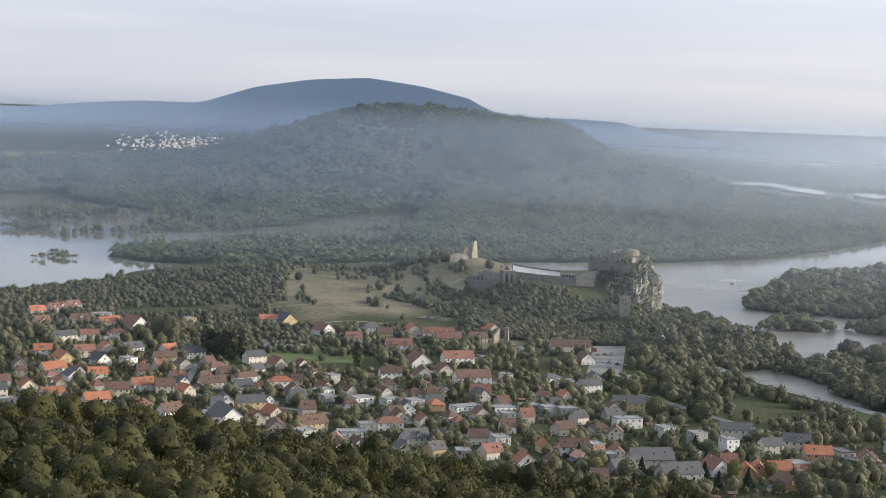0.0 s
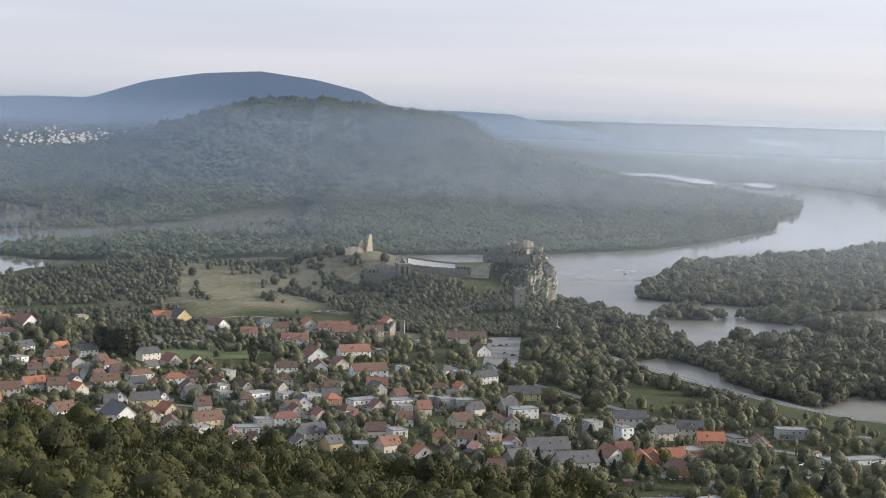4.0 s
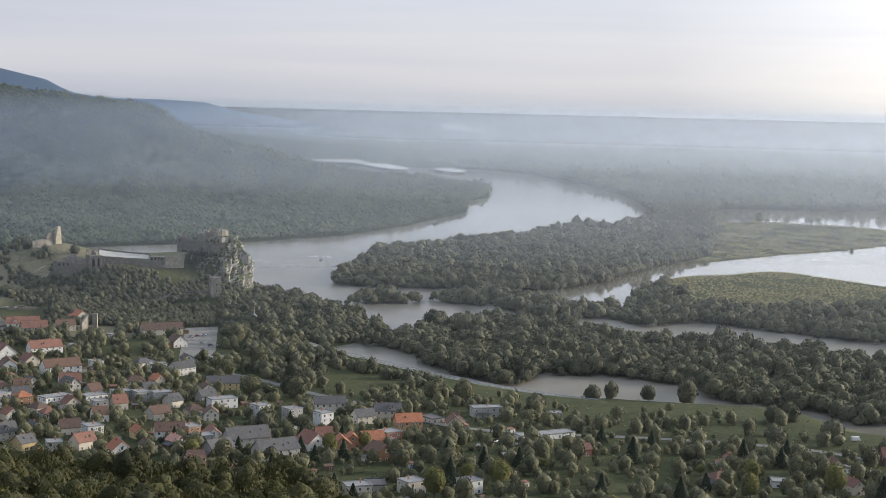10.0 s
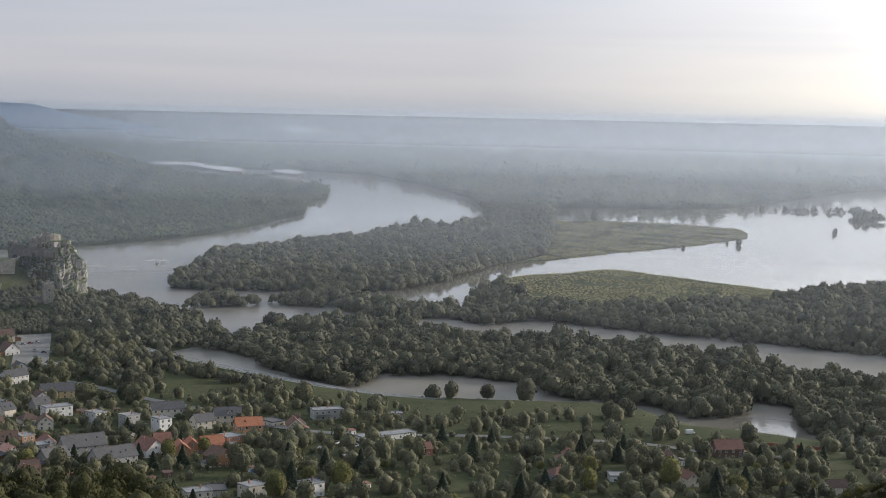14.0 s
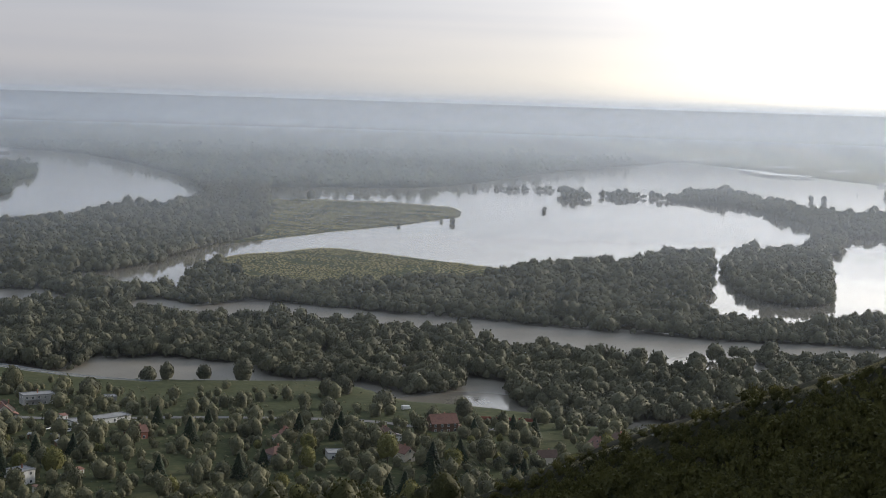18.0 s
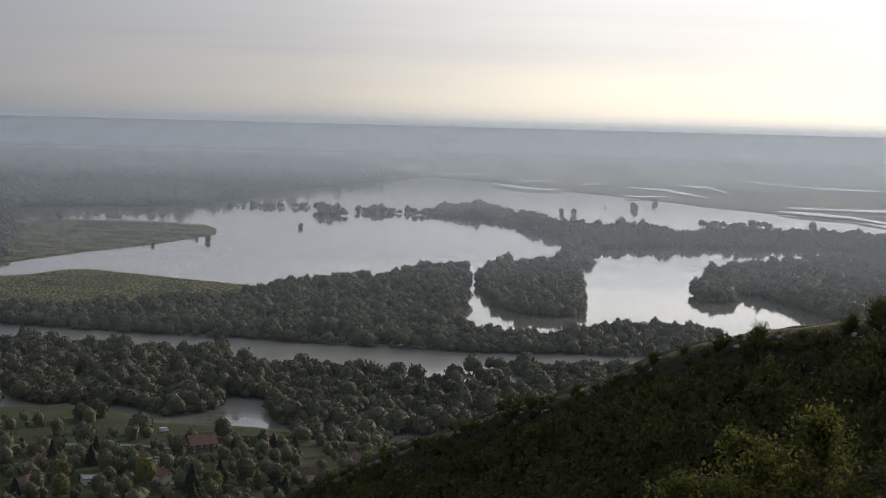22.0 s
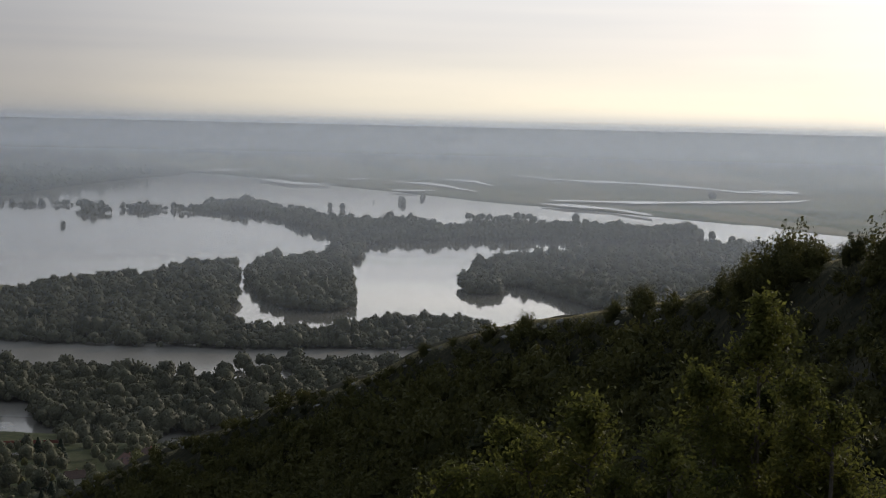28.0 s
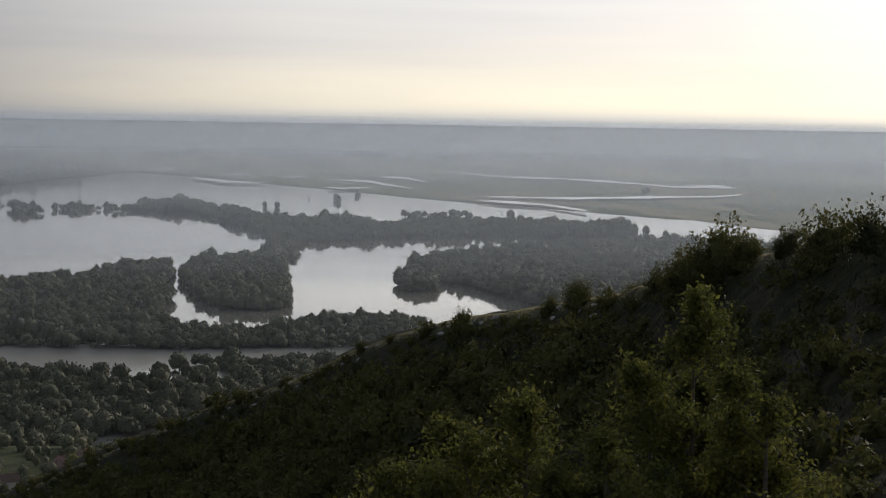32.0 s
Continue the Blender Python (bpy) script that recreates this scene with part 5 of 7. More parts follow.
HOUSES = {  # place, width, shape with roof and wall colour
    "upper_street": [(-775, 1153, 15.3, "g orange cream"), (-774, 1181, 19.7, "g red cream"), (-769, 1199, 15.7, "g red white"), (-718, 1131, 16.7, "g brown white"), (-734, 1099, 14.6, "g brown cream"), (-718, 1166, 19.1, "f white white"), (-689, 1130, 22.4, "g orange cream"), (-666, 1133, 19.3, "e red white"), (-676, 1043, 21.0, "g grey cream"), (-663, 1059, 16.5, "g red white"), (-648, 1076, 15.7, "h red white"), (-636, 1098, 11.2, "f white white"), (-638, 1177, 9.8, "f white yellow"), (-649, 974, 14.6, "g orange white"), (-613, 945, 18.3, "e orange yellow"), (-621, 985, 17.2, "g red cream"), (-619, 1012, 12.2, "e orange cream"), (-600, 1017, 19.1, "g grey white")],
    "old_street": [(-593, 902, 19.9, "g orange cream"), (-566, 886, 14.0, "e grey white"), (-556, 899, 14.0, "g orange white"), (-591, 959, 13.3, "e grey white"), (-574, 969, 11.6, "f white white"), (-505, 870, 17.1, "g orange white"), (-556, 989, 18.4, "g brown white"), (-504, 914, 10.8, "e brown white"), (-551, 1022, 18.8, "g grey white"), (-574, 1027, 13.9, "g orange white"), (-490, 873, 13.3, "g brown cream"), (-504, 969, 16.1, "h red white"), (-464, 936, 19.3, "h brown white"), (-471, 901, 19.5, "g brown cream"), (-434, 927, 17.4, "h orange white"), (-435, 900, 9.6, "e orange cream")],
    "lower_street": [(-532, 809, 15.8, "g orange white"), (-512, 798, 10.5, "e grey white"), (-496, 801, 17.5, "g orange cream"), (-506, 842, 16.0, "g brown cream"), (-438, 787, 16.7, "g brown white"), (-398, 779, 23.4, "e grey white"), (-387, 794, 11.2, "e orange cream"), (-387, 817, 11.4, "e orange cream"), (-413, 840, 19.4, "g grey yellow"), (-350, 789, 19.3, "g brown yellow"), (-364, 774, 12.7, "e brown cream"), (-324, 784, 15.2, "l white white"), (-321, 758, 6.7, "e pink white"), (-306, 752, 7.3, "e brown cream"), (-313, 815, 16.9, "h red white"), (-284, 779, 16.1, "g grey cream"), (-264, 755, 10.2, "g grey yellow"), (-281, 751, 7.8, "e grey cream")],
    "flat_row": [(-392, 901, 14.5, "f white white"), (-360, 888, 14.9, "f white white"), (-342, 892, 13.4, "f white white"), (-327, 893, 12.0, "f white grey"), (-313, 894, 10.5, "h orange peach"), (-292, 890, 21.5, "f white white"), (-271, 898, 16.7, "f white white"), (-260, 917, 14.1, "f white grey"), (-235, 917, 13.3, "f white grey"), (-247, 915, 10.5, "f white grey"), (-194, 900, 19.1, "f white white"), (-165, 868, 9.8, "t white white"), (-145, 859, 9.7, "t white grey"), (-126, 851, 9.6, "t white white"), (-209, 970, 22.7, "g grey yellow"), (-139, 857, 7.1, "l white white")],
    "field_side": [(-582, 1215, 17.8, "g orange white"), (-568, 1220, 16.8, "e grey yellow"), (-519, 1190, 15.3, "e red white"), (-479, 1160, 14.8, "g red white"), (-468, 1201, 14.2, "g brown yellow"), (-488, 1219, 16.4, "h grey white"), (-545, 1093, 18.0, "l grey cream"), (-507, 1106, 22.4, "l white grey"), (-503, 1028, 16.9, "g grey cream"), (-478, 1014, 12.4, "e red cream")],
    "church_street": [(-450, 1220, 19.1, "e orange cream"), (-427, 1219, 29.4, "g red white"), (-433, 1143, 23.4, "g red white"), (-393, 1080, 19.5, "e red white"), (-411, 1200, 22.4, "g red cream"), (-372, 1109, 26.7, "g red white"), (-388, 1009, 16.8, "g brown white"), (-368, 1022, 16.8, "e brown white"), (-331, 1020, 28.5, "g brown white"), (-314, 1045, 8.0, "f white white"), (-362, 1134, 12.3, "l white white"), (-392, 1219, 16.9, "g brown cream"), (-397, 1271, 14.7, "e orange cream"), (-364, 1053, 12.3, "e red cream"), (-328, 935, 11.0, "g brown cream"), (-305, 958, 14.9, "g red cream")],
    "castle_foot": [(-313, 1219, 37.0, "g brown cream"), (-286, 1162, 13.2, "e brown white"), (-283, 1052, 13.7, "h grey cream"), (-270, 1041, 13.5, "f white white"), (-250, 1029, 19.5, "g grey white"), (-266, 971, 12.7, "h brown cream"), (-259, 1081, 9.8, "e grey white"), (-345, 1192, 7.3, "l white white"), (-239, 1101, 16.6, "l white grey")],
    "crossing": [(-130, 900, 20.9, "g grey cream"), (-93, 881, 17.1, "g grey cream"), (-78, 848, 16.5, "g orange peach"), (-200, 797, 17.2, "g brown white"), (-190, 803, 6.8, "f white peach"), (-176, 793, 10.9, "e red white"), (-241, 796, 10.5, "f white white"), (-212, 745, 12.2, "e orange white"), (-216, 795, 5, "e orange yellow"), (-201, 758, 6.4, "e brown cream"), (-190, 771, 7.1, "e pink white"), (-156, 784, 25.1, "g grey grey"), (-135, 753, 24.1, "g grey grey"), (-164, 753, 15.0, "g grey grey"), (-122, 783, 13.6, "e red white"), (-118, 799, 9.6, "g red peach")],
    "orange_row": [(-106, 780, 10.6, "e orange peach"), (-102, 792, 9.5, "e orange peach"), (-92, 795, 11.9, "e orange peach"), (-84, 809, 11.5, "f white brick"), (-84, 762, 13.2, "e brown wood"), (-53, 856, 10.2, "e red cream"), (-37, 902, 20.8, "m white grey"), (-105, 864, 12.9, "g grey cream"), (-67, 878, 13.1, "l grey cream")],
    "garden_houses": [(-84, 674, 13.3, "f white cream"), (-61, 687, 11.4, "f white cream"), (-35, 692, 9.9, "f white white"), (-78, 692, 13.1, "l grey grey"), (17, 792, 5.9, "e red red"), (92, 779, 5.9, "e red red"), (81, 728, 11.0, "h red cream"), (111, 736, 10.0, "l white white"), (143, 777, 8.3, "e brown cream"), (143, 727, 6.7, "e red cream"), (179, 807, 16.6, "g red brown"), (247, 742, 12.9, "g red red"), (265, 763, 7.2, "e brown white"), (212, 718, 7.3, "e brown cream"), (-52, 864, 9.7, "e brown cream"), (-2, 838, 36.2, "l white white"), (4, 909, 6.7, "l white grey")],
}
for street, rows in HOUSES.items():
    for row in rows:
        house(*row, street)


def free(x, y, gap):
    return all((x - a) ** 2 + (y - b) ** 2 > (r + gap) ** 2 for a, b, r in SPOTS.near(x, y))


# houses of the back rows between the streets
made = 0
ROOF_PICK = ["g brown white", "e brown cream", "g red cream", "g grey grey", "g grey cream", "h brown cream", "e red cream", "e grey white", "h red grey", "g brown cream", "f white grey", "g brown grey", "e orange cream", "g grey cream"]
for k in range(1500):
    d, a = dice.uniform(640, 1130), radians(-12 - 25 * dice.random() ** 0.8)
    x, y = d * math.sin(a), d * math.cos(a)
    deg = math.degrees(a)
    if signed(PITCH, [x], [y])[0] > -14 or signed(COURT, [x], [y])[0] > -14 or (deg > -20 and d > 1050) or (deg < -28 and d > 1110) or not free(x, y, 6.5):
        continue
    house(x, y, dice.uniform(8, 12.5), dice.choice(ROOF_PICK), "back")
    made += 1
    if made > 135:
        break

# garden sheds and garages behind the houses


def shed(x, y):
    w, d, h = dice.uniform(2.4, 5), dice.uniform(2.2, 4), dice.uniform(2.1, 2.7)
    wall, roof = dice.choice(("wood", "grey", "cream", "white", "brown")), dice.choice(("grey", "brown", "white", "red"))
    top = new("garden_shed")
    put(top, x, y, H(x, y) - 0.2, -math.atan2(x, y) + radians(dice.uniform(-20, 50)))
    tagged(top, "small %s garden shed with a %s lean-to roof" % ({"wood": "timber", "white": "whitewashed"}.get(wall, wall), {"white": "pale felt", "grey": "grey slate"}.get(roof, roof + " tiled")), "shed", "garden sheds")
    part("wall", box(bmesh.new(), -w / 2, w / 2, -d / 2, d / 2, -0.5, h), WALLS[wall], top)
    bm = bmesh.new()
    slab(bm, (-w / 2 - 0.3, -d / 2 - 0.3, h + 0.12), (w / 2 + 0.3, -d / 2 - 0.3, h + 0.12), (w / 2 + 0.3, d / 2 + 0.3, h + 0.75), (-w / 2 - 0.3, d / 2 + 0.3, h + 0.75), 0.12)
    part("roof", bm, ROOFS[roof], top)
    put(part("door", ENTRY, None, top), w * 0.15, -d / 2, 0.0, 0, 0.85, 1, 0.85)
    SPOTS.append((x, y, max(w, d) * 0.6))


made = 0
for k in range(900):
    d, a = dice.uniform(620, 1120), radians(-37 + 37 * dice.random())
    x, y = d * math.sin(a), d * math.cos(a)
    if signed(PITCH, [x], [y])[0] > -8 or signed(COURT, [x], [y])[0] > -8 or (math.degrees(a) > -8 and signed(NEAR_LAND, [x], [y])[0] < 120) or not free(x, y, 3.2) or signed(PARKING, [x], [y])[0] > -8:
        continue
    shed(x, y)
    made += 1
    if made > 120:
        break

# ---- trees as things ----


def limbs(bm, h, r, spread_, n, seed):
    q = random.Random(seed)
    rod(bm, (0, 0, -0.6), (0, 0, h * 0.45), r, r * 0.7, 7)
    rod(bm, (0, 0, h * 0.43), (q.uniform(-0.3, 0.3), q.uniform(-0.3, 0.3), h * 0.85), r * 0.7, r * 0.25, 6)
    for i in range(n):
        a = 6.283 * i / n + q.uniform(-0.4, 0.4)
        z0 = h * q.uniform(0.3, 0.55)
        rod(bm, (0, 0, z0), (math.cos(a) * spread_, math.sin(a) * spread_, z0 + h * q.uniform(0.18, 0.34)), r * 0.4, r * 0.12, 5)
    return bm


def mesh_from(name, vf, mat):
    me = bpy.data.meshes.new(name)
    fill(me, vf[0], vf[1])
    me.materials.append(mat)
    return me


TRUNKS = [mesh_of("trunk", limbs(bmesh.new(), 1.25, 0.07, 0.5, 5, i), BARK) for i in range(3)]
CROWNS = [mesh_from("crown", dome_shape(2, 14, 330, 0.11, 1.3, -0.7, 0.36), LEAF_GARDEN) for _ in range(6)]
LIME_CROWNS = [mesh_from("crown", dome_shape(2, 14, 330, 0.11, 1.3, -0.7, 0.36), LEAF_LIME) for _ in range(4)]
WOOD_CROWNS = [mesh_from("crown", dome_shape(2, 13, 260, 0.12, 1.25, -0.6, 0.34), LEAF_WOOD) for _ in range(4)]


def cone_crown(n=420):
    z = rng.uniform(0.05, 1, n) ** 0.8
    r = (1 - z) * 0.32 * rng.uniform(0.6, 1.1, n) + 0.01
    a = rng.uniform(0, 6.283, n)
    c = np.stack([r * np.cos(a), r * np.sin(a), z], -1)
    out_ = np.stack([np.cos(a), np.sin(a), np.full(n, -0.35)], -1) * (0.05 + 0.08 * (1 - z))[:, None]
    side = np.stack([-np.sin(a), np.cos(a), np.zeros(n)], -1) * 0.045
    v = np.stack([c - side, c + side, c + out_, c + [0, 0, 0.05]], 1).reshape(-1, 3)
    k = np.arange(n) * 4
    f = np.concatenate([np.stack([k, k + 1, k + 2], -1), np.stack([k, k + 2, k + 3], -1), np.stack([k + 1, k + 3, k + 2], -1)])
    return v, f


def column_crown(n=420):
    z = rng.uniform(0.06, 1, n)
    r = 0.13 * np.sin(np.clip(z * 1.05, 0, 1) * math.pi * 0.93 + 0.12) ** 0.6 * rng.uniform(0.6, 1.1, n)
    a = rng.uniform(0, 6.283, n)
    c = np.stack([r * np.cos(a), r * np.sin(a), z], -1)
    u = rng.normal(size=(n, 3)) * 0.035
    w = rng.normal(size=(n, 3)) * 0.035
    v = np.stack([c + u, c - u + w, c - u - w, c + [0, 0, 0.05]], 1).reshape(-1, 3)
    k = np.arange(n) * 4
    return v, np.concatenate([np.stack([k, k + 1, k + 3], -1), np.stack([k, k + 2, k + 3], -1), np.stack([k, k + 1, k + 2], -1)])


CONES = [mesh_from("crown", cone_crown(), LEAF_DARK) for _ in range(3)]
COLUMNS = [mesh_from("crown", column_crown(), LEAF_GARDEN) for _ in range(3)]
STEM = mesh_of("trunk", rod(bmesh.new(), (0, 0, -0.05), (0, 0, 0.9), 0.016, 0.004, 6), BARK)


def tree(x, y, s, crowns=None, label="leafy green garden tree", group="garden trees", name="tree", z=None, tall=1.0, low=0.22):
    top = new(name)
    put(top, x, y, (H(x, y) if z is None else z), dice.uniform(0, 6.28), s, s, s * tall * dice.uniform(0.9, 1.15))
    tagged(top, label, "tree", group)
    crowns = crowns or CROWNS
    part("trunk", dice.choice(TRUNKS), None, top)
    put(part("crown", dice.choice(crowns), None, top), 0, 0, low)
    return top


def narrow_tree(x, y, h, crowns, name, label, group):
    top = new(name)
    put(top, x, y, H(x, y) - 0.1, dice.uniform(0, 6.28), h, h, h)
    tagged(top, label, "tree", group)
    part("trunk", STEM, None, top)
    part("crown", dice.choice(crowns), None, top)


for x, y, s in ROUND_TREES:
    tree(x, y, s, WOOD_CROWNS, "round green willow beside the flood bank", "willows by the bank", low=-0.15)
for x, y, s in FLOOD_TREES:
    D = math.hypot(x, y)
    fx, fy, fz, k = fold(x, y, 0.0)
    t = tree(float(fx), float(fy), s * float(k), WOOD_CROWNS, "lone tree standing in the flood water", "flooded trees", z=float(fz) - 0.3, low=-0.2)
copse = []
for x0, y0, x1, y1, s, n in GROVES:
    for i in range(int(n * 1.4)):
        u = dice.random()
        copse.append((x0 + (x1 - x0) * u, y0 + (y1 - y0) * u + dice.uniform(-16, 16), s * dice.uniform(0.6, 1.25)))
C = np.array(copse)
tagged(scatter("drowned_copse", C[:, 0], C[:, 1], np.full(len(C), -1.2), C[:, 2], SHAPES["billow"], LEAF_WOOD), "rows of drowned trees in the flood water", "woodland", kind="stuff")
for i in range(7):
    narrow_tree(-545 + i * 4.6 + dice.uniform(-1, 1), 1032 + dice.uniform(-7, 7), dice.uniform(20, 24), COLUMNS, "poplar_tree", "slim upright poplar in a row", "poplar row")
narrow_tree(-430, 1050, 19, COLUMNS, "poplar_tree", "single slim poplar beside the pitch", "poplar row")

def road_gap(x, y):
    """Distance to the nearest road's middle, for arrays of places."""
    best = np.full(x.shape, 1e9)
    for line in (VILLAGE_ROAD, LANE, EMBANKMENT):
        for (ax, ay), (bx, by) in zip(line, line[1:]):
            dx, dy = bx - ax, by - ay
            u = np.clip(((x - ax) * dx + (y - ay) * dy) / max(1e-6, dx * dx + dy * dy), 0, 1)
            best = np.minimum(best, np.hypot(x - ax - u * dx, y - ay - u * dy))
    return best



PITCH_VIEW = [(-507, 1008), (-487, 1018), (-467, 1029), (-447, 1040), (-427, 1050)]
BANK_MEADOW = [(-171, 1079), (-152, 1063), (-135, 1047), (-116, 1023), (-142, 1016), (-125, 1001)]
CLEARINGS = [*[(x, y, 20) for x, y in PITCH_VIEW + BANK_MEADOW], (*polar(-16.9, 1282), 22), (*polar(-16.9, 1262), 20), (*polar(-14.5, 1212), 20), (*polar(-12.9, 1168), 24), (*polar(-19.4, 1372), 22), (*polar(-15.6, 1352), 9), (*polar(-14.6, 1385), 13), (*polar(-13.6, 1405), 13), (*polar(-12.6, 1408), 13)]


def clearing(x, y):
    return np.any([(x - cx) ** 2 + (y - cy) ** 2 < r * r for cx, cy, r in CLEARINGS], axis=0)


BANK_AZ = [math.degrees(math.atan2(x, y)) for x, y in EMBANKMENT[3:]]
BANK_D = [math.hypot(x, y) for x, y in EMBANKMENT[3:]]
ROAD_AZ = [math.degrees(math.atan2(x, y)) for x, y in VILLAGE_ROAD[:6]]
ROAD_D = [math.hypot(x, y) for x, y in VILLAGE_ROAD[:6]]


def open_strip(x, y):
    """The grass before the flood bank and the verge of the village road, kept free of tall growth."""
    d, a = np.hypot(x, y), np.degrees(np.arctan2(x, y))
    b, r = np.interp(a, BANK_AZ, BANK_D), np.interp(a, ROAD_AZ, ROAD_D)
    return ((a > -7.6) & (a < 16) & (d > b - 52) & (d < b + 8)) | ((a > -12.2) & (a < -7.2) & (d > r - 34) & (d < r + 5))


count, firs, rest = 0, 0, []
cd_ = np.sqrt(rng.uniform(520 ** 2, 1290 ** 2, 15000))
ca_ = rng.uniform(-38, 24, 15000)
cx_, cy_ = cd_ * np.sin(np.radians(ca_)), cd_ * np.cos(np.radians(ca_))
shore_gap, lane_gap = signed(NEAR_LAND, cx_, cy_), road_gap(cx_, cy_)
clear = (shore_gap > 12) & (signed(PITCH, cx_, cy_) < -6) & (signed(COURT, cx_, cy_) < -5) & (signed(PARKING, cx_, cy_) < -3) & ~clearing(cx_, cy_) & (~open_strip(cx_, cy_) | (rng.uniform(size=len(cx_)) < 0.06))
for k in np.nonzero(clear)[0]:
    d, a, x, y, nl = float(cd_[k]), float(ca_[k]), float(cx_[k]), float(cy_[k]), float(shore_gap[k])
    village = a < -5.5 and d < 1130
    if dice.random() < (0.3 if village else 0.45):
        continue
    meadow_strip = -8 < a < 12.5 and nl < (115 if a > 0 else 75)
    if meadow_strip and dice.random() < 0.78:
        continue
    s = 1.4 + 3.4 * dice.random() ** 1.7 if village else 1.8 + 3.6 * dice.random() ** 1.5
    if not free(x, y, s * (0.5 if village else 0.55)) or lane_gap[k] < 4 + s * 0.5:
        continue
    SPOTS.append((x, y, s * 0.55))
    if a > -14 and d < 860 and dice.random() < 0.2 and firs < 60:
        firs += 1
        narrow_tree(x, y, dice.uniform(8, 14), CONES, "fir_tree", "dark pointed fir in a garden", "firs")
    elif a > -14 and d < 800 and count < 215:
        count += 1
        if dice.random() < 0.35:
            tree(x, y, s, LIME_CROWNS, "bright yellow-green garden tree")
        else:
            tree(x, y, s, CROWNS, "leafy green garden tree" if s < 3 else "tall leafy green garden tree")
    else:
        rest.append((x, y, s))
R = np.array(rest)
tagged(scatter("garden_trees", R[:, 0], R[:, 1], height(R[:, 0], R[:, 1]) - 0.1, R[:, 2], SHAPES["mid"], LEAF_GARDEN), "many leafy garden trees between the houses", "trees", kind="stuff")

# low garden bushes and hedges
gx2, gy2 = spread(lambda x, y: (signed(NEAR_LAND, x, y) > 8) * (np.hypot(x, y) > 520) * (np.hypot(x, y) < 1200) * (np.degrees(np.arctan2(x, y)) > -38) * (np.degrees(np.arctan2(x, y)) < 22)
                  * (signed(PITCH, x, y) < -3) * (signed(COURT, x, y) < -3) * (signed(PARKING, x, y) < -2) * np.where((np.degrees(np.arctan2(x, y)) > -8) & (signed(NEAR_LAND, x, y) < 100), 0.3, 1.0) * np.clip(0.55 + 0.5 * wobble(x, y, 17), 0, 0.85) * ~clearing(x, y) * np.where(open_strip(x, y), 0.25, 1.0), (-780, 480, 420, 1200), 6.0)
keep = np.array([free(x, y, -1.5) for x, y in zip(gx2, gy2)]) & (road_gap(gx2, gy2) > 5)
gx2, gy2 = gx2[keep], gy2[keep]
tagged(scatter("garden_bushes", gx2, gy2, height(gx2, gy2) - 0.3, rng.uniform(0.6, 1.5, len(gx2)), SHAPES["far"], LEAF_GARDEN), "low green bushes and hedges in the gardens", "bushes", kind="stuff")

# woods on and round the castle hill and along the near shore


def hill_cover(x, y):
    d, a = np.hypot(x, y), np.degrees(np.arctan2(x, y))
    north = (a > -36.5) & (a < -25) & (d > np.where(a < -28, 1275, 1345) + 30 * wobble(x, y, 60)) & (d < 1640) & ((d < 1400) | (d > 1440) | (a < -31))
    slope = (a > -18.5) & (a < -9.5) & (d > 1255) & (d < 1500)
    park = (a > -11) & (a < -4) & (d > 1010)
    foot = (a > -24) & (a < -17) & (d > 1180) & (d < 1270)
    hedge = (a > -30) & (a < -20.5) & (d > 1190) & (d < 1335)
    brow = (a > -36) & (a < -13) & (d > 1560) & (d < 1760)
    rock = ((x - CX) ** 2 + (y - CY) ** 2 < 38 ** 2) | ((d > 1474) & (a > -18.0) & (a < -13.2)) | ((x + 309) ** 2 + (y - 1396) ** 2 < 13 ** 2) | ((a > -18.6) & (a < -17.4) & (d > 1520))
    c = np.where(slope, np.clip(1.0 + wobble(x, y, 22) * 0.6, 0, 1), 0.0)
    c = np.maximum(c, np.where(north | park, np.clip(0.9 + wobble(x, y, 25) * 0.5, 0, 1), 0))
    c = np.maximum(c, np.where(hedge, np.clip(0.6 + wobble(x, y, 28) * 1.1, 0, 1), 0))
    c = np.maximum(c, np.where(foot | brow, np.clip(0.25 + wobble(x, y, 30), 0, 1), 0))
    c = np.maximum(c, np.where((a > -30) & (a < -17) & (d > 1270) & (d < 1560), np.clip(wobble(x, y, 34) * 1.6 - 0.55, 0, 0.8), 0))
    return c * (signed(NEAR_LAND, x, y) > 3) * (~rock) * (signed(PARKING, x, y) < -5) * (road_gap(x, y) > 11) * ~clearing(x, y) * ~open_strip(x, y)


def crag_cover(x, y):
    d, a = np.hypot(x, y), np.degrees(np.arctan2(x, y))
    face = (a > -18.3) & (a < -12.0) & (d > 1300) & (d < 1483)
    west = (a > -22) & (a < -18.0) & (d > 1420) & (d < 1580)
    return (face * np.clip(0.85 + wobble(x, y, 19) * 0.9, 0, 1) + west * np.clip(wobble(x, y, 22) * 1.5, 0, 0.9)) * ~clearing(x, y) * ((x + 309) ** 2 + (y - 1396) ** 2 > 13 ** 2) * ((x - CX) ** 2 + (y - CY) ** 2 > 34 ** 2) * (np.hypot(x - CX - 18, y - CY + 45) > 48)


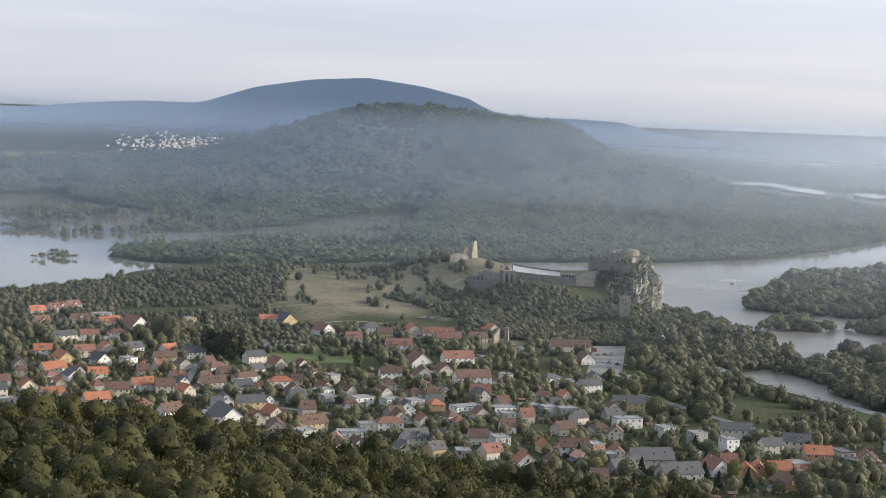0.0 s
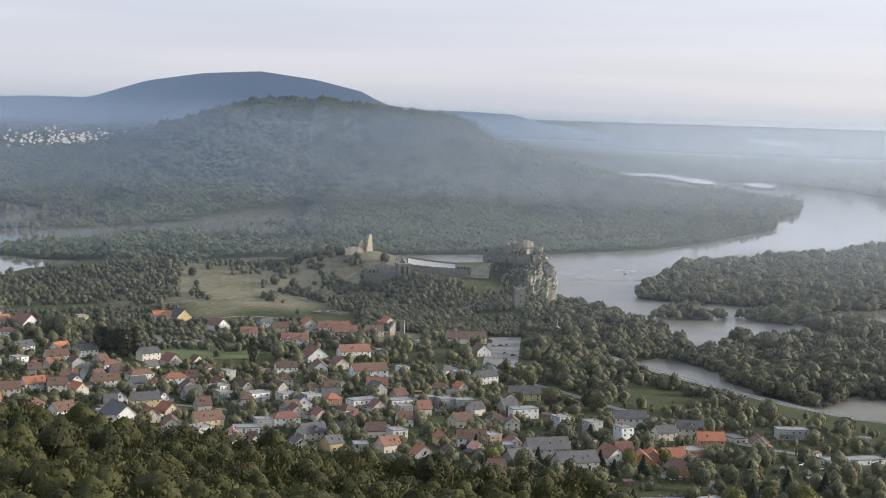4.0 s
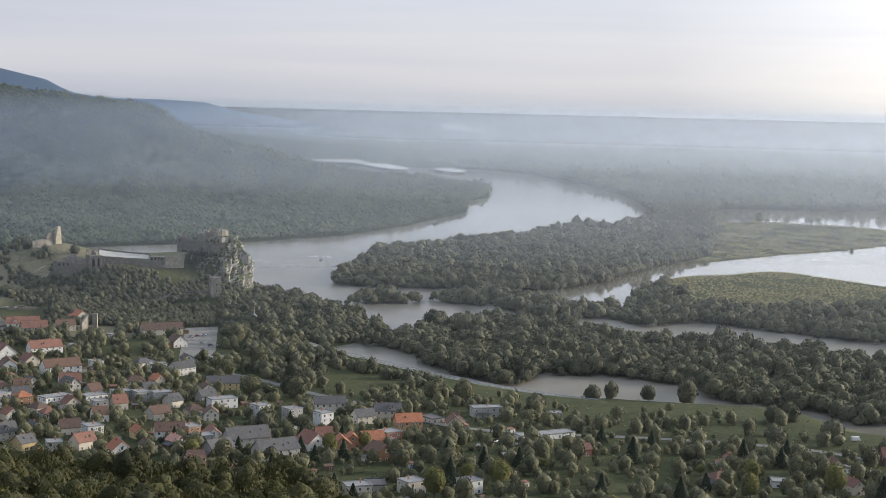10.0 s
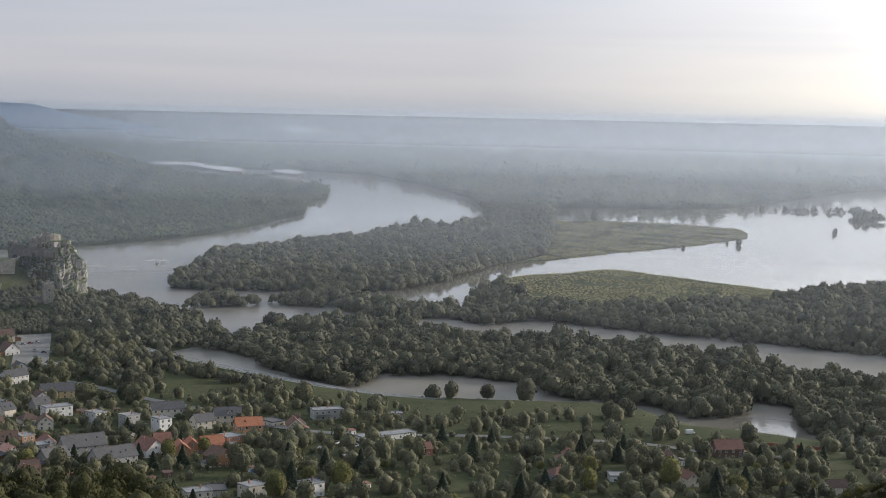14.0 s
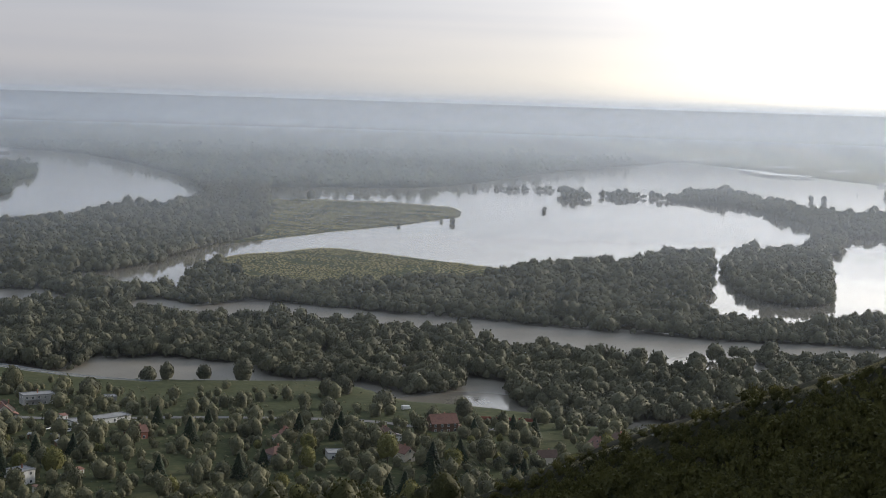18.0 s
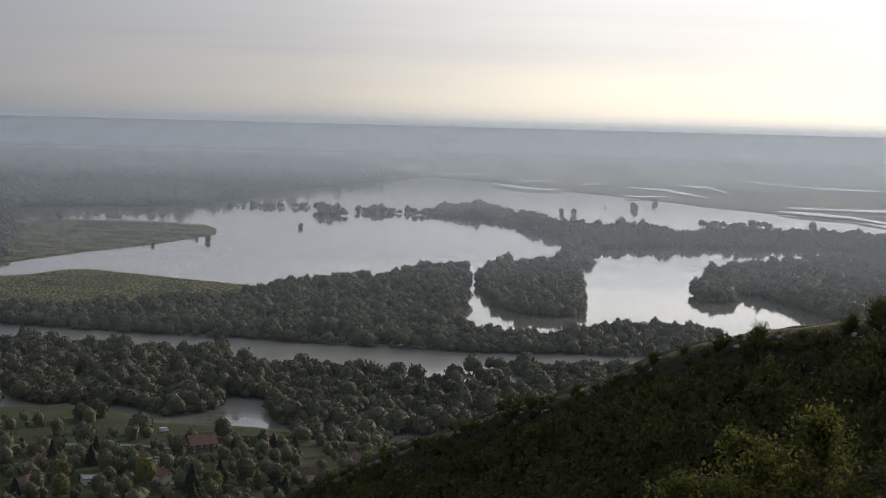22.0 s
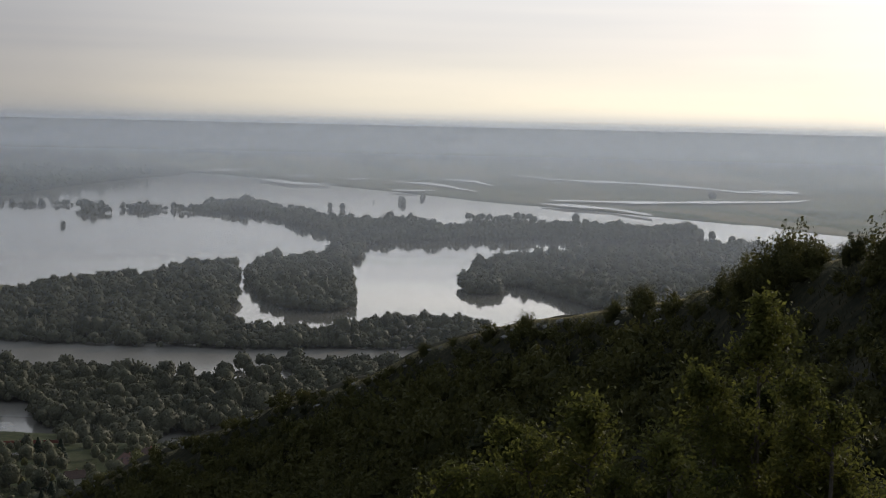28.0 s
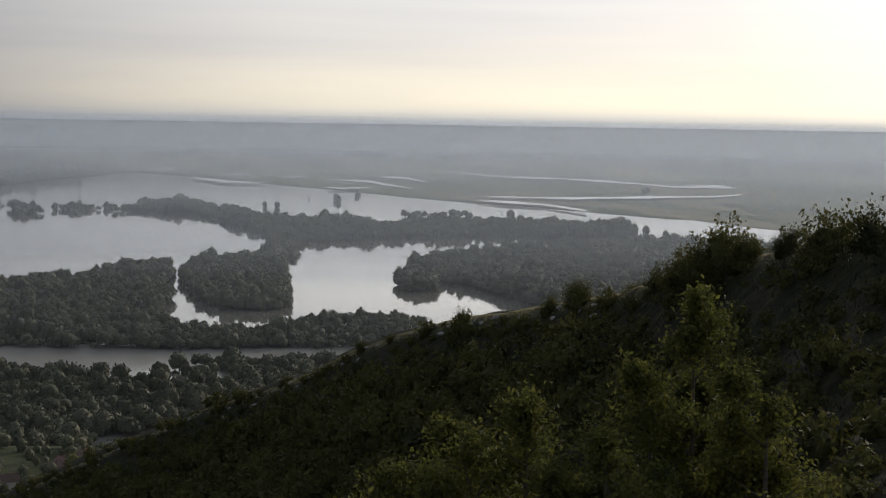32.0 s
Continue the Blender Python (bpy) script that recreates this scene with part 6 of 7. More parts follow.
sx4, sy4 = spread(crag_cover, (-620, -250, 1250, 1600), 4.2)
tagged(scatter("castle_scrub", sx4, sy4, height(sx4, sy4) - 0.4, rng.uniform(1.5, 3.8, len(sx4)), SHAPES["mid"], LEAF_WOOD), "dark dense scrub on the slope below the castle", "scrub", kind="stuff")
hx, hy = spread(hill_cover, (-1000, -60, 1000, 1780), 6.4)
tagged(scatter("castle_hill_wood", hx, hy, height(hx, hy) - 0.2, rng.uniform(2.0, 4.6, len(hx)) * np.where(np.degrees(np.arctan2(hx, hy)) < -11, 0.85, 1.15), SHAPES["mid"], LEAF_WOOD), "scrub and trees round the castle hill", "woodland", kind="stuff")

# reeds on the low islands
for key, nm in (("reed_spit", "reed_bed"), ("reed_meadow", "reed_bed")):
    x, y = spread(lambda x, y: (signed(PLAN[key], x, y) > 1) * np.clip(0.7 + wobble(x, y, 40), 0.2, 1), box_of(PLAN[key]), 4.6)
    tagged(scatter(nm, x, y, height(x, y) - 0.6, rng.uniform(1.2, 2.4, len(x)), SHAPES["far"], REED, stretch=0.8), "low yellowish-green reed bed on a flat island", "reeds", kind="stuff")

x, y = spread(lambda x, y: (signed(PLAN["reed_spit"], x, y) > 2) * (np.sin((y + 0.35 * x) / 9.0 + wobble(x, y, 90)) > 0.86) * np.clip(0.75 + wobble(x, y, 45, 4.0), 0, 1), box_of(PLAN["reed_spit"]), 6.0)
tagged(scatter("reed_hedge", x, y, height(x, y) - 0.4, rng.uniform(1.8, 3.4, len(x)), SHAPES["far"], LEAF_WOOD), "dark willow scrub in rows along the reed spit", "scrub", kind="stuff")

# bushes dotted over the castle meadow
for x, y, s in MEADOW_BUSHES:
    tree(x, y, s, WOOD_CROWNS, "dark round bush on the castle meadow", "meadow bushes", name="bush", low=-0.3)
for x, y, s in BIG_TREES:
    tree(x, y, s, CROWNS, "broad dark lime tree above the roofs", "large village trees", low=-0.15)

# ---- castle ----


def wall_run(bm, pts, thick, h0, top_noise, seed, base=6.0):
    """A broken wall along a line; points carry a height over the ground."""
    q = random.Random(seed)
    fine = []
    for (x0, y0, h0_), (x1, y1, h1_) in zip(pts, pts[1:]):
        n = max(1, int(math.hypot(x1 - x0, y1 - y0) / 1.6))
        fine += [(x0 + (x1 - x0) * i / n, y0 + (y1 - y0) * i / n, h0_ + (h1_ - h0_) * i / n) for i in range(n)]
    fine.append(pts[-1])
    rows = []
    for i, (x, y, h) in enumerate(fine):
        a, b = fine[max(0, i - 1)], fine[min(len(fine) - 1, i + 1)]
        t = Vector((b[0] - a[0], b[1] - a[1], 0)).normalized()
        s = Vector((t.y, -t.x, 0)) * thick / 2
        g = h0 if h0 is not None else H(x, y)
        zt = g + max(0.3, h + q.uniform(-top_noise, top_noise))
        j = q.uniform(-0.15, 0.15)
        rows.append([bm.verts.new((x + s.x * k + j, y + s.y * k + j, z)) for k, z in ((-1.15, g - base), (-1, zt), (1, zt + q.uniform(-0.2, 0.2)), (1.15, g - base))])
    for a, b in zip(rows, rows[1:]):
        for k in range(3):
            bm.faces.new((a[k], a[k + 1], b[k + 1], b[k]))
    bm.faces.new(rows[0][::-1])
    bm.faces.new(rows[-1])
    return bm


# the crag: stacked rings with clefts, steepest towards the river


def crag():
    bm = bmesh.new()
    n, rings = 72, 34
    g = []
    for k in range(rings + 1):
        u = k / rings
        z = -3 + 65 * u
        row = []
        for i in range(n):
            a = 6.2832 * i / n
            c, s = math.cos(a), math.sin(a)
            steep = max(0, math.cos(a + 0.55)) ** 0.7
            r0 = 28 + 26 * (1 - steep) * (1 - u) ** 1.3 + 4 * (1 - u)
            r1 = 17 + 3 * math.sin(3 * a)
            r = r0 + (r1 - r0) * u ** (2.4 if steep > 0.3 else 1.0)
            p = Vector((c * 1.6, s * 1.6, z * 0.028))
            cleft = noise.turbulence(p * 1.5, 4, False, noise_basis="PERLIN_ORIGINAL") * 6.5
            fine_ = noise.noise(Vector((c * 9, s * 9, z * 0.12))) * 2.2 + noise.noise(Vector((c * 22, s * 22, z * 0.3))) * 1.0
            r = r - cleft + fine_ + 3
            row.append(bm.verts.new((c * r, s * r * 0.85, z + fine_ * 0.4)))
        g.append(row)
    for k in range(rings):
        for i in range(n):
            bm.faces.new((g[k][i], g[k][(i + 1) % n], g[k + 1][(i + 1) % n], g[k + 1][i]))
    cap = bm.verts.new((0, 0, 64))
    for i in range(n):
        bm.faces.new((g[-1][i], g[-1][(i + 1) % n], cap))
    return bm


def crag_build(add, link):
    geo = add("ShaderNodeNewGeometry")
    tc = add("ShaderNodeTexCoord").outputs["Object"]
    mp = add("ShaderNodeMapping", Vector=tc)
    mp.inputs["Scale"].default_value = (1, 1, 0.35)
    a = add("ShaderNodeTexNoise", Vector=mp.outputs[0], Scale=0.12, Detail=8.0, Roughness=0.65).outputs["Fac"]
    b = add("ShaderNodeTexNoise", Vector=mp.outputs[0], Scale=0.9, Detail=6.0).outputs["Fac"]
    f = math_node(add, link, "ADD", math_node(add, link, "MULTIPLY", a, 0.55), math_node(add, link, "MULTIPLY", b, 0.45))
    rock = ramp_node(add, link, f, [(0.36, (0.10, 0.094, 0.083)), (0.47, (0.25, 0.236, 0.212)), (0.62, (0.42, 0.396, 0.355))])
    up = add("ShaderNodeSeparateXYZ", Vector=geo.outputs["Normal"]).outputs["Z"]
    moss = ramp_node(add, link, math_node(add, link, "ADD", up, math_node(add, link, "MULTIPLY", a, 0.6)), [(0.5, (0, 0, 0)), (0.68, (1, 1, 1))])
    green = ramp_node(add, link, b, [(0.35, (0.035, 0.05, 0.02)), (0.65, (0.10, 0.115, 0.05))])
    col = mix_node(add, link, moss, rock, green)
    p = add("ShaderNodeBsdfPrincipled", Base_Color=col, Roughness=0.95)
    bn = add("ShaderNodeBump", Height=b, Strength=0.9, Distance=1.2)
    link(bn.outputs[0], p.inputs["Normal"])
    return p.outputs[0]


rock = new("castle_crag", mesh_of("castle_crag", crag(), material("cliff limestone", crag_build)))
put(rock, CX, CY, 0)
tagged(rock, "sheer pale limestone crag above the river", "cliff", kind="structure")

castle = new("upper_castle")
put(castle, CX, CY, 0)
tagged(castle, "ruined pale stone castle crowning the crag", "castle")
# scrub clinging to the landward side of the crag
cv = np.zeros(len(rock.data.vertices) * 3)
rock.data.vertices.foreach_get("co", cv)
cn = np.zeros(len(rock.data.vertices) * 3)
rock.data.vertices.foreach_get("normal", cn)
cv, cn = cv.reshape(-1, 3), cn.reshape(-1, 3)
cling = (cn[:, 2] > 0.02) & (cv[:, 0] < 8 + 8 * rng.normal(size=len(cv))) & (cv[:, 2] > 4) & (cv[:, 2] < 58) & (rng.uniform(size=len(cv)) < 0.8)
cs = cv[cling] + [CX, CY, -1.0]
tagged(scatter("crag_scrub", cs[:, 0], cs[:, 1], cs[:, 2], rng.uniform(1.0, 2.6, len(cs)), SHAPES["mid"], LEAF_WOOD), "dark scrub clinging to the crag", "scrub", kind="stuff")

ring = [(-17.8, -6.4, 1.7), (-14.1, -10.4, 2.8), (-10.4, -13.6, 2.5), (-5.9, -14.4, 5.3), (-1.5, -15.2, 5.5), (2.2, -13.6, 6.7), (5.9, -11.2, 6.9), (8.9, -8.0, 6.7), (10.4, -3.2, 5.5), (5.9, 6.4, 5.0), (-3.0, 9.6, 5.5), (-11.8, 6.4, 3.4), (-17.8, -6.4, 1.7)]
for k, (pa, pb) in enumerate(zip(ring, ring[1:])):
    part("curtain_wall", wall_run(bmesh.new(), [pa, pb], 2.2, 62, 1.0, 40 + k, 7), STONE, castle, "pale upper ring wall")
for k, (pa, pb) in enumerate((((-34, -14, 6), (-26, -20, 6)), ((-26, -20, 6), (-14, -24, 5)), ((-14, -24, 5), (0, -25, 4)), ((0, -25, 4), (12, -21, 4)))):
    part("lower_wall", wall_run(bmesh.new(), [pa, pb], 1.8, 54 - k * 0.5, 0.9, 60 + k, 5), STONE_DARK, castle, "grey lower ring wall")
bm = bmesh.new()
wall_run(bm, [(-36, -13, 9), (-31, -17, 9.5), (-28, -12, 9), (-33, -8, 8), (-36, -13, 9)], 1.4, 53, 0.8, 4, 7)
part("bastion", bm, STONE_DARK, castle, "square corner bastion with a dark opening")
bm = bmesh.new()
box(bm, -33.6, -32.2, -16.6, -15.0, 56, 59)
part("opening", bm, GLASS, castle, "dark opening")
for k, (pa, pb) in enumerate((((-11, -6, 5), (-6, -8, 7.5)), ((-4, -8, 7.5), (2, -7, 8.5)), ((2, -7, 7), (5, 2, 5.5)))):
    part("palace_wall", wall_run(bmesh.new(), [pa, pb], 1.6, 62, 1.5, 70 + k, 4), STONE, castle, "broken inner palace wall")

# square tower at the foot of the crag
tx, ty = polar(-12.46, 1430)
tower = new("square_tower")
put(tower, tx, ty, 15, radians(24))
tagged(tower, "square pale stone tower leaning on the crag", "tower")
bm = bmesh.new()
box(bm, -4.6, 4.6, -4.6, 4.6, -8, 17.0)
part("wall", bm, STONE, tower)
for px, py in ((-3.8, -4.2), (0, -4.2), (3.8, -4.2), (4.2, 0), (4.2, 3.8), (-4.2, 0), (-4.2, 3.8), (0, 4.2)):
    b2 = bmesh.new()
    box(b2, px - 0.9, px + 0.9, py - 0.5, py + 0.5, 17.0, 18.3)
    part("merlon", b2, STONE, tower)
for z in (4, 10):
    b2 = bmesh.new()
    box(b2, -0.5, 0.5, -4.72, -4.5, z, z + 1.6)
    part("slit_window", b2, GLASS, tower, "dark slit window")

# ramp wall up to the tower
x0, y0 = polar(-15.9, 1365)
x1, y1 = polar(-13.9, 1440)
x2, y2 = polar(-12.7, 1428)
wall = new("ramp_wall", mesh_of("ramp_wall", wall_run(bmesh.new(), [(x0, y0, 2.6), (x1, y1, 4.6), (x2, y2, 5.6)], 1.6, None, 0.3, 8), STONE_DARK))
tagged(wall, "low stone wall climbing to the tower", "wall")

# middle castle: courtyard, gate with arches, long walls
mx, my = polar(-15.75, 1500)
court = new("castle_courtyard")
cz = H(mx, my)
put(court, mx, my, 42, radians(15.6))
tagged(court, "bright gravel courtyard held by stone walls", "courtyard")
bm = bmesh.new()
n = 18
lo = [bm.verts.new((-23 + 46 * i / n, -8, 2.0 - 3.0 * i / n)) for i in range(n + 1)]
hi = [bm.verts.new((-23 + 46 * i / n, 10, 7.5 - 5.0 * (i / n) ** 0.7)) for i in range(n + 1)]
for i in range(n):
    bm.faces.new((lo[i], lo[i + 1], hi[i + 1], hi[i]))
part("terrace", bm, GRAVEL, court, "pale sloping gravel terrace")
bm = bmesh.new()
wall_run(bm, [(-24, -8.5, 3.2), (0, -8.5, 1.4), (24, -8.5, 0.2)], 1.4, 0, 0.25, 9, 9)
part("retaining_wall", bm, STONE_DARK, court)
bm = bmesh.new()
wall_run(bm, [(-24, 10.5, 9.0), (-8, 10.5, 6.5), (24, 10.5, 4.0)], 1.2, 0, 0.2, 10, 9)
part("parapet", bm, STONE_DARK, court)
bm = bmesh.new()
box(bm, 23, 38, -7, 1, -9, 2.4)
part("store_house", bm, STONE_DARK, court, "grey block at the terrace end")
for i in range(4):
    b2 = bmesh.new()
    box(b2, 25 + i * 3.2, 26.4 + i * 3.2, -7.15, -6.9, -0.6, 1.4)
    part("opening", b2, GLASS, court, "dark opening")
bm = bmesh.new()
wall_run(bm, [(38, -4, 1), (48, -2, 3.2), (56, 0, 6)], 1.6, 0, 0.6, 21, 9)
part("link_wall", bm, STONE, court)

gate = new("arched_gate")
gx_, gy_ = polar(-16.75, 1488)
put(gate, gx_, gy_, 37.5, radians(17))
tagged(gate, "ruined gate house with two tall arches", "gate")
bm = bmesh.new()
for px0, px1 in ((-6, -3.6), (-0.8, 0.8), (3.6, 6)):
    box(bm, px0, px1, -3, 3, -8, 8)
for cx in (-2.2, 2.2):
    for i in range(6):
        a0, a1 = math.pi * i / 6, math.pi * (i + 1) / 6
        r = 1.5
        ngon(bm, [(cx + r * math.cos(a1), -3, 4.5 + r * math.sin(a1)), (cx + r * math.cos(a0), -3, 4.5 + r * math.sin(a0)), (cx + r * math.cos(a0), -3, 8), (cx + r * math.cos(a1), -3, 8)][::-1])
box(bm, -6, 6, -2.8, 3, 6.0, 8.6)
part("arch_wall", bm, STONE, gate)
bm = bmesh.new()
wall_run(bm, [(-6, 0, 8), (-9, 0, 10), (-8, 4, 13), (-4, 6, 14), (0, 6, 11)], 1.6, 0, 1.0, 11, 8)
part("gable_wall", bm, STONE_DARK, gate, "tall broken gable wall")
bm = bmesh.new()
wall_run(bm, [(-9, 0, 6), (-16, 2, 7), (-22, 4, 9.5), (-30, 8, 5)], 1.6, 0, 1.1, 12, 8)
part("side_wall", bm, STONE, gate)
bm = bmesh.new()
wall_run(bm, [(-8, -4, 1.0), (-20, -5, 1.6), (-34, -4, 3.2), (-38, 2, 3.6)], 1.4, 0, 0.6, 13, 9)
part("outer_wall", bm, STONE_DARK, gate)
for i in range(3):
    b2 = bmesh.new()
    box(b2, -34 + i * 4, -32.6 + i * 4, -5.6, -5.2, -0.8, 1.4)
    part("opening", b2, GLASS, gate, "dark opening")

# tower stump on the meadow hill
sx_, sy_ = polar(-18.1, 1603)
sz_ = H(sx_, sy_)
stump = new("tower_ruin")
put(stump, sx_, sy_, sz_, radians(58), 1.15, 1.15, 1.1)
tagged(stump, "tall sunlit tower fragment on the grassy hill", "tower ruin")
bm = bmesh.new()
prof = [(0, -3.4, 3.4), (3, -3.2, 3.3), (7, -2.6, 3.0), (11, -2.0, 2.6), (14, -1.2, 2.4), (17, -0.4, 1.8)]
rings = [[bm.verts.new(p) for p in ((a, -1.6, z - 1), (b, -1.6, z - 1), (b, 1.6, z - 1), (a, 1.6, z - 1))] for z, a, b in prof]
for r0, r1 in zip(rings, rings[1:]):
    for i in range(4):
        bm.faces.new((r0[i], r0[(i + 1) % 4], r1[(i + 1) % 4], r1[i]))
bm.faces.new(rings[-1])
part("tower_wall", bm, SUNLIT_STONE, stump, "pale sunlit masonry")
bm = bmesh.new()
wall_run(bm, [(-4, 1, 9), (-7, 2, 10.5), (-10, 2, 8), (-12, 1, 4)], 1.5, 0, 0.8, 14, 3)
part("broken_wall", bm, STONE_DARK, stump)
bm = bmesh.new()
wall_run(bm, [(-8, -3, 1.5), (-15, -2, 4.5), (-19, -1, 5), (-26, 1, 3)], 1.2, 0, 0.5, 15, 3)
part("low_wall", bm, STONE, stump)

# wall stubs above the village
wx_, wy_ = polar(-16.9, 1290)
stub = new("wall_stubs")
put(stub, wx_, wy_, H(wx_, wy_), radians(17))
tagged(stub, "two pale stone wall stubs at the meadow's edge", "wall ruin")
bm = bmesh.new()
wall_run(bm, [(-8, -6, 6), (-5, -2, 9.5), (-3, 2, 11)], 2.0, 0, 0.6, 16, 4)
part("wall_stub", bm, STONE, stub)
bm = bmesh.new()
wall_run(bm, [(1, 3, 12), (5, 2, 12)], 2.4, 0, 0.5, 17, 4)
part("wall_stub", bm, STONE, stub)
bm = bmesh.new()
wall_run(bm, [(-10, -6, 2), (-30, -3, 2.2), (-62, 4, 2)], 1.4, 0, 0.3, 18, 4)
part("field_wall", bm, STONE_DARK, stub)

# excavated foundations in the meadow
ex, ey = polar(-19.4, 1385)
dig = new("foundations")
put(dig, ex, ey, H(ex, ey), radians(19))
tagged(dig, "dark excavated foundations in the meadow", "ruin")
for k, pts in enumerate(([(-16, -3, 1.6), (-6, -6, 1.8), (6, -5, 1.6), (16, -2, 1.4)], [(-16, -3, 1.6), (-10, 6, 1.5), (2, 8, 1.5), (16, -2, 1.4)], [(-6, -6, 1.5), (-3, 7, 1.5)], [(5, -5, 1.5), (6, 6, 1.4)])):
    part("foundation_wall", wall_run(bmesh.new(), pts, 1.3, 0, 0.3, 30 + k, 3), STONE_DARK, dig)

# footpaths over the meadow
ribbon("footpath", [polar(-24.5, 1330), polar(-23.0, 1370), polar(-21.5, 1360), polar(-19.6, 1320), polar(-17.2, 1300)], 3.0, DIRT, "pale trodden footpath over the meadow", "path", lift=0.2)
ribbon("footpath", [polar(-26, 1420), polar(-22.5, 1450), polar(-20.0, 1500), polar(-18.5, 1540)], 2.5, DIRT, "faint trodden path up the hill", "path", lift=0.2)

# ---- helicopter over the river ----
PAINT = surface("white aircraft paint", [(0.62, 0.62, 0.60), (0.74, 0.74, 0.72)], 0.8, 0.35, 0.0, spec=0.5)
hx_, hy_ = polar(-8.6, 1300)
heli = new("helicopter")
put(heli, hx_, hy_, 190 - 1300 * math.tan(radians(5.6)), radians(108))
tagged(heli, "white transport helicopter hovering over the river", "helicopter")
bm = bmesh.new()
prof = [(-5.5, 0.25, 0.35, 0.9), (-4.0, 0.75, 0.85, 0.3), (-2.0, 1.15, 1.25, 0.0), (1.5, 1.2, 1.3, 0.0), (4.0, 1.2, 1.25, -0.05), (5.4, 1.0, 1.0, -0.2), (6.4, 0.55, 0.6, -0.35), (6.8, 0.15, 0.2, -0.4)]
prev = None
for x, ry, rz, cz_ in prof:
    ring = [bm.verts.new((x, ry * math.cos(6.2832 * i / 14), cz_ + rz * math.sin(6.2832 * i / 14))) for i in range(14)]
    if prev:
        for i in range(14):
            bm.faces.new((prev[i], prev[(i + 1) % 14], ring[(i + 1) % 14], ring[i]))
    else:
        bm.faces.new(ring[::-1])
    prev = ring
bm.faces.new(prev)
body = part("fuselage", bm, PAINT, heli)
bm = bmesh.new()
rod(bm, (-5.0, 0, 0.9), (-12.3, 0, 1.35), 0.55, 0.2, 10)
part("tail_boom", bm, PAINT, heli)
bm = bmesh.new()
for f in (((-12.6, 1.2), (-11.6, 1.2), (-12.7, 3.5), (-13.6, 3.5)),):
    for sgn in (-0.12, 0.12):
        ngon(bm, [(x, sgn, z) for x, z in (f if sgn > 0 else f[::-1])])
    for (xa, za), (xb, zb) in zip(f, f[1:] + f[:1]):
        ngon(bm, [(xa, -0.12, za), (xb, -0.12, zb), (xb, 0.12, zb), (xa, 0.12, za)])
part("tail_fin", bm, PAINT, heli)
bm = bmesh.new()
box(bm, -3.2, 2.2, -0.65, 0.65, 1.1, 1.95, 0, 0.25)
part("engine_housing", bm, PAINT, heli)
bm = bmesh.new()
rod(bm, (0, 0, 1.9), (0, 0, 2.7), 0.22, 0.16, 10)
mast = part("rotor_mast", bm, STEEL, heli)
for i in range(5):
    a = 6.2832 * i / 5 + 0.3
    b2 = bmesh.new()
    c, s = math.cos(a), math.sin(a)
    for t0, t1 in ((0.3, 10.4),):
        vs = [b2.verts.new((c * t - s * w, s * t + c * w, 2.65 - 0.004 * t * t + z)) for t in (t0, t1) for w in (-0.26, 0.26) for z in (-0.03, 0.03)]
        for q in ((0, 2, 6, 4), (1, 5, 7, 3), (0, 4, 5, 1), (2, 3, 7, 6), (0, 1, 3, 2), (4, 6, 7, 5)):
            b2.faces.new([vs[k] for k in q])
    part("rotor_blade", b2, STEEL, heli)
for i in range(3):
    a = 6.2832 * i / 3 + 0.2
    part("tail_rotor_blade", rod(bmesh.new(), (-13.1, 0.35, 3.3), (-13.1 + 1.8 * math.cos(a), 0.35, 3.3 + 1.8 * math.sin(a)), 0.1, 0.06, 5), STEEL, heli)
bm = bmesh.new()
for sgn in (-1, 1):
    box(bm, 4.3, 5.6, sgn * 0.72 - 0.3, sgn * 0.72 + 0.3, 0.15, 0.75, 0, 0.12)
part("cockpit_window", bm, GLASS, heli, "dark cockpit glazing")
for px, py in ((4.0, 0.0), (-1.6, -1.9), (-1.6, 1.9)):
    b2 = bmesh.new()
    rod(b2, (px, py - 0.15, -1.75), (px, py + 0.15, -1.75), 0.42, 0.42, 12)
    part("wheel", b2, RUBBER, heli)
    part("wheel_strut", rod(bmesh.new(), (px, py * 0.5, -0.9), (px, py, -1.75), 0.08, 0.06, 6), STEEL, heli)

# ---- vehicles, sheds and garden things ----
CARP = {k: surface(k + " car paint", [tuple(q * 0.9 for q in c), c], 0.6, 0.3, 0.0, spec=0.5) for k, c in {"white": (0.72, 0.72, 0.72), "silver": (0.45, 0.46, 0.48), "red": (0.35, 0.04, 0.03), "dark": (0.05, 0.055, 0.07)}.items()}


def car(x, y, turn, paint, van=False):
    top = new("van" if van else "car")
    put(top, x, y, H(x, y) + 0.32, radians(turn))
    tagged(top, "%s %s parked on the ground" % (paint, "delivery van" if van else "car"), "van" if van else "car", "parked vehicles")
    bm = bmesh.new()
    if van:
        box(bm, -2.7, 2.0, -1.0, 1.0, 0.35, 2.5, 0, 0.12)
        box(bm, 2.0, 2.9, -0.98, 0.98, 0.35, 1.3, 0, 0.12)
    else:
        box(bm, -2.1, 2.1, -0.85, 0.85, 0.3, 0.95, 0, 0.12)
    part("body", bm, CARP[paint], top)
    bm = bmesh.new()
    if van:
        box(bm, 2.0, 2.5, -0.9, 0.9, 1.3, 2.2, 0, 0.1)
    else:
        box(bm, -1.5, 0.9, -0.75, 0.75, 0.95, 1.45, 0, 0.18)
    part("cabin_glass", bm, GLASS, top)
    for wx2 in (-1.4, 1.4):
        for wy2 in (-0.85, 0.85):
            part("wheel", rod(bmesh.new(), (wx2, wy2 - 0.1, 0.32), (wx2, wy2 + 0.1, 0.32), 0.33, 0.33, 10), RUBBER, top)


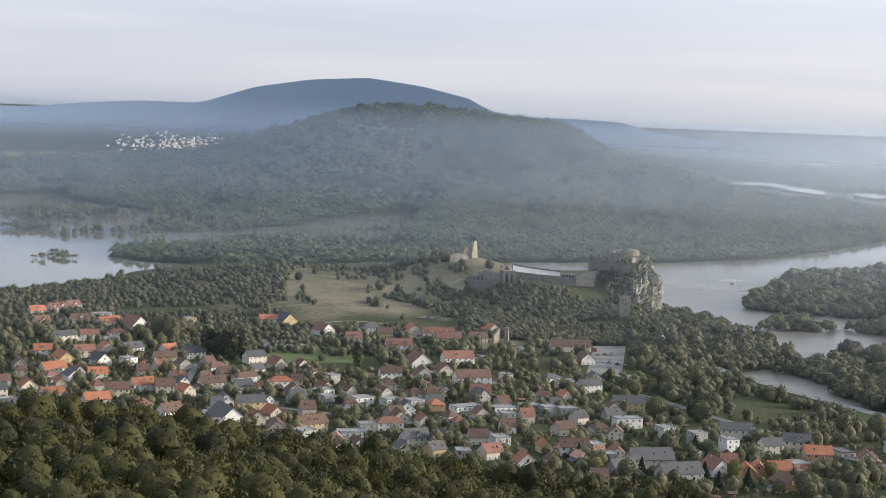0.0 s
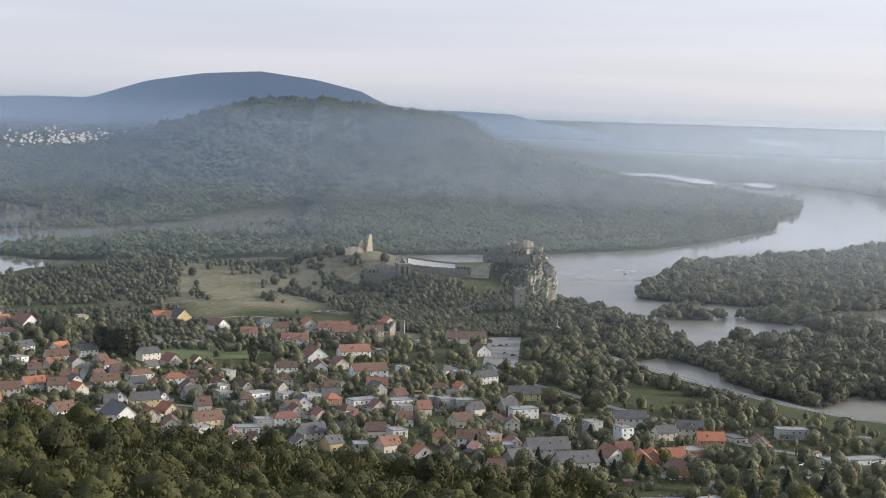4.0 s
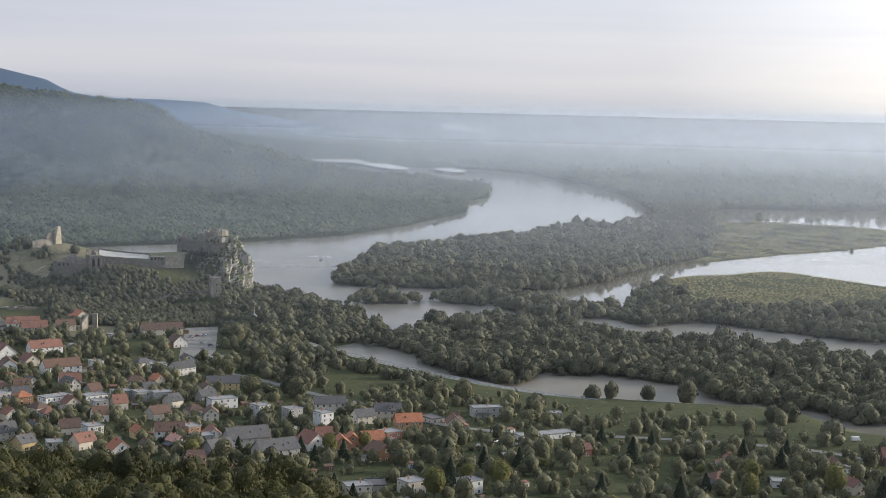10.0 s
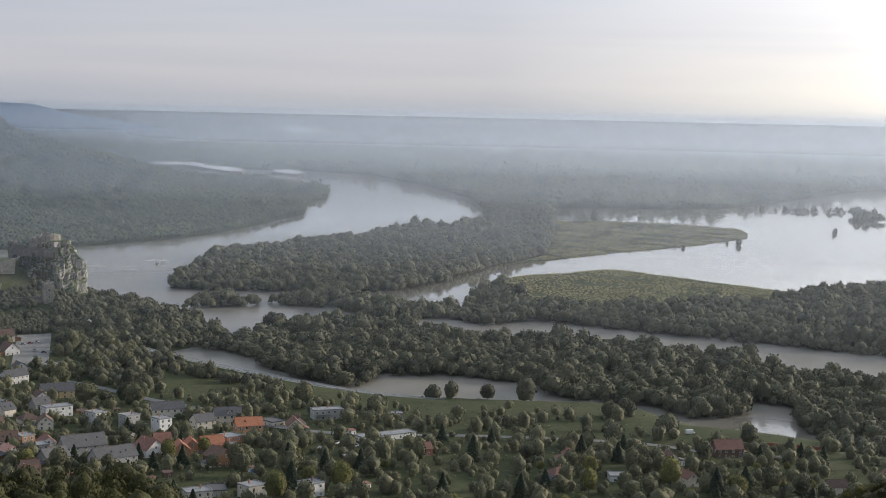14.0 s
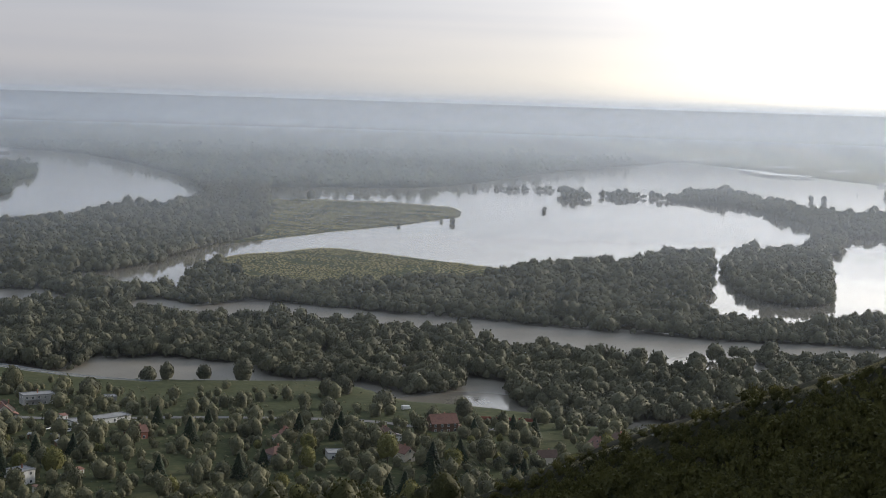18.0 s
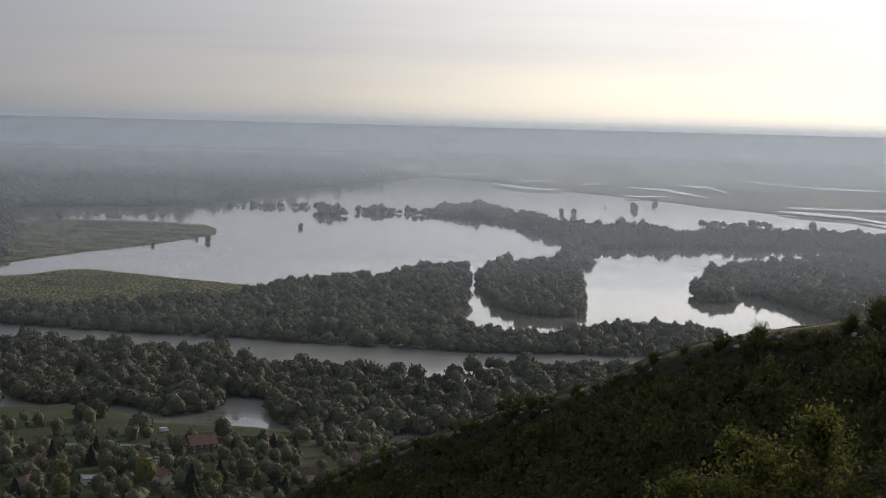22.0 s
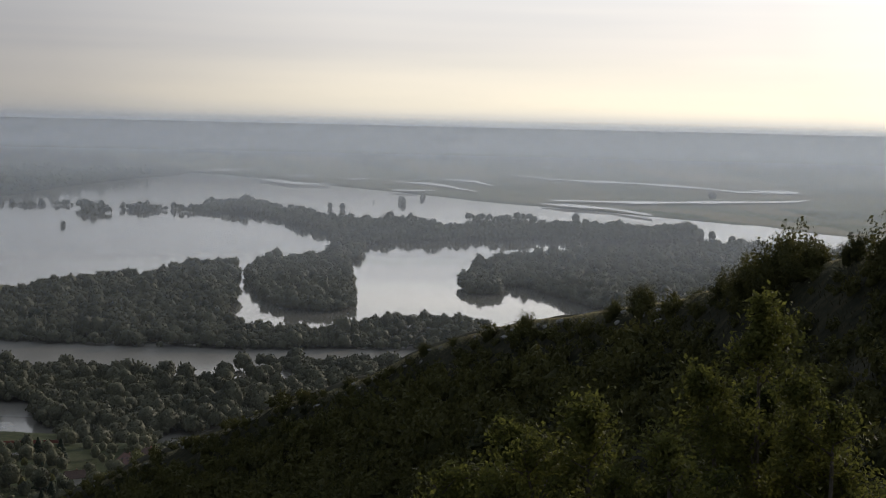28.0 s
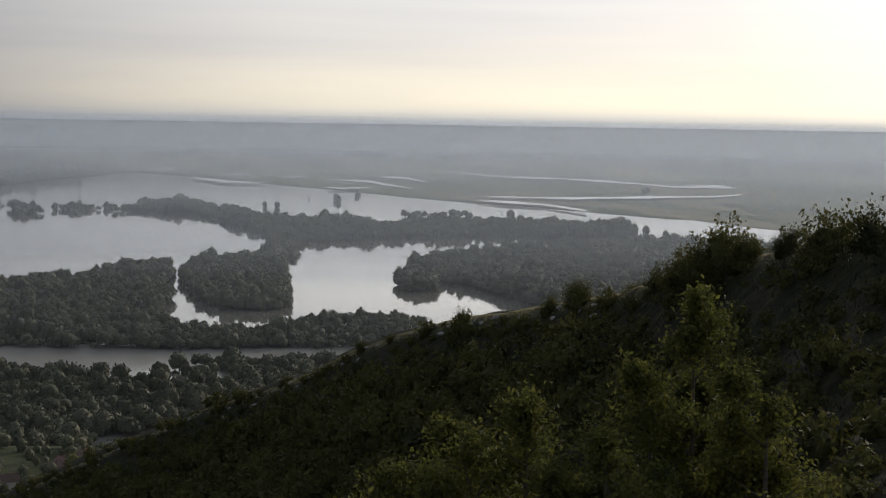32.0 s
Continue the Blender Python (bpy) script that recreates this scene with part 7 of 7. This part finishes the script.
for t in ((172, 874, 20, "white", True), (-17, 812, 70, "white", False), (-28, 818, 60, "white", False), (-232, 1184, 10, "silver", False), (-228, 1196, 10, "dark", False), (-262, 1170, 30, "dark", False), (-270, 1176, 30, "white", False), (-250, 1222, 0, "dark", False), (-243, 1224, 0, "silver", False), (162, 868, 30, "silver", False), (-330, 1245, 0, "white", True), (-48, 690, 50, "white", False), (-286, 1206, 20, "silver", False), (-282, 1212, 20, "red", False), (-278, 1218, 20, "white", False), (-255, 1172, 30, "silver", False), (-246, 1168, 30, "red", False), (-238, 1230, 0, "white", False), (-232, 1206, 100, "dark", False)):
    car(*t)

# pale dome tent beside the crag
dx_, dy2 = polar(-11.02, 1335)
dome = new("dome_tent")
put(dome, dx_, dy2, H(dx_, dy2), 0)
tagged(dome, "white domed tent among the trees below the crag", "tent")
bm = bmesh.new()
bmesh.ops.create_uvsphere(bm, u_segments=16, v_segments=10, radius=1.0)
bmesh.ops.scale(bm, vec=(3.2, 3.2, 7), verts=bm.verts)
part("canopy", bm, ROOFS["white"], dome)
part("mast", rod(bmesh.new(), (0, 0, 6), (0, 0, 13), 0.12, 0.08, 6), STEEL, dome)

# blue garden canopy
bx_, by_ = polar(-4.96, 735)
can = new("garden_canopy")
put(can, bx_, by_, H(bx_, by_), radians(20))
tagged(can, "small blue tent roof on four poles", "canopy")
bm = bmesh.new()
for a, b in (((-2.2, -2.2), (2.2, -2.2)), ((2.2, -2.2), (2.2, 2.2)), ((2.2, 2.2), (-2.2, 2.2)), ((-2.2, 2.2), (-2.2, -2.2))):
    tri_slab(bm, (*a, 2.3), (*b, 2.3), (0, 0, 3.8), 0.04)
part("roof", bm, surface("blue canopy cloth", [(0.03, 0.09, 0.32), (0.06, 0.15, 0.45)], 1.0, 0.8, 0.1), can)
for px, py in ((-2.1, -2.1), (2.1, -2.1), (2.1, 2.1), (-2.1, 2.1)):
    part("pole", rod(bmesh.new(), (px, py, -0.3), (px, py, 2.3), 0.04, 0.04, 6), STEEL, can)

# red freight wagons behind the gardens
RUST = surface("rust red wagon paint", [(0.16, 0.05, 0.035), (0.26, 0.09, 0.06)], 0.8, 0.7, 0.2)
for i in range(3):
    wx3, wy3 = 208 + i * 13.5, 838 - i * 2.5
    wag = new("freight_wagon")
    put(wag, wx3, wy3, H(wx3, wy3) + 0.2, radians(-10))
    tagged(wag, "rust-red low freight wagon", "wagon", "wagons")
    part("bed", box(bmesh.new(), -6, 6, -1.4, 1.4, 0.9, 1.3), RUST, wag)
    for q in ((-6, 6, -1.45, -1.3), (-6, 6, 1.3, 1.45)):
        part("side_board", box(bmesh.new(), *q, 1.3, 2.3), RUST, wag)
    for px in (-4.2, -2.6, 2.6, 4.2):
        part("axle", rod(bmesh.new(), (px, -1.0, 0.45), (px, 1.0, 0.45), 0.45, 0.45, 10), RUBBER, wag)

# rows of the garden plots
vx, vy = polar(13.6, 735)
for r in range(9):
    for c in range(2):
        bx2 = vx + (r - 4) * 2.6
        bed = new("garden_row", mesh_from("garden_row", (lambda v: (v[0] * np.array([0.6, 7.0, 0.9]), v[1]))(crown_shape(1, 50, 0.8, 0.2)), LEAF_GARDEN))
        put(bed, bx2, vy + c * 18, H(bx2, vy + c * 18) - 0.2)
        tagged(bed, "long green row of a garden plot", "garden bed", "garden rows")

# ---- slope by the lookout ----


def ray_at(az, el, d):
    x, y = polar(az, d)
    return x, y, EYE_Z + d * math.tan(radians(el))


def spray_shape(twigs, leaves, leaf, tall=1.0, level=1, least=0.55, most=1.2, heart=0.52):
    """An open bush of unit radius: a small dark heart and leafy twigs of uneven length."""
    v, f = ico(level)
    core = v * (heart + 0.1 * rng.normal(size=len(v)))[:, None]
    d = rng.normal(size=(twigs, 3))
    d[:, 2] = np.abs(d[:, 2]) * 0.9 + 0.05
    d /= np.linalg.norm(d, axis=1)[:, None]
    reach = rng.uniform(least, most, twigs)
    k = np.repeat(np.arange(twigs), leaves)
    n = len(k)
    c = d[k] * (reach[k] * rng.uniform(0.35, 1.0, n) ** 0.6)[:, None] + rng.normal(size=(n, 3)) * 0.07
    nn = rng.normal(size=(n, 3)) + d[k] * 0.8
    nn /= np.linalg.norm(nn, axis=1)[:, None]
    u = np.cross(nn, rng.normal(size=(n, 3)))
    u /= np.linalg.norm(u, axis=1)[:, None]
    w = np.cross(nn, u)
    s = (leaf * rng.uniform(0.5, 1.2, n))[:, None]
    p = np.stack([c - u * s, c + w * s * 0.6, c + u * s, c - w * s * 0.6], 1).reshape(-1, 3)
    q = np.arange(n) * 4 + len(core)
    v = np.concatenate([core, p])
    v[:, 2] = (v[:, 2] + 0.3) * tall
    return v, np.concatenate([f, np.stack([q, q + 1, q + 2], -1), np.stack([q, q + 2, q + 3], -1)])


# wood on the shoulder below
SLOPE_SHAPES = [spray_shape(60, 6, 0.10, 1.3, 1, 0.78, 1.08, 0.70) if k % 3 == 0 else dome_shape(2, 8, 220, 0.08, 1.1, sink=-0.5, deep=0.5) for k in range(12)]


def shoulder(x, y):
    d, a = np.hypot(x, y), np.degrees(np.arctan2(x, y))
    cd = np.interp(a, AZ_TAB, CREST_D)
    return ((a > -39) & (a < 13) & (d > np.where(a < -5, 195, 300)) & (d < cd + 28)) * np.where(a < -3, 1.0, 0.7)


wx5, wy5 = spread(shoulder, (-300, 120, 140, 440), 5.0, 0.49)
tagged(scatter("slope_wood", wx5, wy5, height(wx5, wy5) + 3.0, 2.2 + 2.4 * rng.uniform(0, 1, len(wx5)) ** 1.6, SLOPE_SHAPES, LEAF_WARM), "sunlit oak wood covering the slope below", "woodland", kind="stuff")

# scrub on the open slope
BUSH_SHAPES = [spray_shape(38, 7, 0.135, 1.1) for _ in range(10)]


def scrub(x, y):
    d, a = np.hypot(x, y), np.degrees(np.arctan2(x, y))
    cd = np.interp(a, AZ_TAB, CREST_D)
    inner = np.clip((cd - d - np.where(a < 26, -5.0, 0.3)) / 5, 0, 1)
    return ((a > 11) & (a < 56) & (d > 34)) * inner * np.clip(1.0 + wobble(x, y, 13, 2.0) * 0.5, 0.4, 1)


sx5, sy5 = spread(scrub, (0, 200, 0, 320), 2.3, 0.49)
sd5 = np.hypot(sx5, sy5)
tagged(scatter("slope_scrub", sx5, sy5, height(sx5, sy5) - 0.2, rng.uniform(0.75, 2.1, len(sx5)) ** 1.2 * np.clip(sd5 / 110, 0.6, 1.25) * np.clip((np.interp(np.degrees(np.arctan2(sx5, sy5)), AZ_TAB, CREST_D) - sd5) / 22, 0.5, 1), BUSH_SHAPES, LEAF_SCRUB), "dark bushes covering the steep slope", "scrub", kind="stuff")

BUSH_MESH = [mesh_from("crown", spray_shape(95, 22, 0.055, 1.15, 2), LEAF_SCRUB) for _ in range(5)]
BUSH_STEM = mesh_of("trunk", limbs(bmesh.new(), 0.7, 0.05, 0.4, 5, 77), BARK)
for az, el, d, s, tall in ((42.4, -3.25, 116, 2.6, 1.05), (41.2, -4.3, 121, 2.0, 0.9), (43.3, -3.7, 112, 1.7, 0.9), (44.8, -3.4, 106, 1.2, 1.0), (46.2, -2.7, 98, 2.2, 1.1), (47.8, -2.4, 95, 2.4, 1.1), (49.5, -2.4, 92, 2.5, 1.1),
                           (32.95, -6.75, 178, 1.0, 0.9), (37.2, -5.55, 148, 1.6, 1.0), (39.3, -5.65, 138, 1.3, 0.9), (40.3, -5.0, 128, 1.8, 0.9), (26.5, -9.3, 228, 1.3, 0.9), (36.2, -6.2, 154, 0.9, 0.8), (29.2, -8.0, 206, 0.9, 0.7), (22.6, -11.2, 254, 1.1, 0.8)):
    x, y = polar(az, d)
    z = EYE_Z + d * math.tan(radians(el)) - s * tall * 1.55
    b = new("bush")
    put(b, x, y, min(z, H(x, y)), dice.uniform(0, 6), s, s, s * tall)
    b.scale[2] = max(0.4, (EYE_Z + d * math.tan(radians(el)) - b.location[2]) / 1.5)
    b.scale[0] = b.scale[1] = max(s, b.scale[2] * 0.8)
    tagged(b, "dark dense bush on the ridge against the water", "bush", "ridge bushes")
    part("trunk", BUSH_STEM, None, b)
    part("crown", dice.choice(BUSH_MESH), None, b)
    for sgn in (-1, 1):
        put(part("side_growth", dice.choice(BUSH_MESH), None, b), sgn * 0.55, dice.uniform(-0.3, 0.3), -0.35, dice.uniform(0, 6), 0.8, 0.8, 0.7)

# dry grass and pale stones along the crest
gaz2 = rng.uniform(17, 47, 22000)
gcd = np.interp(gaz2, AZ_TAB, CREST_D) + np.abs(rng.normal(size=22000)) * -1.5 + 0.5
gx3, gy3 = gcd * np.sin(np.radians(gaz2)), gcd * np.cos(np.radians(gaz2))
gz3 = height(gx3, gy3)
lean = rng.normal(size=(22000, 2)) * 0.14
hgt = rng.uniform(0.05, 0.24, 22000) * np.clip(0.6 + wobble(gx3, gy3, 6.0), 0.1, 1.3)
gw = rng.uniform(0.03, 0.08, 22000)
ang = rng.uniform(0, 3.14, 22000)
v = np.stack([np.stack([gx3 - gw * np.cos(ang), gy3 - gw * np.sin(ang), gz3 - 0.1], -1), np.stack([gx3 + gw * np.cos(ang), gy3 + gw * np.sin(ang), gz3 - 0.1], -1), np.stack([gx3 + lean[:, 0], gy3 + lean[:, 1], gz3 + hgt], -1)], 1).reshape(-1, 3)
me = bpy.data.meshes.new("ridge_grass")
fill(me, v, np.arange(66000).reshape(-1, 3))
me.materials.append(foliage("dry grass blades", (0.26, 0.23, 0.12), (0.46, 0.41, 0.25), 0.5, 0.3))
tagged(new("ridge_grass", me), "dry pale grass along the ridge", "grass", kind="stuff")
ux = rng.uniform(12, 54, 16000)
ud = np.interp(ux, AZ_TAB, CREST_D) * rng.uniform(0.3, 1.0, 16000) ** 0.7
ugx, ugy = ud * np.sin(np.radians(ux)), ud * np.cos(np.radians(ux))
ugz = height(ugx, ugy)
ul = rng.normal(size=(16000, 2)) * 0.12
uw, ua, uh = rng.uniform(0.02, 0.06, 16000), rng.uniform(0, 3.14, 16000), rng.uniform(0.15, 0.4, 16000)
v = np.stack([np.stack([ugx - uw * np.cos(ua), ugy - uw * np.sin(ua), ugz - 0.1], -1), np.stack([ugx + uw * np.cos(ua), ugy + uw * np.sin(ua), ugz - 0.1], -1), np.stack([ugx + ul[:, 0], ugy + ul[:, 1], ugz + uh], -1)], 1).reshape(-1, 3)
me = bpy.data.meshes.new("slope_grass")
fill(me, v, np.arange(48000).reshape(-1, 3))
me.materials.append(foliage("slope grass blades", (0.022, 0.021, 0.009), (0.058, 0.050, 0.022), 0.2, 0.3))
tagged(new("slope_grass", me), "rough grass tufts between the bushes", "grass", kind="stuff")
LIME = surface("white ridge limestone", [(0.15, 0.145, 0.13), (0.27, 0.26, 0.235), (0.40, 0.385, 0.35)], 1.5, 0.95, 0.8)
ROCKS = []
for k in range(4):
    bm = bmesh.new()
    bmesh.ops.create_icosphere(bm, subdivisions=2, radius=1.0)
    for vv in bm.verts:
        vv.co *= 1 + 0.35 * noise.noise(vv.co * 1.3 + Vector((k * 7, 0, 0)))
        vv.co.z *= 0.55
    ROCKS.append(mesh_of("rock", bm, LIME))
for k in range(70):
    az = dice.uniform(17, 38)
    d = np.interp(az, AZ_TAB, CREST_D) - 5 * dice.random() ** 2
    x, y = polar(az, float(d))
    r = new("rock", dice.choice(ROCKS))
    put(r, x, y, H(x, y) - 0.08, dice.uniform(0, 6), dice.uniform(0.2, 0.8), dice.uniform(0.2, 0.5), dice.uniform(0.3, 0.7))
    tagged(r, "pale weathered limestone on the ridge", "rock", "ridge stones")

# young trees right below the lookout: stem, boughs, single leaves


def young_tree(x, y, top_z, h, width, leaves, seed):
    q = random.Random(seed)
    g = np.random.default_rng(seed)
    t = new("young_tree")
    put(t, x, y, top_z - h)
    tagged(t, "slender young tree with yellow-green leaves", "tree", "young trees")
    bm = bmesh.new()
    rod(bm, (0, 0, -2.5), (0.1, 0.05, h * 0.3), 0.11, 0.09, 7)
    tips = []
    leaders = [(0.0, 0.0, h, 0.62)] + [(width * q.uniform(0.35, 0.62) * math.cos(a), width * q.uniform(0.35, 0.62) * math.sin(a), h * q.uniform(0.6, 0.84), 0.5) for a in (q.uniform(0, 6.283) for _ in range(4))]
    for lx, ly, lz, share in leaders:
        rod(bm, (0.1, 0.05, h * 0.28), (lx * 0.7, ly * 0.7, lz * 0.6), 0.07, 0.045, 6)
        rod(bm, (lx * 0.7, ly * 0.7, lz * 0.59), (lx, ly, lz * 0.98), 0.045, 0.01, 5)
        for i in range(26):
            u = q.uniform(0.12, 0.97)
            k = min(1.0, u / 0.6)
            base = Vector((lx * 0.7 * k + lx * 0.3 * max(0, u - 0.6) / 0.4, ly * 0.7 * k + ly * 0.3 * max(0, u - 0.6) / 0.4, lz * u))
            a = q.uniform(0, 6.283)
            reach = (width * share * (1 - u) ** 0.8 + 0.1) * q.uniform(0.35, 1.3)
            tip = base + Vector((math.cos(a) * reach, math.sin(a) * reach, reach * q.uniform(0.35, 1.1)))
            tip.z = min(tip.z, lz * 1.0)
            rod(bm, base, tip, 0.025, 0.006, 4)
            tips.append((base, tip))
    part("trunk", bm, BARK, t)
    n = int(leaves * 1.7)
    idx = g.integers(0, len(tips), n)
    u = g.uniform(0.1, 1.08, n) ** 0.5
    p0 = np.array([a[:] for a, _ in tips])[idx]
    p1 = np.array([b[:] for _, b in tips])[idx]
    c = p0 + (p1 - p0) * u[:, None] + g.normal(size=(n, 3)) * 0.15
    top_n = n // 30
    c[:top_n] = np.stack([g.normal(size=top_n) * 0.1, g.normal(size=top_n) * 0.1, h * g.uniform(0.82, 1.0, top_n)], -1)
    nn = g.normal(size=(n, 3)) + [0, 0, 0.6]
    nn /= np.linalg.norm(nn, axis=1)[:, None]
    a = np.cross(nn, g.normal(size=(n, 3)))
    a /= np.linalg.norm(a, axis=1)[:, None]
    b = np.cross(nn, a)
    s = g.uniform(0.022, 0.046, n)[:, None]
    v = np.stack([c - a * s * 1.5, c + b * s * 0.8 + nn * s * 0.2, c + a * s * 1.5, c - b * s * 0.8 + nn * s * 0.2], 1).reshape(-1, 3)
    k = np.arange(n) * 4
    me = bpy.data.meshes.new("leaves")
    fill(me, v, np.stack([k, k + 1, k + 2, k + 3], -1))
    me.materials.append(LEAF_YELLOW)
    part("leaves", me, None, t)


for az, el, d, h, width, leaves, seed in ((41.5, -5.9, 27, 6.0, 2.5, 15000, 1), (35.4, -10.2, 25, 4.0, 2.3, 10000, 2), (32.6, -11.0, 26, 3.6, 2.1, 8000, 3), (44.2, -9.6, 26, 4.0, 1.9, 5000, 4), (38.4, -11.2, 24, 3.2, 1.9, 6000, 6), (30.0, -12.8, 27, 3.0, 1.6, 3500, 7)):
    x, y, z = ray_at(az, el, d)
    young_tree(x, y, z, h, width, leaves, seed)

# distant town at the foot of the far hill
tv, tf, base = [], [], 0
cube = np.array([(-1, -1, 0), (1, -1, 0), (1, 1, 0), (-1, 1, 0), (-1, -1, 1), (1, -1, 1), (1, 1, 1), (-1, 1, 1), (-1, 0, 1.5), (1, 0, 1.5)], float)
cf = np.array([(0, 1, 5), (0, 5, 4), (1, 2, 6), (1, 6, 5), (2, 3, 7), (2, 7, 6), (3, 0, 4), (3, 4, 7), (4, 5, 9), (4, 9, 8), (7, 8, 9), (7, 9, 6), (4, 8, 7), (5, 6, 9)])
for k in range(170):
    a = -28.9 + 1.15 * dice.gauss(0, 1)
    d = 5950 + 95 * dice.gauss(0, 1)
    x, y = polar(a, d)
    z = H(x, y)
    w, dd, hh, r = dice.uniform(2.5, 5.5), dice.uniform(2.5, 4), dice.uniform(2.5, 4.5), dice.uniform(0, 3)
    p = cube * [w, dd, hh]
    q = np.stack([p[:, 0] * math.cos(r) - p[:, 1] * math.sin(r) + x, p[:, 0] * math.sin(r) + p[:, 1] * math.cos(r) + y, p[:, 2] + z], -1)
    fx, fy, fz, _ = fold(q[:, 0], q[:, 1], q[:, 2])
    tv.append(np.stack([fx, fy, fz], -1))
    tf.append(cf + base)
    base += len(cube)
me = bpy.data.meshes.new("distant_town")
fill(me, np.concatenate(tv), np.concatenate(tf))
me.materials.append(WALLS["cream"])
tagged(new("distant_town", me), "pale houses of a far town below the hill", "town", kind="stuff")
